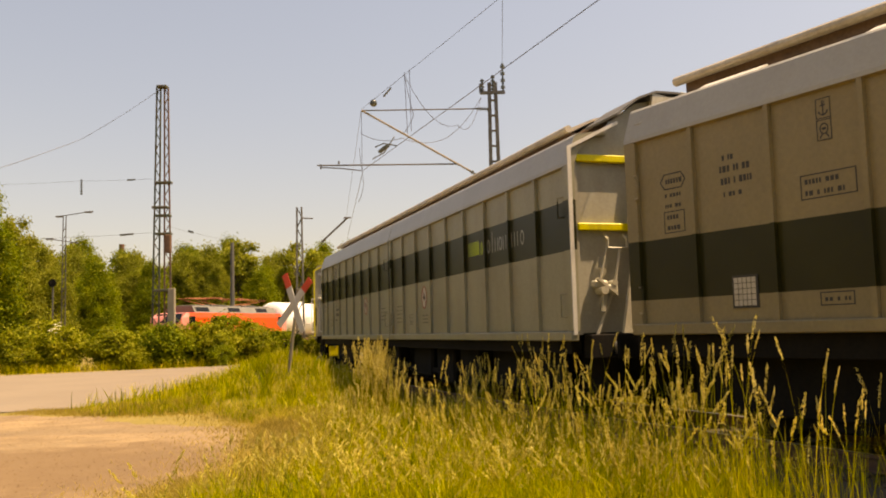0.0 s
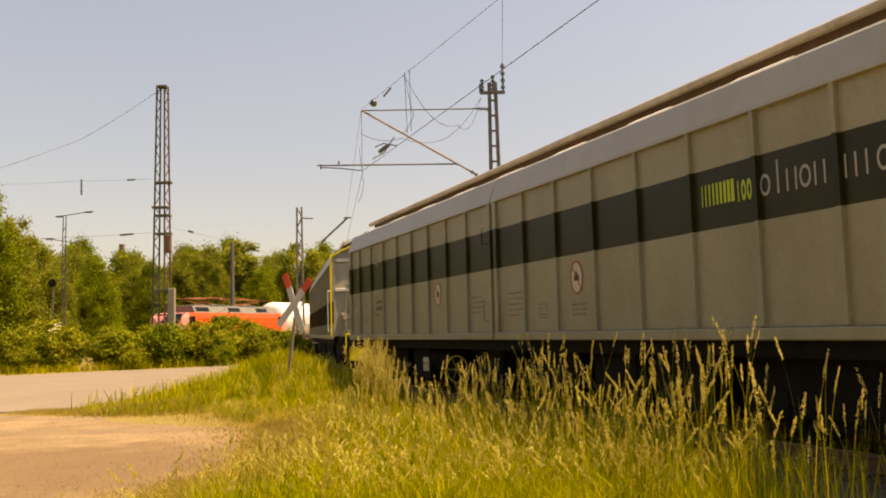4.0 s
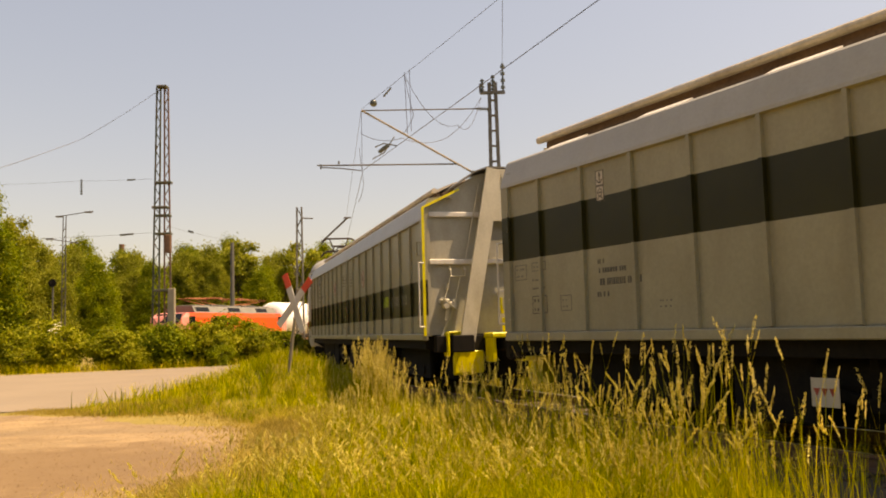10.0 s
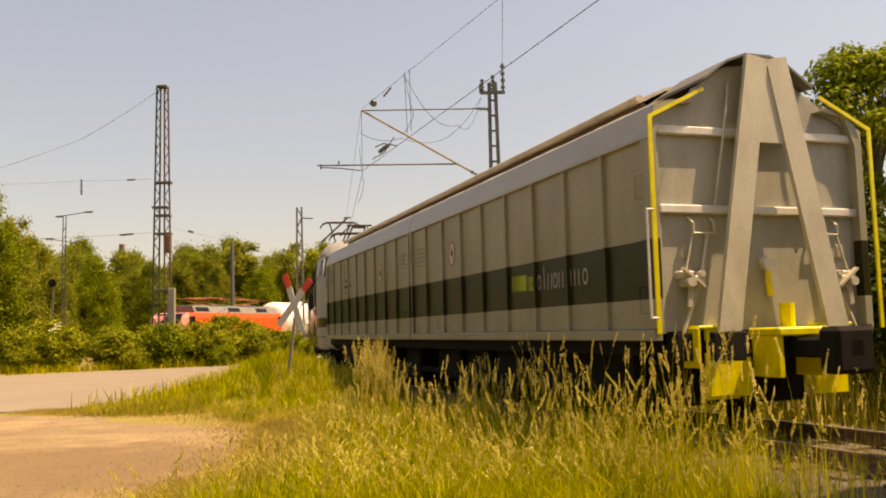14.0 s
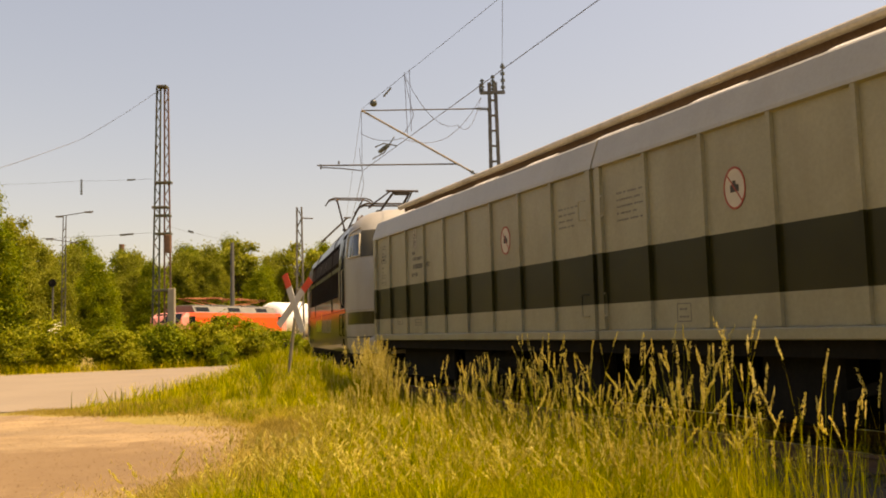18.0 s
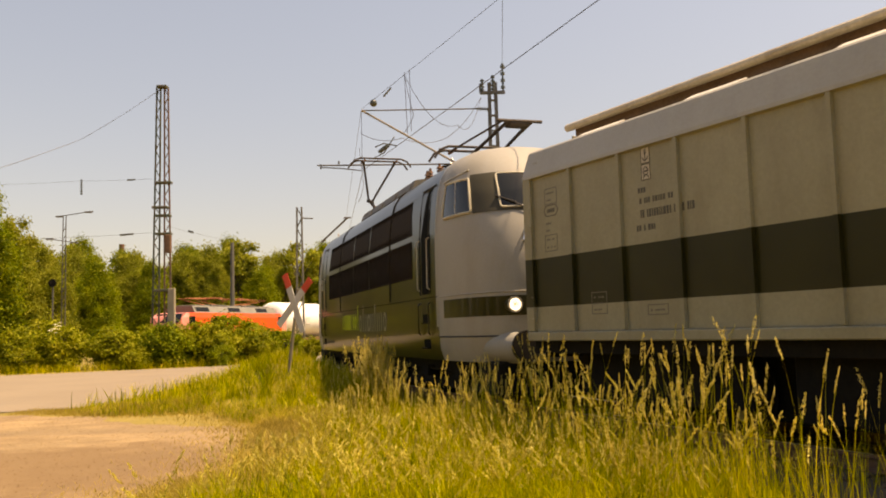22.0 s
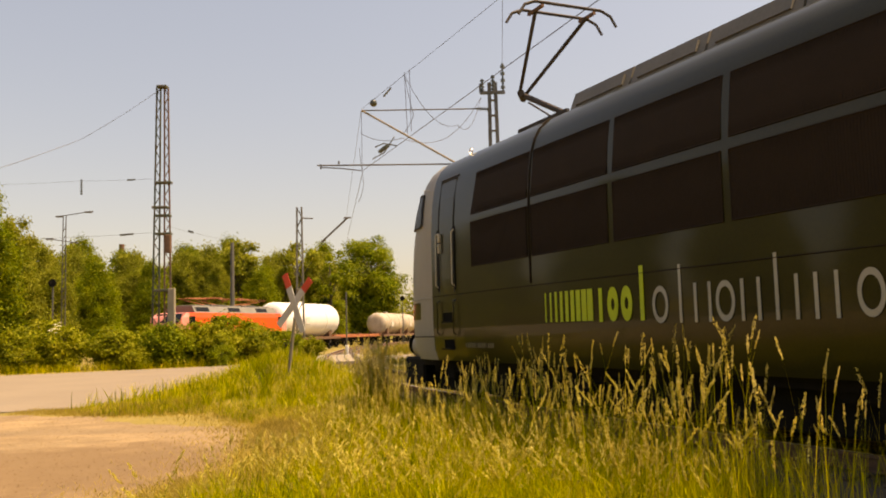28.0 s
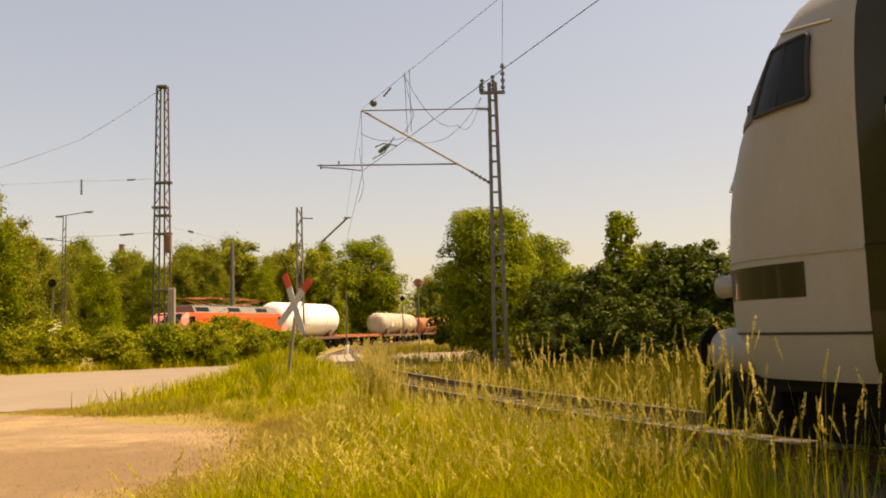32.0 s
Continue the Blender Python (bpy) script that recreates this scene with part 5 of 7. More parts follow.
def stain(m, centre, radii, col, amount):
    """A soft-edged darker stain of its own shape, set at a place in the thing's space."""
    n, l = m.node_tree.nodes, m.node_tree.links
    b = n["Principled BSDF"]
    old = b.inputs["Base Color"].links[0].from_socket
    tc, mp, wob, add, ln, rg, mx = (n.new("ShaderNode" + k) for k in ("TexCoord", "Mapping", "TexNoise", "VectorMath", "VectorMath", "MapRange", "Mix"))
    mp.vector_type = "TEXTURE"
    mp.inputs["Location"].default_value = (*centre, 0)
    mp.inputs["Scale"].default_value = (*radii, 100)
    l.new(tc.outputs["Object"], mp.inputs[0])
    wob.inputs["Scale"].default_value, wob.inputs["Detail"].default_value, wob.inputs["Roughness"].default_value = 1.1, 6, 0.7
    l.new(tc.outputs["Object"], wob.inputs["Vector"])
    add.operation, ln.operation = "ADD", "LENGTH"
    l.new(mp.outputs[0], ln.inputs[0])
    sm = n.new("ShaderNodeMath")
    sm.operation = "MULTIPLY_ADD"
    sm.inputs[1].default_value = 1.9
    l.new(wob.outputs[0], sm.inputs[0])
    l.new(ln.outputs["Value"], sm.inputs[2])
    rg.inputs[1].default_value, rg.inputs[2].default_value = 1.65, 2.15
    rg.inputs[3].default_value, rg.inputs[4].default_value = amount, 0.0
    l.new(sm.outputs[0], rg.inputs[0])
    mx.data_type = "RGBA"
    l.new(rg.outputs[0], mx.inputs[0])
    l.new(old, mx.inputs[6])
    mx.inputs[7].default_value = (*col, 1)
    l.new(mx.outputs[2], b.inputs["Base Color"])
    n.remove(add)


stain(M_GRAVEL, (-4.6, 11.0), (2.4, 2.3), (0.155, 0.095, 0.042), 0.8)
stain(M_GRAVEL, (-8.2, 12.6), (1.6, 0.7), (0.17, 0.115, 0.06), 0.7)
stain(M_GRAVEL, (-6.6, 15.2), (2.8, 0.5), (0.20, 0.14, 0.075), 0.6)


# ---------------------------------------------------------------- ground
RNG = np.random.default_rng(7)


def rise(x, y):
    """Height of the ground: flat, with one grassy mound beside the crossing."""
    return GROUND + 0.95 * np.exp(-(((x + 3.9) / 1.65) ** 2 + ((y - 21.2) / 2.7) ** 2)) + 0.006 * np.sin(x * 1.3 + 1) * np.cos(y * 0.9)


def side_of(x, y):
    """How far a place lies from the middle of the track (near side positive) and how far along."""
    s = np.arange(-110, 30, 0.5)
    tx, ty, th = np.interp(s, LINE_S, LINE_X), np.interp(s, LINE_S, LINE_Y), np.interp(s, LINE_S, LINE_H)
    d = (np.asarray(x)[:, None] - tx) ** 2 + (np.asarray(y)[:, None] - ty) ** 2
    k = d.argmin(1)
    return (np.asarray(x) - tx[k]) * np.sin(th[k]) - (np.asarray(y) - ty[k]) * np.cos(th[k]), s[k]


def ground_sheet():
    xs = np.array([-4500, -900, -300, -120, -80, -60, -50, -42, -36, -30] + list(np.arange(-26, 26.1, 0.8)) + [30, 36, 44, 60, 90, 300, 900, 4500], float)
    ys = np.array([-4500, -900, -200, -60, -30, -15, -6, 0] + list(np.arange(4, 60.1, 0.8)) + [66, 75, 90, 110, 140, 200, 400, 1000, 4500], float)
    gx, gy = np.meshgrid(xs, ys)
    gz = rise(gx, gy)
    flat = (np.abs(gx) > 40) | (gy > 70) | (gy < -10)
    gz[flat] = GROUND
    v = np.stack([gx, gy, gz], -1).reshape(-1, 3)
    nx = len(xs)
    f = [(j * nx + i, j * nx + i + 1, (j + 1) * nx + i + 1, (j + 1) * nx + i) for j in range(len(ys) - 1) for i in range(nx - 1)]
    me = bpy.data.meshes.new("ground")
    me.from_pydata(v.tolist(), [], f)
    me.polygons.foreach_set("use_smooth", [True] * len(f))
    me.materials.append(M_SOIL)
    return new("ground", me)


tagged(ground_sheet(), "dry grassy ground beside a railway line", "ground", kind="structure")


def patch(name, poly, lift, material, label, category, ragged=0.25, seed=3):
    """A flat sheet with a ragged edge, laid just over the ground."""
    r = random.Random(seed)
    bm = bmesh.new()
    pts = []
    for (x0, y0), (x1, y1) in zip(poly, poly[1:] + poly[:1]):
        k = max(1, int(math.hypot(x1 - x0, y1 - y0) / 0.35)) if math.hypot(x1 - x0, y1 - y0) < 14 else 6
        for i in range(k):
            t = i / k
            pts.append((x0 + (x1 - x0) * t + r.uniform(-ragged, ragged), y0 + (y1 - y0) * t + r.uniform(-ragged, ragged)))
    vs = [bm.verts.new((x, y, GROUND + lift)) for x, y in pts]
    f = bm.faces.new(vs)
    bmesh.ops.triangulate(bm, faces=[f])
    ob = part(name, bm, material)
    return tagged(ob, label, category, kind="structure")


LOT = [(-60, 6), (-60, 17.5), (-9.8, 19.0), (-6.8, 18.0), (-4.4, 17.0), (-3.4, 15.6), (-2.95, 12.8), (-2.6, 10.4), (-3.2, 8.8), (-3.5, 5), (-4, -20), (-60, -20)]
ROAD = [(-60, 18.2), (-10, 19.7), (-8.0, 20.8), (-7.9, 24.0), (-8.3, 30.0), (-7.6, 38.0), (-4.5, 45.5), (-2.0, 48.5), (6, 56), (20, 70), (16, 75), (0, 62.5), (-6.5, 55.5), (-12, 46), (-20, 41.0), (-60, 36)]
patch("gravel_lot", LOT, 0.014, M_GRAVEL, "sandy gravel lot with damp darker patches", "ground", 0.12)
patch("road", ROAD, 0.022, M_ASPH, "dusty light asphalt road leading to the level crossing", "road", 0.08)


def pebbles():
    n = 5200
    x, y = RNG.uniform(-9, -2.6, n), RNG.uniform(8, 18, n)
    v, f = [], []
    for a, b, r in zip(x, y, RNG.uniform(0.004, 0.015, n)):
        k = len(v)
        z = GROUND + 0.014
        q = RNG.uniform(0.6, 1.3, 6) * r
        v += [(a - q[0], b, z), (a, b - q[1], z), (a + q[2], b, z), (a, b + q[3], z), (a, b, z + q[4] * 0.8)]
        f += [(k, k + 1, k + 4), (k + 1, k + 2, k + 4), (k + 2, k + 3, k + 4), (k + 3, k, k + 4)]
    me = bpy.data.meshes.new("pebbles")
    me.from_pydata(v, [], f)
    me.materials.append(M_GRAVEL)
    tagged(new("pebbles", me), "loose pebbles strewn over the gravel lot", "gravel", kind="stuff")


pebbles()


# ---------------------------------------------------------------- track
def sweep(profile, s0, s1, step, material, name, parent, label=""):
    """A profile of (side, z) carried along the line of the track."""
    bm = bmesh.new()
    rows = []
    for s in np.arange(s0, s1 + 0.01, step):
        rows.append([bm.verts.new(on_track(s, y, z)[0]) for y, z in profile])
    k = len(profile)
    for a, b in zip(rows[:-1], rows[1:]):
        for i in range(k):
            bm.faces.new((a[i], a[(i + 1) % k], b[(i + 1) % k], b[i]))
    return part(name, bm, material, parent, label)


TRACK = thing("railway_track", Matrix(), "curved railway track with rusty rails and worn sleepers", "railway track", kind="structure")
sweep([(-2.1, -0.34), (-1.45, -0.19), (1.45, -0.19), (2.1, -0.34)], -120, 60, 2.0, M_BALLAST, "ballast_bed", TRACK, "brown weathered ballast")
for _sg in (-1, 1):
    c = _sg * 0.755
    rp = [(-0.07, -0.16), (0.07, -0.16), (0.065, -0.145), (0.012, -0.125), (0.012, -0.045), (0.036, -0.035), (0.036, -0.004), (0.03, 0.0), (-0.03, 0.0), (-0.036, -0.004), (-0.036, -0.035), (-0.012, -0.045), (-0.012, -0.125), (-0.065, -0.145)]
    sweep([(c + y, z) for y, z in rp], -120, 60, 1.0, M_RUST, "rail", TRACK, "rusty steel rail")
    sweep([(c - 0.028, -0.002), (c + 0.028, -0.002), (c + 0.028, 0.003), (c - 0.028, 0.003)], -120, 60, 1.0, M_STEEL, "rail_head", TRACK, "bright worn running surface")
_bm = bmesh.new()
box(_bm, -0.13, 0.13, -1.28, 1.28, -0.30, -0.155, 0.012)
_first = part("sleeper", _bm, M_WOODS, TRACK)
_r = random.Random(5)
for _i in range(200):
    _s0 = -98 + 0.64 * _i
    if _i == 0:
        _ob = _first
    else:
        _ob = new("sleeper", _first.data)
        _ob.parent = TRACK
    _p, _h = on_track(_s0 + _r.uniform(-0.03, 0.03))
    _ob.matrix_local = Matrix.Translation((_p.x, _p.y, _r.uniform(-0.012, 0.004))) @ Matrix.Rotation(_h + _r.uniform(-0.02, 0.02), 4, "Z")
# planked crossing deck between and beside the rails
for _k in range(10):
    for _y in (-0.42, 0.0, 0.42, 1.12, -1.12):
        _p, _h = on_track(-60 + 1.25 * _k, _y, -0.075)
        _bm = bmesh.new()
        box(_bm, -0.61, 0.61, -0.19, 0.19, -0.07, 0.065, 0.01)
        _ob = part("crossing_slab", _bm, M_CONC, TRACK)
        _ob.matrix_local = Matrix.Translation(_p) @ Matrix.Rotation(_h, 4, "Z")


# ---------------------------------------------------------------- the crossing sign
def crossbuck(x, y):
    t = thing("level_crossing_sign", Matrix.Translation((x, y, 0)) @ Matrix.Rotation(radians(-35), 4, "Z"), "white crossed level-crossing sign with red tips on a post", "road sign")
    z = 1.98
    part("post", rod(bmesh.new(), (-0.42, 0.05, -0.4), (0.05, 0.05, 2.3), 0.036, 10), M_CONC, t, "leaning pale steel post")
    for sg, dx, dz in ((1, 0.27, 0.65), (-1, 0.55, 0.54)):
        d = Vector((-sg * dx, 0, dz)).normalized()
        yy = -0.03 - 0.02 * (sg > 0)
        c = Vector((0, yy, z))
        arm = part("arm", beam(bmesh.new(), c - d * 0.70, c + d * 0.38, 0.17, 0.012, (0, 1, 0)), M_GREYWHITE, t)
        part("arm_tip", beam(bmesh.new(), c + d * 0.38, c + d * 0.71, 0.17, 0.012, (0, 1, 0)), M_RED, arm, "red reflective tip")
    bm = bmesh.new()
    box(bm, -0.05, 0.05, -0.025, 0.04, z - 0.05, z + 0.05, 0.01)
    part("clamp", bm, M_GALV, t)


# enamel greyed to hold the shade of the backlit face, with dirt over it
M_GREYWHITE = mat("dirty_shaded_white", (0.50, 0.49, 0.45), 0.5, 0, 0.12, 4, 40, 0.05, dirt=(0.3, 0.27, 0.22), dirt_amount=0.5)
crossbuck(-3.33, 19.5)


# ---------------------------------------------------------------- masts and overhead line
def lattice_mast(name, x, y, top, w0, w1, material, label, panels, lean=(0, 0)):
    m = thing(name, Matrix.Translation((x, y, GROUND)), label, "catenary mast", "overhead line masts")
    h = top - GROUND
    def corner(i, z):
        w = (w0 + (w1 - w0) * z / h) / 2
        return Vector((w * (1, 1, -1, -1)[i] + lean[0] * z, w * 0.7 * (1, -1, -1, 1)[i] + lean[1] * z, z))
    for i in range(4):
        part("leg", beam(bmesh.new(), corner(i, 0), corner(i, h), 0.13 if w0 > 0.8 else 0.07, 0.13 if w0 > 0.8 else 0.07), material, m)
    for k in range(panels):
        z0, z1 = h * k / panels, h * (k + 1) / panels
        for i, j in ((0, 3), (1, 2)):
            bm = bmesh.new()
            a, b = (i, j) if k % 2 else (j, i)
            beam(bm, corner(a, z0), corner(b, z1), 0.08 if w0 > 0.8 else 0.045, 0.02, (0, 1, 0))
            part("lattice_bar", bm, material, m)
        for i, j in ((0, 1), (2, 3)):
            bm = bmesh.new()
            a, b = (i, j) if k % 2 else (j, i)
            beam(bm, corner(a, z0), corner(b, z1), 0.045, 0.02, (1, 0, 0))
            part("lattice_bar", bm, material, m)
    return m


def ladder_mast(x, y, top, w0, w1, lean):
    """Two channel posts with flat rungs."""
    m = thing("catenary_mast", Matrix.Translation((x, y, GROUND)), "slender grey steel mast with rungs behind the track", "catenary mast", "overhead line masts")
    h = top - GROUND
    def side(sg, z):
        return Vector((sg * (w0 + (w1 - w0) * z / h) / 2 + lean * z, 0, z))
    for sg in (-1, 1):
        part("leg", beam(bmesh.new(), side(sg, 0), side(sg, h), 0.05, 0.12), M_GALV, m)
    n = 19
    for k in range(n):
        z = 0.4 + (h - 0.5) * k / (n - 1)
        a, b = side(-1, z), side(1, z)
        part("rung", beam(bmesh.new(), a, b, 0.07, 0.06), M_GALV, m)
    return m


def insulator(bm, p, q, r=0.06, n=5):
    p, q = Vector(p), Vector(q)
    rod(bm, p, q, r * 0.45, 8)
    for i in range(n):
        c = p.lerp(q, (i + 0.5) / n)
        disc(bm, c, q - p, r, (q - p).length / n * 0.35, 12)


MR = ladder_mast(1.80, 28.7, 9.55, 0.42, 0.20, 0.0)


def mast_head():
    o = Vector((1.80, 28.7, GROUND))
    # yoke on top with three stacked insulators
    bm = bmesh.new()
    z = 9.55 - GROUND
    beam(bm, (-0.42, 0, z - 0.35), (0.42, 0, z - 0.35), 0.10, 0.10)
    beam(bm, (-0.42, 0, z - 0.35), (-0.42, 0, z - 0.05), 0.05, 0.05, (0, 1, 0))
    part("yoke", bm, M_GALV, MR)
    for dx, h in ((-0.34, 0.42), (0.02, 0.55), (0.36, 0.95)):
        bm = bmesh.new()
        insulator(bm, (dx, 0, z - 0.3), (dx, 0, z - 0.3 + h), 0.075, 4)
        part("insulator", bm, M_INSU, MR)
    # cantilever: top tie, inclined tube, registration tube, steady arm
    def local(p):
        return Vector(p) - o
    tip = local((-2.60, 28.7, 8.70))
    bm = bmesh.new()
    rod(bm, tip, local((1.25, 28.7, 8.66)), 0.022, 8)
    part("tie_rod", bm, M_GALV, MR)
    bm = bmesh.new()
    insulator(bm, local((1.25, 28.7, 8.66)), local((1.66, 28.7, 8.64)), 0.07, 5)
    part("insulator", bm, M_INSU, MR)
    bm = bmesh.new()
    rod(bm, tip, local((0.98, 28.7, 6.55)), 0.034, 10)
    part("cantilever_tube", bm, M_CONC, MR, "light grey inclined tube")
    bm = bmesh.new()
    insulator(bm, local((0.98, 28.7, 6.55)), local((1.64, 28.7, 6.12)), 0.07, 5)
    part("insulator", bm, M_INSU, MR)
    bm = bmesh.new()
    rod(bm, local((-4.12, 28.7, 6.87)), local((0.55, 28.7, 6.80)), 0.026, 8)
    part("registration_tube", bm, M_GALV, MR)
    bm = bmesh.new()
    tube(bm, [local((-4.0, 28.7, 6.80)), local((-3.4, 28.7, 6.76)), local((-2.65, 28.7, 6.66))], 0.018)
    part("steady_arm", bm, M_GALV, MR)
    for p, q in (((-4.0, 28.7, 6.90), (-4.0, 28.7, 6.75)), ((-3.4, 28.7, 6.9), (-3.4, 28.7, 7.0))):
        part("clip", rod(bmesh.new(), local(p), local(q), 0.03, 8), M_GALV, MR)


mast_head()


def twin_mast(x, y, top, w0, w1, n):
    """Two tapering lattice columns side by side, joined by collars."""
    m = thing("lattice_mast", Matrix.Translation((x, y, GROUND)), "tall twin-column lattice steel mast with peeling green paint", "catenary mast", "overhead line masts")
    h = top - GROUND
    for sg, material in ((-1, M_MASTG), (1, M_MASTR)):
        def leg(k, z):
            w = w0 + (w1 - w0) * z / h
            return Vector((sg * w * (0.5 if k else 0.13), 0.10 * sg, z))
        for k in (0, 1):
            part("leg", beam(bmesh.new(), leg(k, 0), leg(k, h), 0.075, 0.09), material, m)
        for i in range(n):
            z0, z1 = h * i / n, h * (i + 1) / n
            part("lattice_bar", beam(bmesh.new(), leg(i % 2, z0), leg(1 - i % 2, z1), 0.05, 0.02, (0, 1, 0)), material, m)
    return m


ML = twin_mast(-16.84, 52.0, 16.49, 1.12, 0.62, 30)
for _z, _x in ((10.9, 0.1), (9.4, -0.1), (8.9, 0.05), (7.8, 0.1), (4.4, 0.0)):
    _bm = bmesh.new()
    box(_bm, -0.48 + _x, 0.48 + _x, -0.20, 0.20, _z - 0.07, _z + 0.07, 0.02)
    part("collar", _bm, M_MASTG, ML)
_bm = bmesh.new()
box(_bm, 0.30, 0.66, -0.5, -0.2, 6.6, 7.7, 0.04)
part("tension_weight", _bm, M_RUST, ML)
_bm = bmesh.new()
box(_bm, -0.30, 0.30, -0.25, 0.25, 16.49 - GROUND - 0.05, 16.49 - GROUND + 0.1, 0.02)
part("cap", _bm, M_MASTG, ML)
_bm = bmesh.new()
box(_bm, 0.45, 0.85, -0.35, -0.05, 0.2, 4.5, 0.02)
part("cable_cabinet", _bm, M_CONC, ML, "grey concrete cable trunking")

M3 = lattice_mast("lattice_mast", -10.9, 66.0, 10.95, 0.55, 0.36, M_GALV, "small far lattice mast above the trees", 14)
part("bracket", rod(bmesh.new(), (0.2, 0, 10.4), (1.05, 0, 10.35), 0.05, 6), M_GALV, M3)
_t = thing("concrete_mast", Matrix.Translation((-17.0, 70.0, GROUND)), "plain round concrete mast behind the red locomotive", "catenary mast", "overhead line masts")
part("shaft", rod(bmesh.new(), (0, 0, 0), (0, 0, 9.1), 0.20, 14, 0.14), M_GALV, _t)
_t = thing("concrete_mast", Matrix.Translation((-43.7, 118.0, GROUND)), "short brown mast standing among the trees", "catenary mast", "overhead line masts")
part("shaft", rod(bmesh.new(), (0, 0, 0), (0, 0, 14.4), 0.40, 12, 0.36), M_RUST, _t)
_t = thing("street_lamp", Matrix.Translation((-26.2, 60.0, GROUND)), "slim lattice lamp post with two flat arms", "street lamp")
for _dx in (-0.14, 0.14):
    part("post", beam(bmesh.new(), (_dx, 0, 0), (_dx * 0.7, 0, 10.2), 0.05, 0.05), M_GALV, _t)
for _k in range(16):
    part("lattice_bar", beam(bmesh.new(), (-0.13, 0, 0.6 * _k), (0.13, 0, 0.6 * _k + 0.55), 0.03, 0.02, (0, 1, 0)), M_GALV, _t)
for _a, _b in (((-0.57, 0, 10.14), (1.98, 0, 10.47)), ((-1.13, 0, 8.62), (0.83, 0, 8.29))):
    part("arm", beam(bmesh.new(), _a, _b, 0.045, 0.05), M_GALV, _t)
for _x, _z in ((-0.35, 10.15), (1.65, 10.41), (-1.0, 8.60), (0.7, 8.31)):
    _bm = bmesh.new()
    box(_bm, _x - 0.25, _x + 0.25, -0.12, 0.12, _z - 0.05, _z + 0.05, 0.02)
    part("lamp_head", _bm, M_GALV, _t)


def wire(name, pts, r, sag=0.0, label="thin dark overhead wire above the track", n=14, material=None):
    bm = bmesh.new()
    for p, q in zip(pts[:-1], pts[1:]):
        p, q = Vector(p), Vector(q)
        k = n if sag else 1
        line = [p.lerp(q, i / k) - Vector((0, 0, sag * 4 * (i / k) * (1 - i / k))) for i in range(k + 1)]
        tube(bm, line, r, 5)
    return tagged(part(name, bm, material or M_WIRE), label, "overhead wire", "overhead wires")


S0 = (-2.60, 28.7, 6.66)
wire("contact_wire", [(-6.0, 54.0, 6.9), S0, (2.84, 14.3, 6.85), (9.9, -4.7, 6.9)], 0.009)
wire("messenger_wire", [(-6.0, 54.0, 8.4), (-2.62, 28.7, 8.74), (1.33, 17.8, 8.22), (9.5, -4.7, 8.3)], 0.006)
wire("feeder_cable", [(2.15, 28.7, 9.95), (1.75, 22.4, 10.0), (0.6, 5, 10.1)], 0.007)
# droppers and looped jumper cables near the mast
for _a, _b, _sg in (((-0.95, 23.8, 8.5), (-0.90, 23.8, 6.75), 0.0), ((-0.80, 23.5, 8.48), (-0.78, 23.5, 6.75), 0.0), ((-2.62, 28.7, 8.7), (-2.62, 28.7, 6.7), 0.0)):
    wire("dropper", [_a, _b], 0.008)
wire("jumper_cable", [(-0.95, 23.9, 8.45), (0.55, 26.5, 7.6), (1.4, 28.6, 9.0)], 0.008, 0.5)
wire("jumper_cable", [(-2.65, 28.6, 7.9), (-1.2, 27.0, 7.35), (0.2, 27.4, 7.4), (1.4, 28.6, 9.0)], 0.008, 0.16)
wire("jumper_cable", [(-0.95, 23.8, 8.4), (-0.72, 23.9, 7.3), (-1.05, 24.2, 6.85)], 0.008, 0.08)
wire("jumper_cable", [(-2.70, 28.6, 7.4), (-2.62, 29.2, 6.3), (-2.95, 30.6, 5.9)], 0.008, 0.1)
_bm = bmesh.new()
insulator(_bm, (-1.86, 26.3, 6.78), (-1.55, 25.5, 6.80), 0.065, 6)
tube(_bm, [(-2.0, 26.4, 6.95), (-1.7, 25.9, 6.95), (-1.3, 25.2, 6.72)], 0.02)
tube(_bm, [(-2.1, 26.6, 6.62), (-1.7, 25.9, 6.66), (-1.35, 25.2, 6.98)], 0.018)
tagged(part("section_insulator", _bm, M_INSU), "dark section insulator hung in the contact wire", "insulator")
_bm = bmesh.new()
bmesh.ops.create_icosphere(_bm, subdivisions=3, radius=0.125, matrix=Matrix.Translation((-2.2, 28.6, 8.92)))
tagged(part("line_weight", _bm, M_INSU, smooth=True), "dark green round weight hung at the messenger wire", "insulator")
_bm = bmesh.new()
insulator(_bm, (-1.75, 27.0, 8.70), (-1.45, 25.9, 8.66), 0.035, 4)
tagged(part("line_insulator", _bm, M_INSU), "dark ribbed insulator in the messenger wire", "insulator")
# far overhead lines to the tall lattice mast
wire("feeder_cable", [(-16.95, 52, 16.4), (-20.09, 48, 12.47), (-22.5, 38, 8.1), (-27, 26, 7.5)], 0.012, 0.1)
wire("contact_wire", [(-30.74, 60, 12.21), (-22.98, 55, 11.40), (-17.43, 52, 10.85)], 0.007, 0.03)
wire("contact_wire", [(-31, 58, 8.1), (-23.44, 55, 7.80), (-17.48, 52, 7.59)], 0.007, 0.03)
wire("contact_wire", [(-16.33, 52, 7.9), (-16.77, 58, 8.28), (-17, 68, 8.8)], 0.007, 0.03)
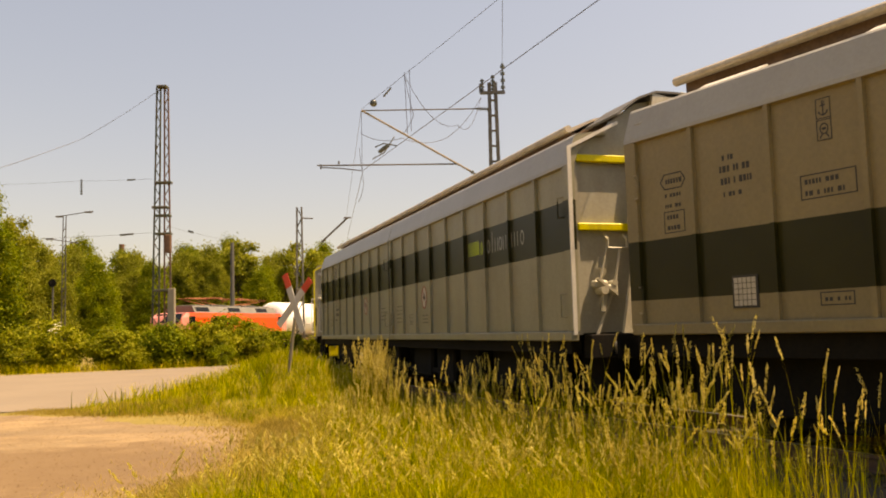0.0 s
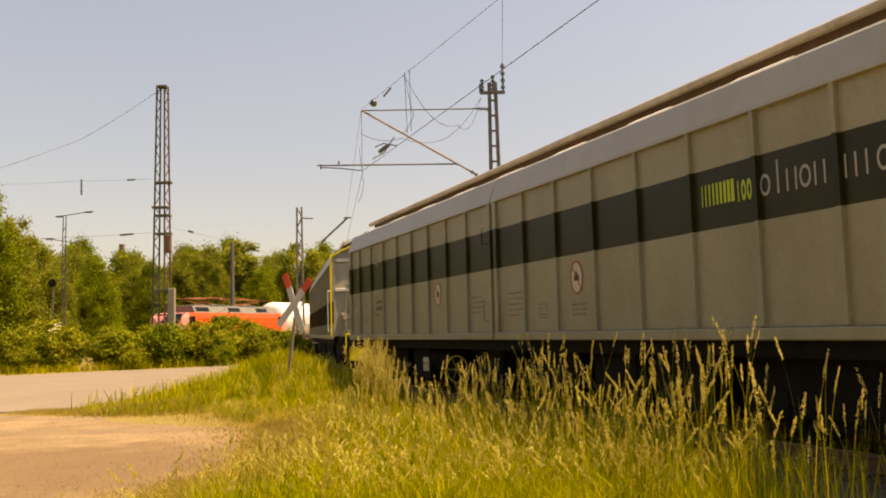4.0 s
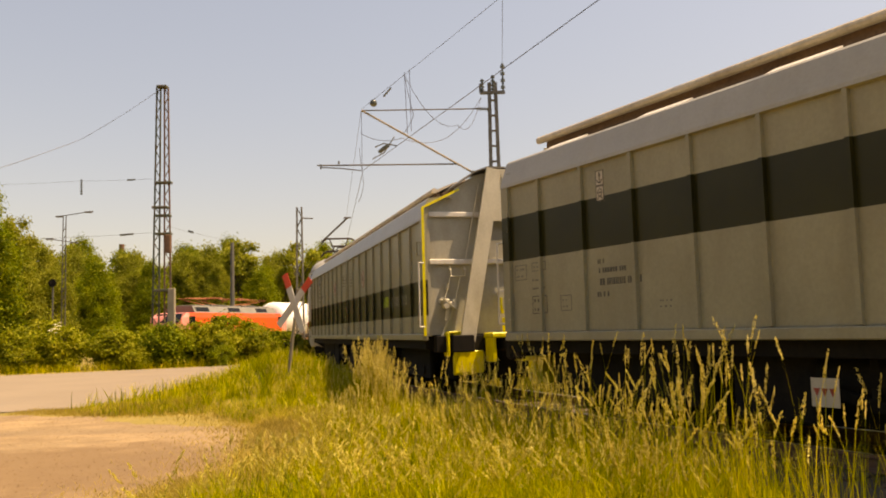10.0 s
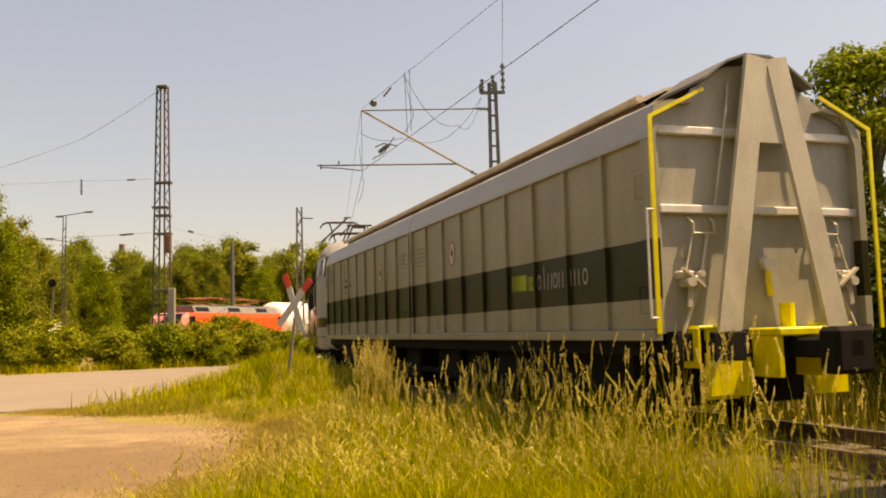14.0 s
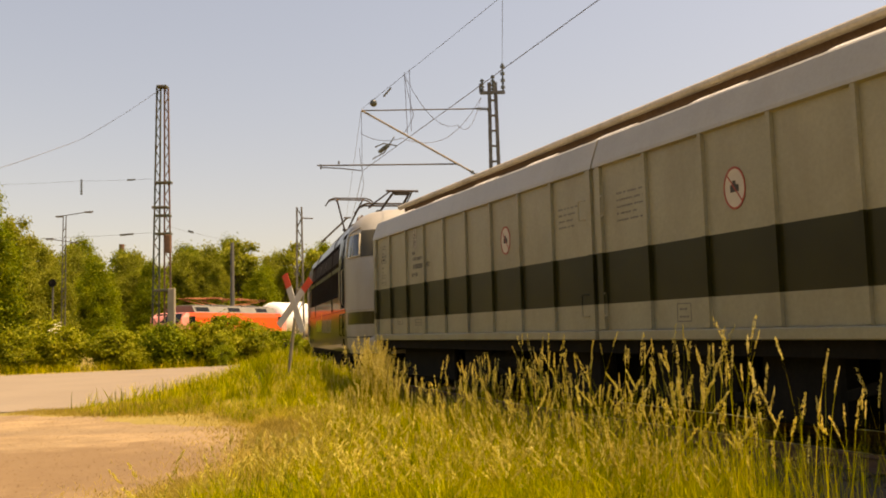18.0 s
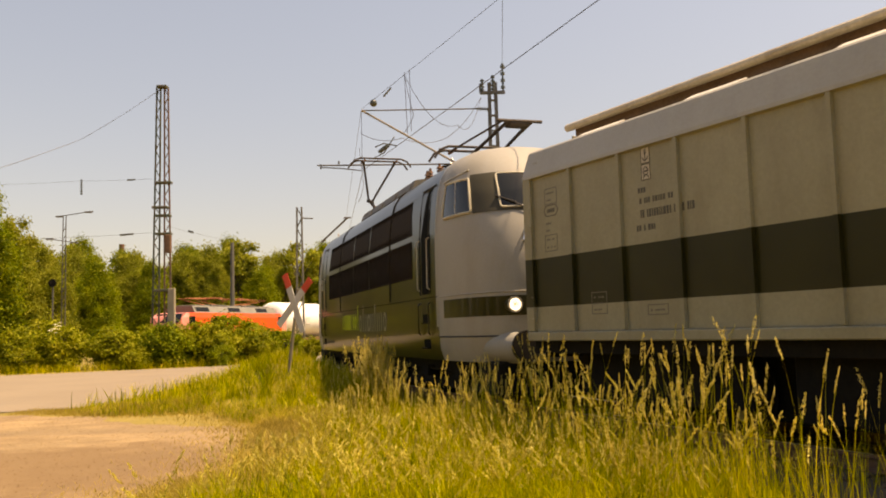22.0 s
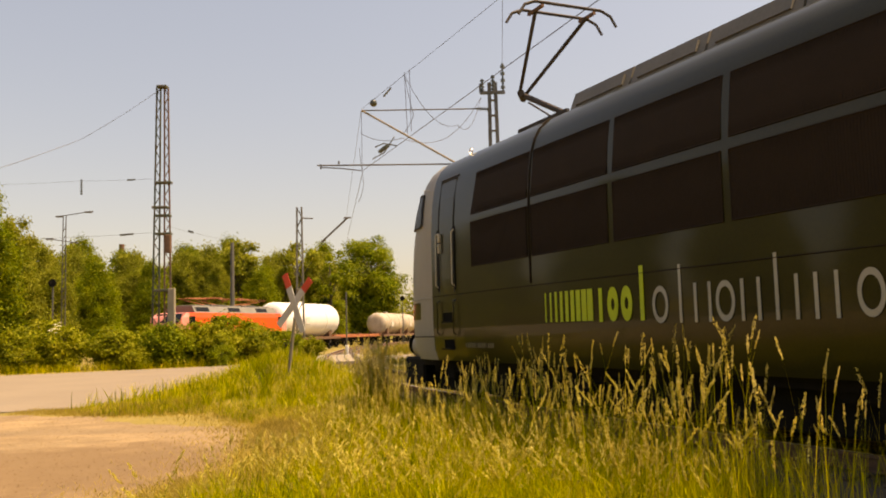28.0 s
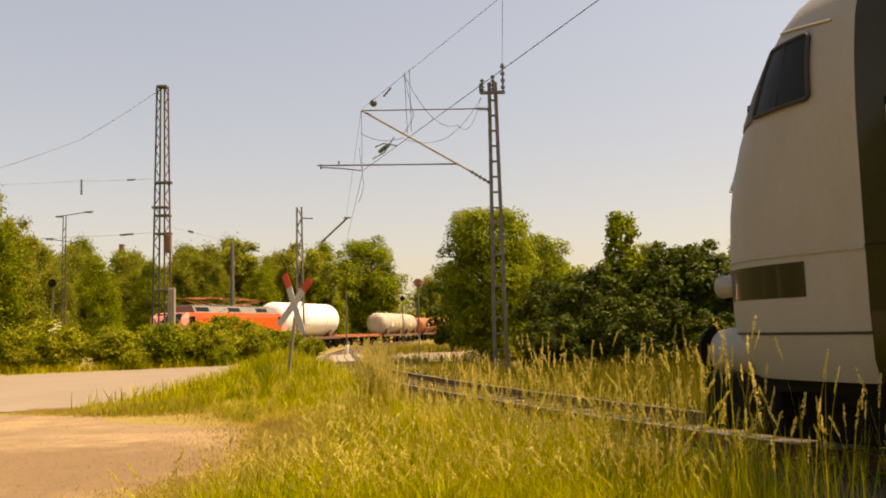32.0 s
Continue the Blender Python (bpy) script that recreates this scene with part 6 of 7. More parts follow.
for _p, _q, _w in (((-19.2, 52.7, 10.95), (-18.6, 52.4, 10.92), 0.05), ((-19.89, 53.4, 7.66), (-18.81, 52.7, 7.62), 0.065), ((-16.70, 57.0, 8.22), (-16.80, 58.3, 8.30), 0.07), ((-22.98, 55, 11.49), (-22.97, 55, 10.5), 0.08)):
    _bm = bmesh.new()
    insulator(_bm, _p, _q, _w, 7)
    tagged(part("line_insulator", _bm, M_INSU), "dark ribbed insulator in a far wire", "insulator")
_t = thing("registration_arm", Matrix.Translation((-5.9, 54.0, 0)), "far sloping registration arm over the track", "overhead arm")
part("tube", rod(bmesh.new(), (0.0, 0, 8.45), (-1.65, 0, 6.95), 0.06, 8), M_GALV, _t)
part("clip", rod(bmesh.new(), (-0.25, 0, 8.45), (0.2, 0, 8.45), 0.05, 8), M_GALV, _t)


# ---------------------------------------------------------------- signals and posts by the crossing
def signal(x, y, h, red):
    t = thing("railway_signal", Matrix.Translation((x, y, GROUND)), "thin signal post with round %s disc" % ("red" if red else "dark"), "railway signal", "signals")
    part("post", rod(bmesh.new(), (0, 0, 0), (0, 0, h), 0.05, 8), M_GALV, t)
    bm = bmesh.new()
    disc(bm, (0, -0.08, h), (0, 1, 0), 0.30 if red else 0.26, 0.05, 20)
    part("disc", bm, M_RUST if red else M_BLACK, t)
    bm = bmesh.new()
    for a in (-0.16, 0.16):
        disc(bm, (a, -0.13, h), (0, 1, 0), 0.09, 0.06, 12)
    part("lens", bm, M_RED if red else M_BLACK, t)
    if red:
        part("arm", beam(bmesh.new(), (-0.45, 0, h + 0.06), (0.45, 0, h + 0.06), 0.05, 0.05), M_GALV, t)


signal(-1.85, 62.0, 5.0, True)
signal(-24.7, 55.0, 5.2, False)
signal(-4.6, 96.0, 5.2, False)
_t = thing("marker_post", Matrix.Translation((-6.3, 56.0, GROUND)), "thin grey post with white base box", "post")
part("post", rod(bmesh.new(), (0, 0, 0), (0, 0, 4.2), 0.045, 8), M_GALV, _t)
_bm = bmesh.new()
box(_bm, -0.10, 0.10, -0.08, 0.08, 0.0, 0.80, 0.02)
part("base_box", _bm, M_WHITE, _t)


# ---------------------------------------------------------------- the train that stands behind
def far_wheels(t, xs, r=0.46):
    for x in xs:
        w = part("wheelset", wheelset_mesh(r), [M_BLACK, M_STEEL], t)
        w.location = (x, 0, r)


def heading(x0, y0, x1, y1):
    return Matrix.Translation(((x0 + x1) / 2, (y0 + y1) / 2, GROUND + 0.1)) @ Matrix.Rotation(math.atan2(y0 - y1, x0 - x1), 4, "Z")


def red_loco(m, L):
    t = thing("electric_locomotive", m, "bright red electric locomotive with grey roof behind the hedge", "locomotive")
    h = L / 2
    bm = bmesh.new()
    prof = [(-1.5, 0.9), (1.5, 0.9), (1.5, 2.75), (1.40, 3.12), (-1.40, 3.12), (-1.5, 2.75)]
    extrude_x(bm, prof, -h + 0.9, h - 0.9)
    body = part("body", bm, M_LRED, t)
    for e in (-1, 1):
        bm = bmesh.new()
        a = [(e * (h - 0.9), y, z) for y, z in prof]
        b = [(e * (h - (0.0 if z < 1.6 else 0.12 if z < 3 else 0.75)), y * 0.94, z) for y, z in prof]
        va, vb = [bm.verts.new(p) for p in a], [bm.verts.new(p) for p in b]
        for i in range(6):
            bm.faces.new((va[i], va[(i + 1) % 6], vb[(i + 1) % 6], vb[i]))
        bm.faces.new(vb)
        cab = part("cab", bm, M_CABRED, t)
        bm = bmesh.new()
        beam(bm, (e * (h - 0.16), 0, 2.40), (e * (h - 0.50), 0, 3.05), 2.3, 0.04, (e, 0, 0.4))
        part("windscreen", bm, M_GLASS, cab)
        for sg in (-1, 1):
            bm = bmesh.new()
            box(bm, *sorted((e * (h - 1.5), e * (h - 0.8))), *sorted((sg * 1.49, sg * 1.515)), 2.2, 2.85, 0.01)
            part("side_window", bm, M_GLASS, cab)
            bm = bmesh.new()
            disc(bm, (e * (h + 0.01), sg * 0.9, 1.5), (1, 0, 0), 0.13, 0.06, 14)
            part("headlight", bm, M_LIGHT, cab)
    bm = bmesh.new()
    prof = [(-1.39, 3.12), (-1.12, 3.62), (1.12, 3.62), (1.39, 3.12)]
    extrude_x(bm, prof, -h + 1.6, h - 1.6)
    roof = part("roof", bm, M_RROOF, t, "grey roof")
    for sg in (-1, 1):
        for x in (-h + 3.6, 0.4, h - 2.6):
            bm = bmesh.new()
            beam(bm, (x - 0.75, sg * 1.265, 3.37), (x + 0.75, sg * 1.265, 3.37), 0.03, 0.34, (0, -sg * 0.27, 0.5))
            part("roof_grille", bm, M_GLASSD, roof)
    for i in range(5):
        x = -h + 3.0 + i * (L - 6) / 4
        bm = bmesh.new()
        box(bm, x - 0.9, x + 0.9, -1.0, 1.0, 3.62, 3.70 + 0.06 * (i % 2), 0.03)
        part("roof_panel", bm, M_GALV if i % 2 else M_RROOF, t)
    for e in (-1, 1):
        bm = bmesh.new()
        x = e * (h - 3.4)
        for sg in (-1, 1):
            tube(bm, [(x - e * 2.2, sg * 0.5, 3.72), (x + e * 1.6, sg * 0.4, 4.22), (x - e * 2.4, sg * 0.6, 4.30)], 0.045)
        for q in (-2.4, -2.0):
            tube(bm, [(x + e * q, -0.95, 4.12), (x + e * q, -0.7, 4.30), (x + e * q, 0.7, 4.30), (x + e * q, 0.95, 4.12)], 0.04)
        part("pantograph", bm, M_TANKR, t, "folded red-brown pantograph")
    bm = bmesh.new()
    box(bm, -h + 0.6, h - 0.6, -1.3, 1.3, 0.5, 0.92)
    part("underframe", bm, M_BLACK, t)
    far_wheels(t, (-h + 3, -h + 5.6, h - 5.6, h - 3), 0.6)


def tank_wagon(m, L, r, paint, label, z0=1.25):
    t = thing("tank_wagon", m, label, "tank wagon", "tank wagons standing behind")
    h = L / 2
    bm = bmesh.new()
    ringz = []
    for x, k in ((-h, 0.0), (-h + 0.02, 0.55), (-h + 0.12, 0.82), (-h + 0.3, 0.95), (-h + 0.55, 1.0), (h - 0.55, 1.0), (h - 0.3, 0.95), (h - 0.12, 0.82), (h - 0.02, 0.55), (h, 0.0)):
        ringz.append([bm.verts.new((x, r * k * math.cos(a), z0 + r + r * k * math.sin(a))) for a in (2 * math.pi * i / 28 for i in range(28))] if k else [bm.verts.new((x, 0, z0 + r))])
    for a, b in zip(ringz[:-1], ringz[1:]):
        for i in range(28):
            q = [a[i % len(a)], a[(i + 1) % len(a)], b[(i + 1) % len(b)], b[i % len(b)]]
            q = list(dict.fromkeys(q))
            bm.faces.new(q)
    tank = part("tank", bm, paint, t, smooth=True)
    for x in (-h * 0.45, h * 0.45):
        part("band", ring(bmesh.new(), (x, 0, z0 + r), (1, 0, 0), r + 0.002, r + 0.03, 0.12, 28), paint, tank)
    part("manhole", rod(bmesh.new(), (0, 0, z0 + 2 * r - 0.05), (0, 0, z0 + 2 * r + 0.16), 0.3, 16), paint, tank)
    bm = bmesh.new()
    box(bm, -h - 0.5, h + 0.5, -1.25, 1.25, 0.95, 1.2, 0.02)
    part("frame", bm, M_RUST, t)
    for x in (-h * 0.7, h * 0.7):
        for sg in (-1, 1):
            bm = bmesh.new()
            box(bm, x - 0.25, x + 0.25, *sorted((sg * 0.5, sg * 1.2)), 1.2, z0 + r * 0.55, 0.02)
            part("saddle", bm, M_RUST, t)
    for sg in (-1, 1):
        bm = bmesh.new()
        box(bm, h * 0.2, h * 0.2 + 0.8, *sorted((sg * (r + 0.01), sg * (r + 0.03))), z0 + r - 0.4, z0 + r + 0.2, 0.005)
        part("sign_plate", bm, M_LIGHT, tank)
    far_wheels(t, (-h + 1.0, -h + 2.8, h - 2.8, h - 1.0))


red_loco(heading(-20.1, 63.3, -15.0, 75.6) @ pose(0, 0, 0.15), 13.8)
tank_wagon(heading(-15.4, 76.5, -11.7, 87.5), 11.2, 1.56, M_TANKW, "large white tank wagon behind the crossing sign")
_m = heading(-13.4, 96.5, -9.0, 106.0)
_t = thing("flat_wagon", _m, "rusty red empty flat wagon between two tank wagons", "flat wagon")
_bm = bmesh.new()
box(_bm, -5.2, 5.2, -1.35, 1.35, 1.0, 1.32, 0.02)
part("deck", _bm, M_TANKR, _t)
for _x in (-5.0, -2.5, 0, 2.5, 5.0):
    for _sg in (-1, 1):
        part("stake", beam(bmesh.new(), (_x, _sg * 1.33, 0.9), (_x, _sg * 1.33, 1.5), 0.1, 0.1, (0, 1, 0)), M_RUST, _t)
_bm = bmesh.new()
box(_bm, -4.8, 4.8, -0.9, 0.9, 0.6, 1.0)
part("underframe", _bm, M_BLACK, _t)
far_wheels(_t, (-3.8, -2.0, 2.0, 3.8))
tank_wagon(heading(-8.6, 108.0, -6.6, 116.0), 8.0, 1.32, M_TANKB, "dirty beige tank wagon with domed ends")
tank_wagon(heading(-6.4, 117.5, -5.2, 124.5), 7.0, 1.32, M_TANKB, "dirty beige tank wagon with domed ends")
tank_wagon(heading(-4.4, 134.0, -2.4, 143.0), 9.0, 1.15, M_TANKR, "rusty red tank wagon far down the line")
tank_wagon(heading(-0.9, 150.0, 0.6, 153.0), 4.0, 1.15, M_TANKR, "small rusty red tank wagon far down the line")


# ---------------------------------------------------------------- trees and shrubs
def leaf_mesh(name, centres, radii, n, size, material, seed, flat=0.8, fuzz=0.10, turn=0.75, skin=0.15):
    """Leaves in clumps: pointed quads turned every way, densest towards each clump's skin."""
    r = np.random.default_rng(seed)
    centres, radii = np.array(centres, float), np.array(radii, float)
    w = radii ** 2
    k = r.choice(len(centres), n, p=w / w.sum())
    d = r.normal(size=(n, 3))
    d /= np.linalg.norm(d, axis=1)[:, None]
    d[:, 2] = np.where(d[:, 2] < -0.5, -d[:, 2], d[:, 2])
    rad = radii[k] * (skin + (1.2 - skin) * r.random(n) ** 0.75) * (1 + fuzz * np.clip(r.normal(size=n), -1.6, 1.4))
    p = centres[k] + d * rad[:, None] * np.array([1, 1, flat])
    out = d + np.array([0, 0, 0.35]) + turn * r.normal(size=(n, 3))
    out /= np.linalg.norm(out, axis=1)[:, None]
    u = np.cross(out, r.normal(size=(n, 3)))
    u /= np.linalg.norm(u, axis=1)[:, None]
    v = np.cross(out, u)
    L = size * r.uniform(0.6, 1.3, n)[:, None]
    W = L * 0.55
    q = np.stack([p - u * L / 2, p + v * W / 2 + d * W * 0.12, p + u * L / 2, p - v * W / 2 + d * W * 0.12], 1).reshape(-1, 3)
    me = bpy.data.meshes.new(name)
    me.vertices.add(4 * n)
    me.vertices.foreach_set("co", q.ravel())
    me.loops.add(4 * n)
    me.loops.foreach_set("vertex_index", np.arange(4 * n))
    me.polygons.add(n)
    me.polygons.foreach_set("loop_start", np.arange(0, 4 * n, 4))
    me.update()
    me.materials.append(material)
    return me


def tree(name, m, h, spread, leaves, size, material, seed, label, category="tree", group="trees beside the line", upright=False, low=0.25, clumps=16, loose=0.0):
    r = random.Random(seed)
    t = thing(name, m, label, category, group)
    bm = bmesh.new()
    tr = 0.018 * h + 0.04
    rod(bm, (0, 0, -0.1), (0.1, 0.05, h * 0.45), tr, 8, tr * 0.65)
    rod(bm, (0.1, 0.05, h * 0.45), (0.0, 0.1, h * 0.85), tr * 0.65, 8, tr * 0.15)
    cs, rs = [], []
    for i in range(clumps):
        z = h * (low + (0.93 - low) * (i + 0.5) / clumps)
        f = (z / h - low) / (1 - low)
        ww = spread * (0.55 + 0.75 * f if f < 0.45 else 1.15 * math.sqrt(max(0.03, 1 - ((f - 0.37) / 0.60) ** 2)))
        if upright:
            ww = spread * (0.95 + 0.2 * f - 0.95 * f ** 3)
        a = i * 2.4 + r.uniform(-0.5, 0.5)
        d = ww * (r.uniform(0.35, 0.85) if upright else r.uniform(0.3, 0.92))
        c = (d * math.cos(a), d * math.sin(a), z + r.uniform(-0.05, 0.05) * h)
        cs.append(c)
        rs.append(spread * (r.uniform(0.22, 0.44) * (1.15 - 0.6 * f) if upright else r.uniform(0.20, 0.40) * (1.15 - 0.4 * f)))
        rod(bm, (0.05, 0.05, z * 0.7), c, tr * 0.3, 6, tr * 0.08)
    part("trunk", bm, M_BARK, t)
    me = leaf_mesh("crown", cs, rs, leaves, size, material, seed, 1.35 if upright else 0.85, 0.32 if upright else 0.08 + loose, 1.0 if upright else 0.45 + loose, 0.15 if upright else 0.45 - loose)
    ob = new("crown", me)
    ob.parent = t
    return t


T = Matrix.Translation


def turned(x, y, z, a, k=1.0, kz=None):
    return Matrix.LocRotScale((x, y, z), Euler((0, 0, a)), (k, k, kz or k))


WOOD = [tree("deciduous_tree", turned(-54, 104, GROUND, 0, 1), 13.0, 3.5, 66000, 0.23, M_LEAF, 11, "green upright tree in a dense row", clumps=72, low=0.03, upright=True),
        tree("deciduous_tree", turned(-46, 108, GROUND, 0, 1), 13.4, 3.0, 62000, 0.23, M_LEAF2, 12, "olive green slender tree in a dense row", clumps=72, low=0.03, upright=True),
        tree("deciduous_tree", turned(-38, 106, GROUND, 0, 1), 12.2, 3.4, 64000, 0.23, M_LEAF2, 13, "olive green upright tree in a dense row", clumps=66, low=0.03, upright=True)]
_r = random.Random(3)
# the row runs on unseen to the left, added for reflections in the train
for _x, _y, _k, _p in ((-64, 100, 1.1, 0), (-72, 98, 1.15, 1), (-80, 94, 1.2, 0), (-92, 90, 1.2, 2), (-50, 112, 1.02, 1), (-58, 112, 1.1, 2), (-42, 114, 0.98, 0), (-34, 112, 1.0, 1), (-31, 106, 0.92, 2), (-27, 112, 1.02, 0), (-23, 116, 0.93, 1), (-20, 110, 0.82, 2),
                         (-17, 120, 1.05, 1), (-48, 100, 0.8, 2), (-40, 99, 0.78, 1), (-33, 99, 0.72, 0), (-26, 101, 0.72, 1), (-60, 96, 0.85, 1), (-68, 92, 0.95, 2), (-18, 126, 1.15, 0), (-24, 124, 1.1, 2), (-30, 120, 1.05, 1), (-36, 122, 1.1, 0), (-3, 165, 0.95, 2), (2, 172, 1.05, 0), (8, 160, 0.85, 1), (14, 150, 0.8, 2), (20, 140, 0.9, 0), (28, 120, 0.9, 1), (38, 110, 1.0, 2), (50, 100, 1.0, 0), (-44, 104, 0.95, 2), (-52, 102, 0.9, 1), (-29, 108, 0.98, 2), (-56, 108, 1.05, 2), (-36, 103, 0.86, 2), (-47, 112, 1.05, 0), (-39, 110, 1.0, 1), (-33, 116, 1.08, 0), (-25, 107, 0.85, 2), (-61, 104, 1.0, 2), (-66, 106, 1.1, 1), (-21.5, 103, 0.78, 0), (-104, 70, 1.2, 1), (-108, 50, 1.2, 0), (-100, 30, 1.1, 2)):
    copy_thing(WOOD[_p], turned(_x, _y, GROUND, _r.uniform(0, 6), _k, _k * _r.uniform(0.92, 1.08)))
# left edge first, then unseen trees added to cut skylight and darken reflections
for _x, _y, _k, _p in ((-35.2, 66, 0.95, 0), (-34.6, 70, 0.84, 1), (-32.4, 72, 0.62, 2), (-33.6, 84, 0.72, 0), (-36.0, 76, 0.84, 2), (-37, 56, 1.0, 1), (-39, 46, 1.0, 2), (-40, 36, 1.05, 0), (-38, 26, 1.05, 1), (-34, 16, 1.0, 2), (-30, 7, 1.05, 0), (-28, -2, 1.0, 1), (-27, -11, 1.05, 2), (-24, -20, 1.0, 0), (-15, -28, 1.0, 1), (-4, -32, 1.05, 2), (8, -36, 1.0, 0)):
    copy_thing(WOOD[_p], turned(_x, _y, GROUND, _r.uniform(0, 6), _k, _k * _r.uniform(0.95, 1.05)))
tree("deciduous_tree", T((-11.4, 128, GROUND)), 15.2, 5.6, 42000, 0.36, M_LEAF, 21, "large rounded dark green tree beyond the crossing", clumps=110, low=0.08)
tree("pine_tree", T((-24.5, 104, GROUND)), 13.2, 3.0, 6400, 0.36, M_LEAF2, 22, "airy flat-topped pine above the tree row", low=0.62, clumps=26, loose=0.2)
tree("pine_tree", T((-18.0, 107, GROUND)), 12.6, 2.7, 5600, 0.36, M_LEAF2, 23, "airy flat-topped pine above the tree row", low=0.58, clumps=24, loose=0.2)
tree("deciduous_tree", T((-14.9, 70.0 + 44, GROUND)), 12.0, 2.6, 6000, 0.36, M_LEAF, 24, "slender green tree beside the far mast", low=0.2)
tree("deciduous_tree", T((2.35, 43.0, GROUND)), 7.8, 2.7, 64000, 0.16, M_LEAF, 31, "rounded leafy tree behind the ladder mast", low=0.10, clumps=90)
tree("deciduous_tree", T((5.0, 46.5, GROUND)), 6.5, 2.4, 34000, 0.16, M_LEAF, 32, "lower leafy tree beside the rounded tree", low=0.08, clumps=64)
tree("deciduous_tree", T((6.75, 33.0, GROUND)), 6.0, 0.95, 5200, 0.18, M_LEAF, 33, "thin young tree rising above the shrubs", low=0.5, clumps=26, upright=True)
tree("deciduous_tree", T((0.5, 66.0, GROUND)), 6.0, 2.2, 7000, 0.28, M_LEAFD, 34, "dark tree behind the crossing", low=0.06, clumps=26)

tree("deciduous_tree", T((13.3, 26.5, GROUND)), 10.6, 2.7, 34000, 0.20, M_LEAF, 35, "tall bright green tree behind the shrubs", low=0.06, clumps=44)

SHRUB = [tree("shrub", turned(5.2, 30.5, GROUND, 0), 3.7, 1.5, 13000, 0.17, M_LEAFD, 41, "dense dark green shrub beside the track", "shrub", "shrubs beside the track", low=0.06, clumps=46),
         tree("shrub", turned(7.6, 28.5, GROUND, 1), 4.2, 1.6, 13500, 0.17, M_LEAFD, 42, "dense dark green shrub beside the track", "shrub", "shrubs beside the track", low=0.06, clumps=46)]
for _x, _y, _k, _p in ((9.6, 27.2, 1.0, 0), (11.8, 25.0, 1.05, 1), (4.3, 35.5, 0.85, 1), (6.8, 32.0, 1.05, 0), (13.5, 22.0, 1.1, 0), (15.5, 18.5, 1.1, 1), (3.6, 27.6, 0.55, 0), (9.0, 31.5, 1.15, 1), (17.5, 13.5, 1.1, 0), (4.9, 26.0, 0.62, 1), (7.2, 23.6, 0.55, 0), (2.9, 27.4, 0.42, 1), (5.8, 24.3, 0.7, 0)):
    copy_thing(SHRUB[_p], turned(_x, _y, GROUND, _r.uniform(0, 6), _k, _k * _r.uniform(0.92, 1.1)))
# dark backing behind the train; the last four are unseen, added to shade the verge
for _s, _d, _k, _p in ((-19, 5.0, 0.85, 0), (-16.5, 5.4, 1.0, 1), (-14, 5.0, 0.9, 0), (-11, 5.2, 1.0, 1), (-8, 5.0, 0.95, 0), (-5, 5.2, 1.0, 1)):
    _q = on_track(_s, _d, GROUND)[0]
    copy_thing(SHRUB[_p], turned(_q.x, _q.y, GROUND, _r.uniform(0, 6), _k))

HEDGE = [tree("hedge_bush", turned(-20.0, 45.5, GROUND, 0), 2.15, 1.4, 8200, 0.16, M_HEDGE, 51, "bright green bramble bush along the road", "bush", "bushes of the hedge", low=0.02, clumps=44, loose=0.3),
         tree("hedge_bush", turned(-17.4, 46.3, GROUND, 0), 2.0, 1.35, 7800, 0.16, M_HEDGE, 52, "bright green bramble bush along the road", "bush", "bushes of the hedge", low=0.02, clumps=40, loose=0.3),
         tree("hedge_bush", turned(-15.0, 47.0, GROUND, 0), 2.3, 1.4, 8200, 0.16, M_LEAF, 53, "green bramble bush along the road", "bush", "bushes of the hedge", low=0.02, clumps=44, loose=0.3)]
for _x, _y, _k, _p in ((-22.4, 44.8, 1.0, 1), (-24.8, 44.2, 1.05, 2), (-27.2, 43.6, 1.0, 0), (-29.8, 43.2, 1.1, 1), (-32.5, 42.8, 1.1, 2), (-35.5, 42, 1.1, 0), (-38.5, 41.5, 1.1, 1), (-12.8, 48.3, 1.05, 0), (-10.9, 49.6, 1.0, 1), (-9.4, 51.2, 0.85, 2), (-11.4, 52.6, 1.05, 0), (-13.9, 50.5, 1.1, 1), (-18.6, 48.6, 1.05, 2), (-22.0, 47.6, 1.1, 0), (-26.0, 46.9, 1.1, 1), (-30.0, 46.2, 1.15, 0),
                         (-16.4, 49.2, 1.15, 1), (-12.3, 49.4, 1.12, 2), (-13.6, 48.6, 1.05, 0), (-8.2, 53.5, 0.7, 1), (-21.2, 44.0, 0.6, 0), (-16.0, 45.3, 0.55, 1), (-12.0, 46.9, 0.55, 2)):
    copy_thing(HEDGE[_p], turned(_x, _y, GROUND, _r.uniform(0, 6), _k, _k * _r.uniform(0.85, 1.1)))


def elder_blossom(x, y, z):
    """Flat cream flower heads on the top of a bush."""
    t = thing("elder_blossom", T((x, y, z)), "flat cream elder flower heads on the hedge", "flowers")
    r = random.Random(8)
    for i in range(9):
        bm = bmesh.new()
        c = Vector((r.uniform(-0.35, 0.35), r.uniform(-0.3, 0.3), r.uniform(-0.35, 0.30)))
        k = r.uniform(0.07, 0.12)
        for j in range(26):
            a, q = r.uniform(0, 6.28), k * math.sqrt(r.random())
            p = c + Vector((q * math.cos(a), q * math.sin(a), 0.03 - q * q * 3))
            disc(bm, p, (r.uniform(-0.4, 0.4), r.uniform(-0.8, 0.2), 1), 0.017, 0.006, 6)
        part("flower_head", bm, M_BLOSSOM, t)


M_BLOSSOM = mat("cream_blossom", (0.72, 0.68, 0.48), 0.7, 0, 0.1, 6, 40, 0)
elder_blossom(-19.85, 44.7, 1.95)


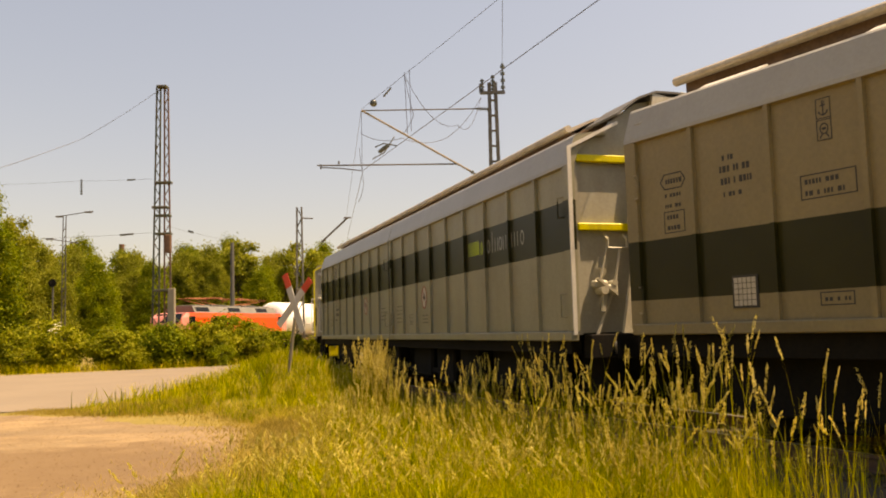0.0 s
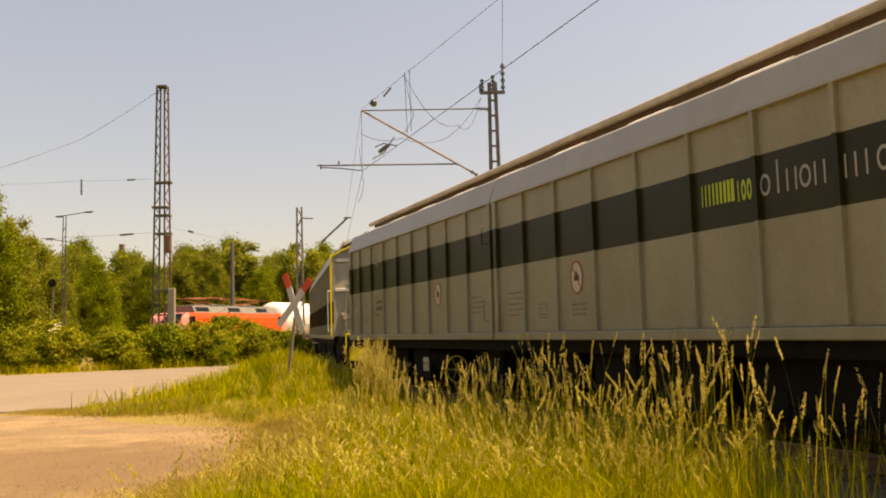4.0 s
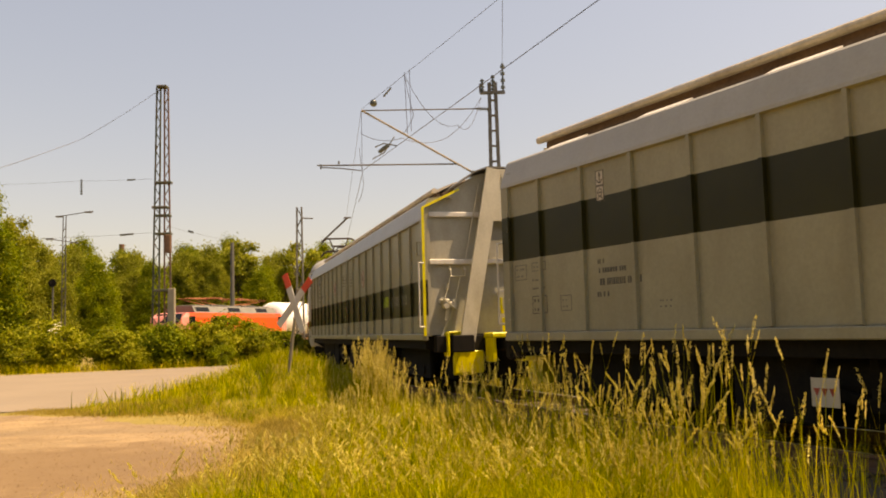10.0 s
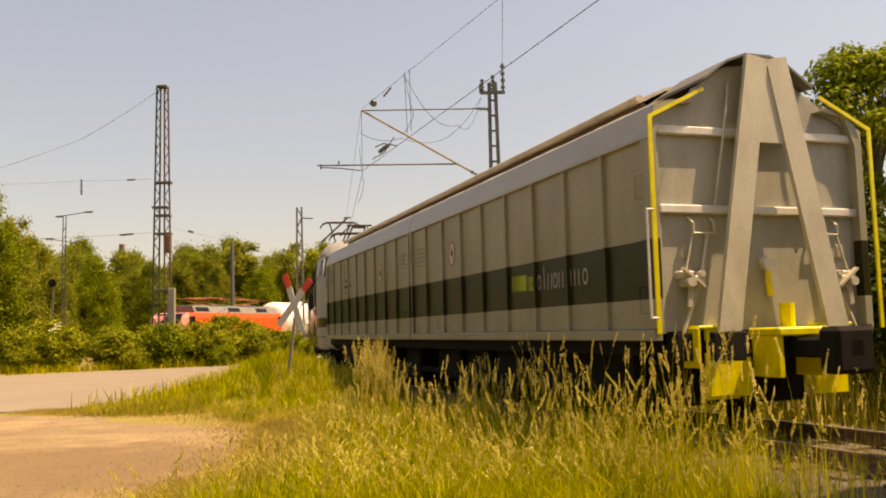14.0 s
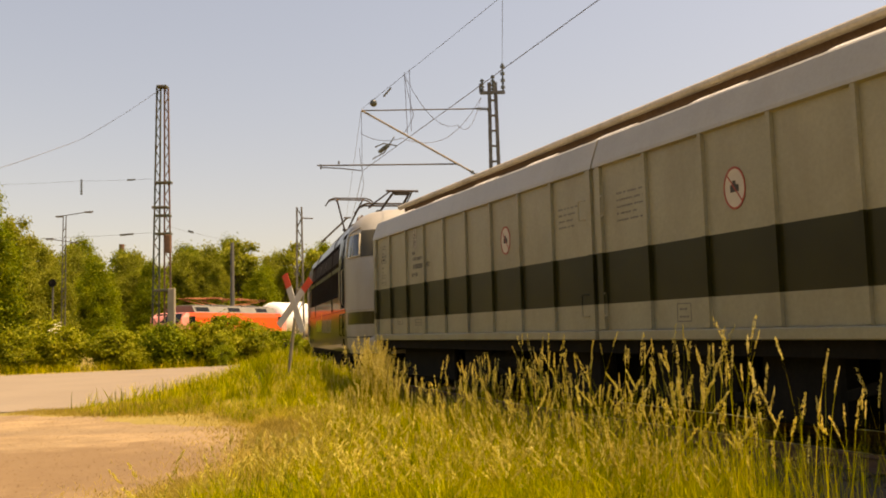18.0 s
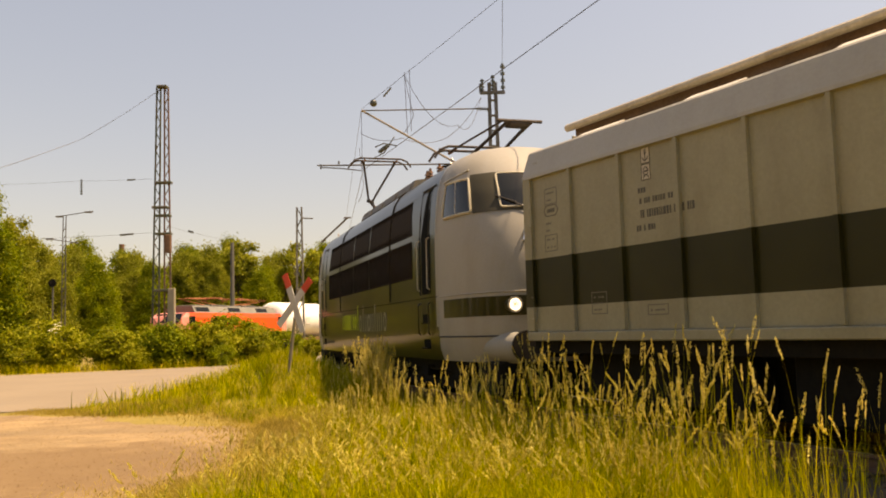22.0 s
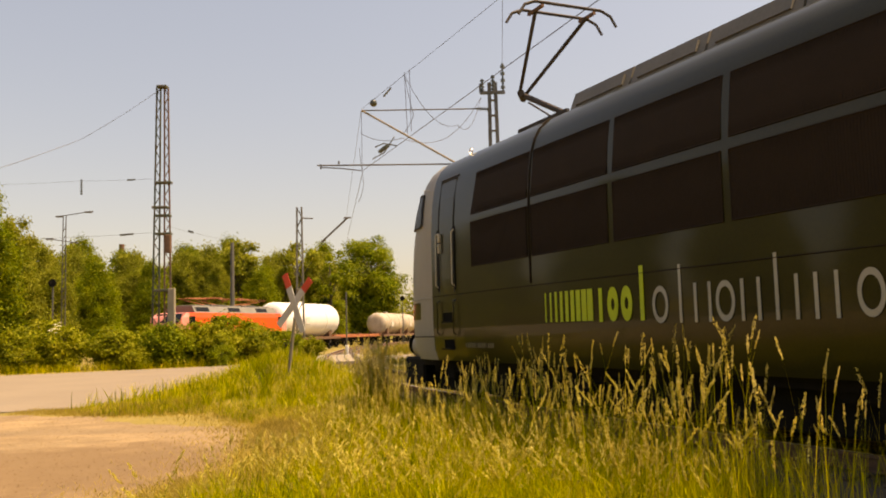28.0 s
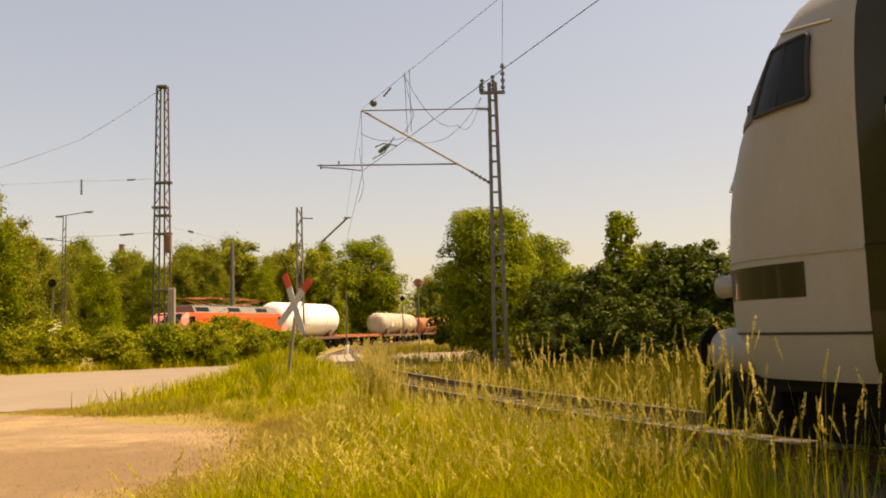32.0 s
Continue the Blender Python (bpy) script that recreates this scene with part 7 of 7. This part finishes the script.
def far_woods():
    r = random.Random(9)
    cs, rs = [], []
    for i in range(150):
        x = -190 + 2.6 * i
        top = 10.5 if x < -14 else 5.5
        for z in (3.0, top * 0.65, top):
            cs.append((x + r.uniform(-1.5, 1.5), 168 + r.uniform(-6, 6) - abs(x) * 0.12, z + r.uniform(-1.2, 1.2)))
            rs.append(r.uniform(2.6, 4.2))
    ob = new("far_woods", leaf_mesh("far_woods", cs, rs, 60000, 0.8, M_LEAF2, 61))
    tagged(ob, "distant belt of mixed green woods", "woods", kind="stuff")


far_woods()


# ---------------------------------------------------------------- grass
def lot_edge(y):
    return np.interp(y, [5, 8.8, 10.4, 12.8, 15.6, 17.0, 18.0, 19.0, 20.8, 24, 30, 38], [-3.5, -3.2, -2.6, -2.95, -3.4, -4.4, -6.8, -8.2, -7.9, -7.8, -8.3, -7.6])


def blades(name, x, y, h, width, lean, material, seed, label, curl=1.0):
    r = np.random.default_rng(seed)
    n = len(x)
    a = r.uniform(0, 2 * np.pi, n)
    b = r.uniform(0, 2 * np.pi, n)
    d = np.stack([np.cos(a), np.sin(a)], 1)
    s = np.stack([np.cos(b), np.sin(b)], 1)
    z0 = rise(x, y)
    rows = []
    for t, w in ((0.0, 1.0), (0.4, 0.85), (0.75, 0.55), (1.0, 0.0)):
        off = (lean * h * t ** 2)[:, None] * d
        zz = z0 + h * (t - 0.25 * curl * lean * t ** 2)
        c = np.stack([x + off[:, 0], y + off[:, 1], zz], 1)
        if w:
            e = np.concatenate([s * (width * w / 2)[:, None], np.zeros((n, 1))], 1)
            rows += [c - e, c + e]
        else:
            rows += [c]
    v = np.stack(rows, 1).reshape(-1, 3)
    k = np.arange(n)[:, None] * 7
    quads = np.concatenate([k + np.array([0, 1, 3, 2]), k + np.array([2, 3, 5, 4])], 0)
    tris = k + np.array([4, 5, 6])
    loops = np.concatenate([quads.ravel(), tris.ravel()])
    starts = np.concatenate([np.arange(len(quads)) * 4, len(quads) * 4 + np.arange(n) * 3])
    me = bpy.data.meshes.new(name)
    me.vertices.add(len(v))
    me.vertices.foreach_set("co", v.ravel())
    me.loops.add(len(loops))
    me.loops.foreach_set("vertex_index", loops)
    me.polygons.add(len(starts))
    me.polygons.foreach_set("loop_start", starts)
    me.update()
    me.materials.append(material)
    tagged(new(name, me), label, "grass", kind="stuff")
    top = np.stack([x + (lean * h)[:, None][:, 0] * d[:, 0], y + lean * h * d[:, 1], z0 + h * (1 - 0.25 * curl * lean)], 1)
    way = np.concatenate([d * (2 * lean)[:, None], np.ones((n, 1)) * 0.9], 1)
    return top, way / np.linalg.norm(way, axis=1)[:, None]


def seed_heads(name, top, way, length, spread, per, size, material, seed, label):
    """Panicles: many small pointed grains about the tip of a stem."""
    r = np.random.default_rng(seed)
    n = len(top)
    t = r.random((n, per))
    c = top[:, None, :] - way[:, None, :] * (t * length[:, None])[..., None]
    o = r.normal(size=(n, per, 3))
    c = c + o * (spread[:, None] * (0.25 + 0.75 * np.sin(np.pi * np.clip(t * 0.9 + 0.08, 0, 1))))[..., None] * np.array([1, 1, 0.6])
    c = c.reshape(-1, 3)
    m = len(c)
    g = np.repeat(way, per, 0) + r.normal(size=(m, 3)) * 0.32
    g /= np.linalg.norm(g, axis=1)[:, None]
    q = np.cross(g, r.normal(size=(m, 3)))
    q /= np.linalg.norm(q, axis=1)[:, None]
    L = (size * r.uniform(0.7, 1.4, m))[:, None]
    v = np.stack([c - g * L, c + q * L * 0.32, c + g * L, c - q * L * 0.32], 1).reshape(-1, 3)
    me = bpy.data.meshes.new(name)
    me.vertices.add(4 * m)
    me.vertices.foreach_set("co", v.ravel())
    me.loops.add(4 * m)
    me.loops.foreach_set("vertex_index", np.arange(4 * m))
    me.polygons.add(m)
    me.polygons.foreach_set("loop_start", np.arange(0, 4 * m, 4))
    me.update()
    me.materials.append(material)
    tagged(new(name, me), label, "grass", kind="stuff")


def meadow():
    r = np.random.default_rng(70)
    # low meadow: a fine sward and coarser tufts, denser towards the viewer
    n = 90000
    y = 6.8 + 34 * r.random(n) ** 1.9
    x = r.uniform(-0.62, 0.62, n) * (y + 1.5)
    d, s = side_of(x, y)
    bare = np.sin(x * 1.9 + 2 * np.sin(y * 0.7)) * np.cos(y * 0.8 + x * 0.5)
    keep = (x > lot_edge(y) + 0.25 * r.normal(size=n)) & (d > 1.75 + np.interp(y, [9.5, 12.5], [0.9, 0.0])) & (r.random(n) < 0.75 + 0.5 * bare)
    x, y, d = x[keep], y[keep], d[keep]
    edge = np.clip((x - lot_edge(y) - 0.2) / 1.9, 0.18, 1)
    h = r.uniform(0.14, 0.38, len(x)) * edge + 0.0 * d
    blades("meadow_grass", x, y, h, r.uniform(0.005, 0.010, len(x)) * (0.7 + y / 26), r.uniform(0.15, 0.95, len(x)), M_BLADE, 71, "yellow-green meadow grass on the verge")
    g = 2600
    cy = 6.9 + 26 * r.random(g) ** 1.8
    cx = r.uniform(-0.60, 0.45, g) * (cy + 1.2)
    size = r.uniform(0.5, 1.25, g)
    k = r.integers(0, g, 62000)
    x, y = cx[k] + 0.085 * size[k] * r.normal(size=len(k)), cy[k] + 0.085 * size[k] * r.normal(size=len(k))
    d, s = side_of(x, y)
    keep = (x > lot_edge(y) + 0.6) & (d > 1.75 + np.interp(y, [9.5, 12.5], [0.9, 0.0]))
    x, y, k = x[keep], y[keep], k[keep]
    edge = np.clip((x - lot_edge(y)) / 1.6, 0.3, 1)
    blades("grass_tufts", x, y, r.uniform(0.22, 0.52, len(x)) * size[k] * edge, r.uniform(0.006, 0.013, len(x)) * (0.7 + y / 26), r.uniform(0.1, 0.75, len(x)), M_TUFT, 82, "coarse bright green tufts in the meadow")
    # flowering stems in the meadow
    n = 6000
    y = 7.0 + 15 * r.random(n) ** 1.5
    x = r.uniform(-0.55, 0.42, n) * (y + 1)
    d, s = side_of(x, y)
    patchy = np.sin(x * 2.3 + 1.5 * np.sin(y * 1.1)) + np.cos(y * 1.7 - x)
    keep = (x > lot_edge(y) + 0.7) & (d > 2.2) & (r.random(n) < 0.62 + 0.25 * patchy)
    x, y = x[keep], y[keep]
    h = r.uniform(0.30, 0.66, len(x)) * np.clip((x - lot_edge(y)) / 1.8, 0.4, 1)
    top, way = blades("flowering_grass", x, y, h, np.full(len(x), 0.005), r.uniform(0.1, 0.6, len(x)), M_TALL, 72, "thin flowering stems standing in the meadow")
    seed_heads("meadow_seed_heads", top, way, r.uniform(0.05, 0.13, len(x)), r.uniform(0.006, 0.013, len(x)), 16, 0.0105, M_HEAD, 73, "small pale seed heads in the meadow")

    # larger fluffy heads close by
    n = 3000
    y = 6.9 + 6.4 * r.random(n) ** 1.2
    x = r.uniform(-0.42, 0.34, n) * (y + 0.6)
    d, s = side_of(x, y)
    keep = (x > lot_edge(y) + 0.95) & (d > 2.4) & (r.random(n) < 0.5 + 0.4 * np.sin(x * 3.1 + y * 2.2))
    x, y = x[keep], y[keep]
    top, way = blades("fluffy_grass", x, y, r.uniform(0.34, 0.74, len(x)), np.full(len(x), 0.006), r.uniform(0.1, 0.55, len(x)), M_TALL, 83, "soft flowering grass stems close by")
    seed_heads("fluffy_heads", top, way, r.uniform(0.08, 0.19, len(x)), r.uniform(0.005, 0.010, len(x)), 56, 0.0125, M_FLUFF, 84, "fluffy pale grass heads close by")

    def beside(n, s0, s1, d0, d1, gather, width):
        """Places in clumps along the near side of the track."""
        cs, cd = r.uniform(s0, s1, gather), d0 + (d1 - d0) * r.random(gather) ** 1.4
        k = r.integers(0, gather, n)
        s, d = cs[k] + width * r.normal(size=n), np.abs(cd[k] - d0 + 0.8 * width * r.normal(size=n)) + d0
        tx, ty, th = np.interp(s, LINE_S, LINE_X), np.interp(s, LINE_S, LINE_Y), np.interp(s, LINE_S, LINE_H)
        x, y = tx + d * np.sin(th), ty - d * np.cos(th)
        near = np.interp(x / np.maximum(y, 1), [0.27, 0.34, 0.42], [1.0, 0.42, 0.24])
        keep = (y > 5.8) & (r.random(n) < near * np.interp(y, [11.5, 14, 18], [1, 0.4, 0.22]))
        return x[keep], y[keep], d[keep], s[keep], r.uniform(0.75, 1.12, gather)[k[keep]]
    # tall grass along the track, in clumps
    x, y, d, s, c = beside(21000, -50, -6, 2.05, 4.5, 230, 0.26)
    fade = np.clip((5.4 - d) / 2.2, 0.3, 1)
    h = (0.42 + 0.62 * r.random(len(x)) ** 1.3) * c * fade * np.interp(y, [9, 12, 15, 20, 26], [1.0, 0.85, 0.42, 0.28, 0.35])
    blades("tall_grass", x, y, np.clip(h, 0.22, 1.25), r.uniform(0.004, 0.009, len(x)) * (0.75 + y / 30), r.uniform(0.03, 0.30, len(x)), M_TALL, 74, "tall grass along the railway track")
    x, y, d, s, c = beside(2900, -40, -6, 2.0, 4.1, 140, 0.24)
    h = r.uniform(0.85, 1.60, len(x)) * c * np.clip((5.6 - d) / 2.2, 0.5, 1) * np.interp(y, [9, 12, 15, 20], [1.0, 0.9, 0.42, 0.35])
    top, way = blades("seed_grass", x, y, h, np.full(len(x), 0.006) * (0.8 + y / 40), r.uniform(0.02, 0.24, len(x)), M_TALL, 75, "tall thin grass stems in seed")
    big = r.uniform(0.12, 0.30, len(x))
    seed_heads("seed_heads", top, way, big, big * r.uniform(0.016, 0.045, len(x)), 74, 0.0095, M_SEED, 76, "golden seed heads of tall grass")
    # single tall stems with long pale spikes close by
    n = 420
    y = r.uniform(6.6, 10.5, n)
    x = r.uniform(0.05, 0.50, n) * y
    d, s = side_of(x, y)
    keep = (d > 2.1) & (d < 5.0) & (r.random(n) < 0.45 + 0.4 * np.sin(x * 3.7 + y))
    x, y = x[keep], y[keep]
    top, way = blades("spike_grass", x, y, r.uniform(0.55, 1.25, len(x)), np.full(len(x), 0.006), r.uniform(0.06, 0.45, len(x)), M_TALL, 92, "single tall grass stems close by")
    seed_heads("pale_spikes", top, way, r.uniform(0.12, 0.24, len(x)), r.uniform(0.005, 0.009, len(x)), 90, 0.0115, M_FLUFF, 93, "long pale spikes of tall grass close by")
    # bleached grass between the gravel and the mound
    n = 11000
    x, y = -2.5 + 0.65 * r.normal(size=n), r.uniform(12.3, 16.8, n)
    keep = (x > lot_edge(y) + 0.1) & (r.random(n) < 0.7 + 0.4 * np.sin(x * 4 + y * 3))
    x, y = x[keep], y[keep]
    blades("bleached_grass", x, y, r.uniform(0.10, 0.30, len(x)), r.uniform(0.006, 0.012, len(x)), r.uniform(0.2, 1.0, len(x)), M_STRAW, 88, "bleached golden grass between gravel and mound")
    # a few stands of tall grass apart from the rest
    cx, cy, ch = np.array([-1.40, -1.15]), np.array([16.2, 15.7]), np.array([1.45, 1.3])
    k = r.integers(0, 2, 300)
    x, y = cx[k] + 0.17 * r.normal(size=300), cy[k] + 0.17 * r.normal(size=300)
    top, way = blades("seed_stand", x, y, ch[k] * r.uniform(0.55, 1.08, 300), np.full(300, 0.009), r.uniform(0.02, 0.2, 300), M_TALL, 86, "stand of tall golden grass in the meadow")
    big = r.uniform(0.16, 0.34, 300)
    seed_heads("seed_stand_heads", top, way, big, big * 0.06, 46, 0.014, M_SEED, 87, "golden heads of the tall grass stand")
    # grass and weeds that have grown up between the rails and on the ballast shoulder
    n = 26000
    s = r.uniform(-47, -3, n)
    d = np.where(r.random(n) < 0.5, r.uniform(-0.62, 0.62, n), r.uniform(0.9, 1.9, n))
    tx, ty, th = np.interp(s, LINE_S, LINE_X), np.interp(s, LINE_S, LINE_Y), np.interp(s, LINE_S, LINE_H)
    x, y = tx + d * np.sin(th), ty - d * np.cos(th)
    keep = (r.random(n) < 0.45 + 0.5 * np.sin(s * 1.3 + 2 * d) * np.cos(s * 0.47)) & (y > 5.5)
    x, y, d = x[keep], y[keep], d[keep]
    blades("track_weeds", x, y, r.uniform(0.16, 0.34, len(x)) + np.where(d > 0.8, 0.16, 0) * r.random(len(x)), r.uniform(0.006, 0.012, len(x)) * (0.7 + y / 26), r.uniform(0.1, 0.6, len(x)), M_DRY, 91, "dry weeds grown up between the rails")
    # beyond the track, up to the shrubs
    n = 30000
    s = -62 + 52 * r.random(n) ** 0.8
    d = -(1.75 + 5.5 * r.random(n) ** 1.4)
    P = np.array([(float(np.interp(a, LINE_S, LINE_X)), float(np.interp(a, LINE_S, LINE_Y)), float(np.interp(a, LINE_S, LINE_H))) for a in s])
    x, y = P[:, 0] + d * np.sin(P[:, 2]), P[:, 1] - d * np.cos(P[:, 2])
    keep = (r.random(n) < 0.7 + 0.4 * np.sin(s * 1.7 + d)) & ~((s < -46) & (s > -61))
    x, y, d = x[keep], y[keep], d[keep]
    h = r.uniform(0.5, 1.25, len(x)) * np.clip((-d - 0.8) / 2.4, 0.35, 1.1) * np.interp(s[keep], [-40, -33, -27, -22], [0.28, 0.4, 0.75, 1.0])
    top, way = blades("far_side_grass", x, y, h, r.uniform(0.010, 0.018, len(x)), r.uniform(0.05, 0.35, len(x)), M_WILD, 77, "tall yellowing grass beyond the track")
    pick = (r.random(len(x)) < 0.06) & (s[keep] > -33)
    big = r.uniform(0.12, 0.22, pick.sum())
    seed_heads("far_side_seed_heads", top[pick], way[pick], big, big * 0.1, 22, 0.016, M_SEED, 78, "golden seed heads beyond the track")
    # the mound beside the crossing
    n = 56000
    x, y = r.uniform(-9.5, 0.5, n), 15.5 + 13 * r.random(n) ** 1.2
    d, s = side_of(x, y)
    keep = (x > lot_edge(y) + 0.15 * r.normal(size=n)) & (d > 1.8)
    x, y = x[keep], y[keep]
    crest = (rise(x, y) - GROUND)
    blades("mound_grass", x, y, r.uniform(0.09, 0.24, len(x)) + 0.24 * np.clip(crest, 0, 1) * r.random(len(x)), r.uniform(0.007, 0.013, len(x)), r.uniform(0.1, 0.7, len(x)), M_MOUND, 81, "fresh green grass on the mound by the crossing")
    # far verge grass by the road and under the hedge
    n = 26000
    x, y = r.uniform(-24, -5, n), r.uniform(18, 56, n)
    d, s = side_of(x, y)
    road_far = np.interp(x, [-24, -20, -12, -6.5], [40.2, 41.0, 46, 55])
    keep = (d > 1.8) & (((y > road_far + 0.2) & (y < road_far + 6)) | ((x > lot_edge(y)) & (y < 45) & (y > 18)))
    x, y = x[keep], y[keep]
    blades("verge_grass", x, y, r.uniform(0.2, 0.6, len(x)), r.uniform(0.014, 0.026, len(x)), r.uniform(0.1, 0.5, len(x)), M_BLADE, 79, "rough grass on the far road verge")
    # rough growth round the crossing and along the standing train
    n = 26000
    x, y = r.uniform(-12, 16, n), r.uniform(42, 96, n)
    d, s = side_of(x, y)
    front = np.interp(x, [-12, -4.5, -2, 6, 20], [43, 45.5, 48.5, 56, 70])
    back = np.interp(x, [-12, -6.5, 0, 16], [46, 55.5, 62.5, 75])
    keep = (np.abs(d) > 1.9) & ((y < front - 0.3) | (y > back + 0.3)) & (x > -8 + (y - 42) * 0.02) & (r.random(n) < 0.65 + 0.35 * np.sin(x * 0.9 + y * 0.5))
    x, y = x[keep], y[keep]
    blades("crossing_grass", x, y, r.uniform(0.15, 0.6, len(x)), r.uniform(0.03, 0.06, len(x)), r.uniform(0.1, 0.6, len(x)), M_DRY, 85, "dry brown-green grass round the level crossing")
    # dry tufts at the lot's edge and between lot and road
    n = 26000
    y = 8.3 + 12 * r.random(n) ** 1.2
    x = lot_edge(y) + 0.25 + r.normal(size=n) * 0.6 + 0.5 * np.abs(r.normal(size=n)) * (y < 14.5)
    strip = r.random(n) < 0.22
    x = np.where(strip, r.uniform(-9.5, -5.0, n), x)
    y = np.where(strip, 19.2 + r.normal(size=n) * 0.35 + (x + 8) * -0.25, y)
    inside = np.clip((x - lot_edge(y) + 0.3) / 1.2, 0, 1)
    blades("dry_tufts", x, y, r.uniform(0.03, 0.10, n) + 0.20 * inside * r.random(n), r.uniform(0.006, 0.011, n), r.uniform(0.2, 1.0, n), M_STRAW, 80, "dry straw tufts at the edge of the gravel")


meadow()

# ---------------------------------------------------------------- what moves
TRAIN = []


def motions():
    times = [0.5 * i for i in range(65)]
    for v, off, pivot in TRAIN:
        walk(v, [(t, ride(run(t) + off, pivot)) for t in times])
    spins = [0.25 * i for i in range(129)]
    for w, x, r in WHEELS:
        walk(w, [(t, Matrix.Translation((x, 0, r)) @ Matrix.Rotation((run(t) - run(0)) / r, 4, "Y")) for t in spins])


TRAIN += [(WAGON_A, 20.23, 8.5), (WAGON_B, 0.0, 8.5), (WAGON_C, -22.58, 8.5), (LOCO, -42.33, 4.8)]
motions()
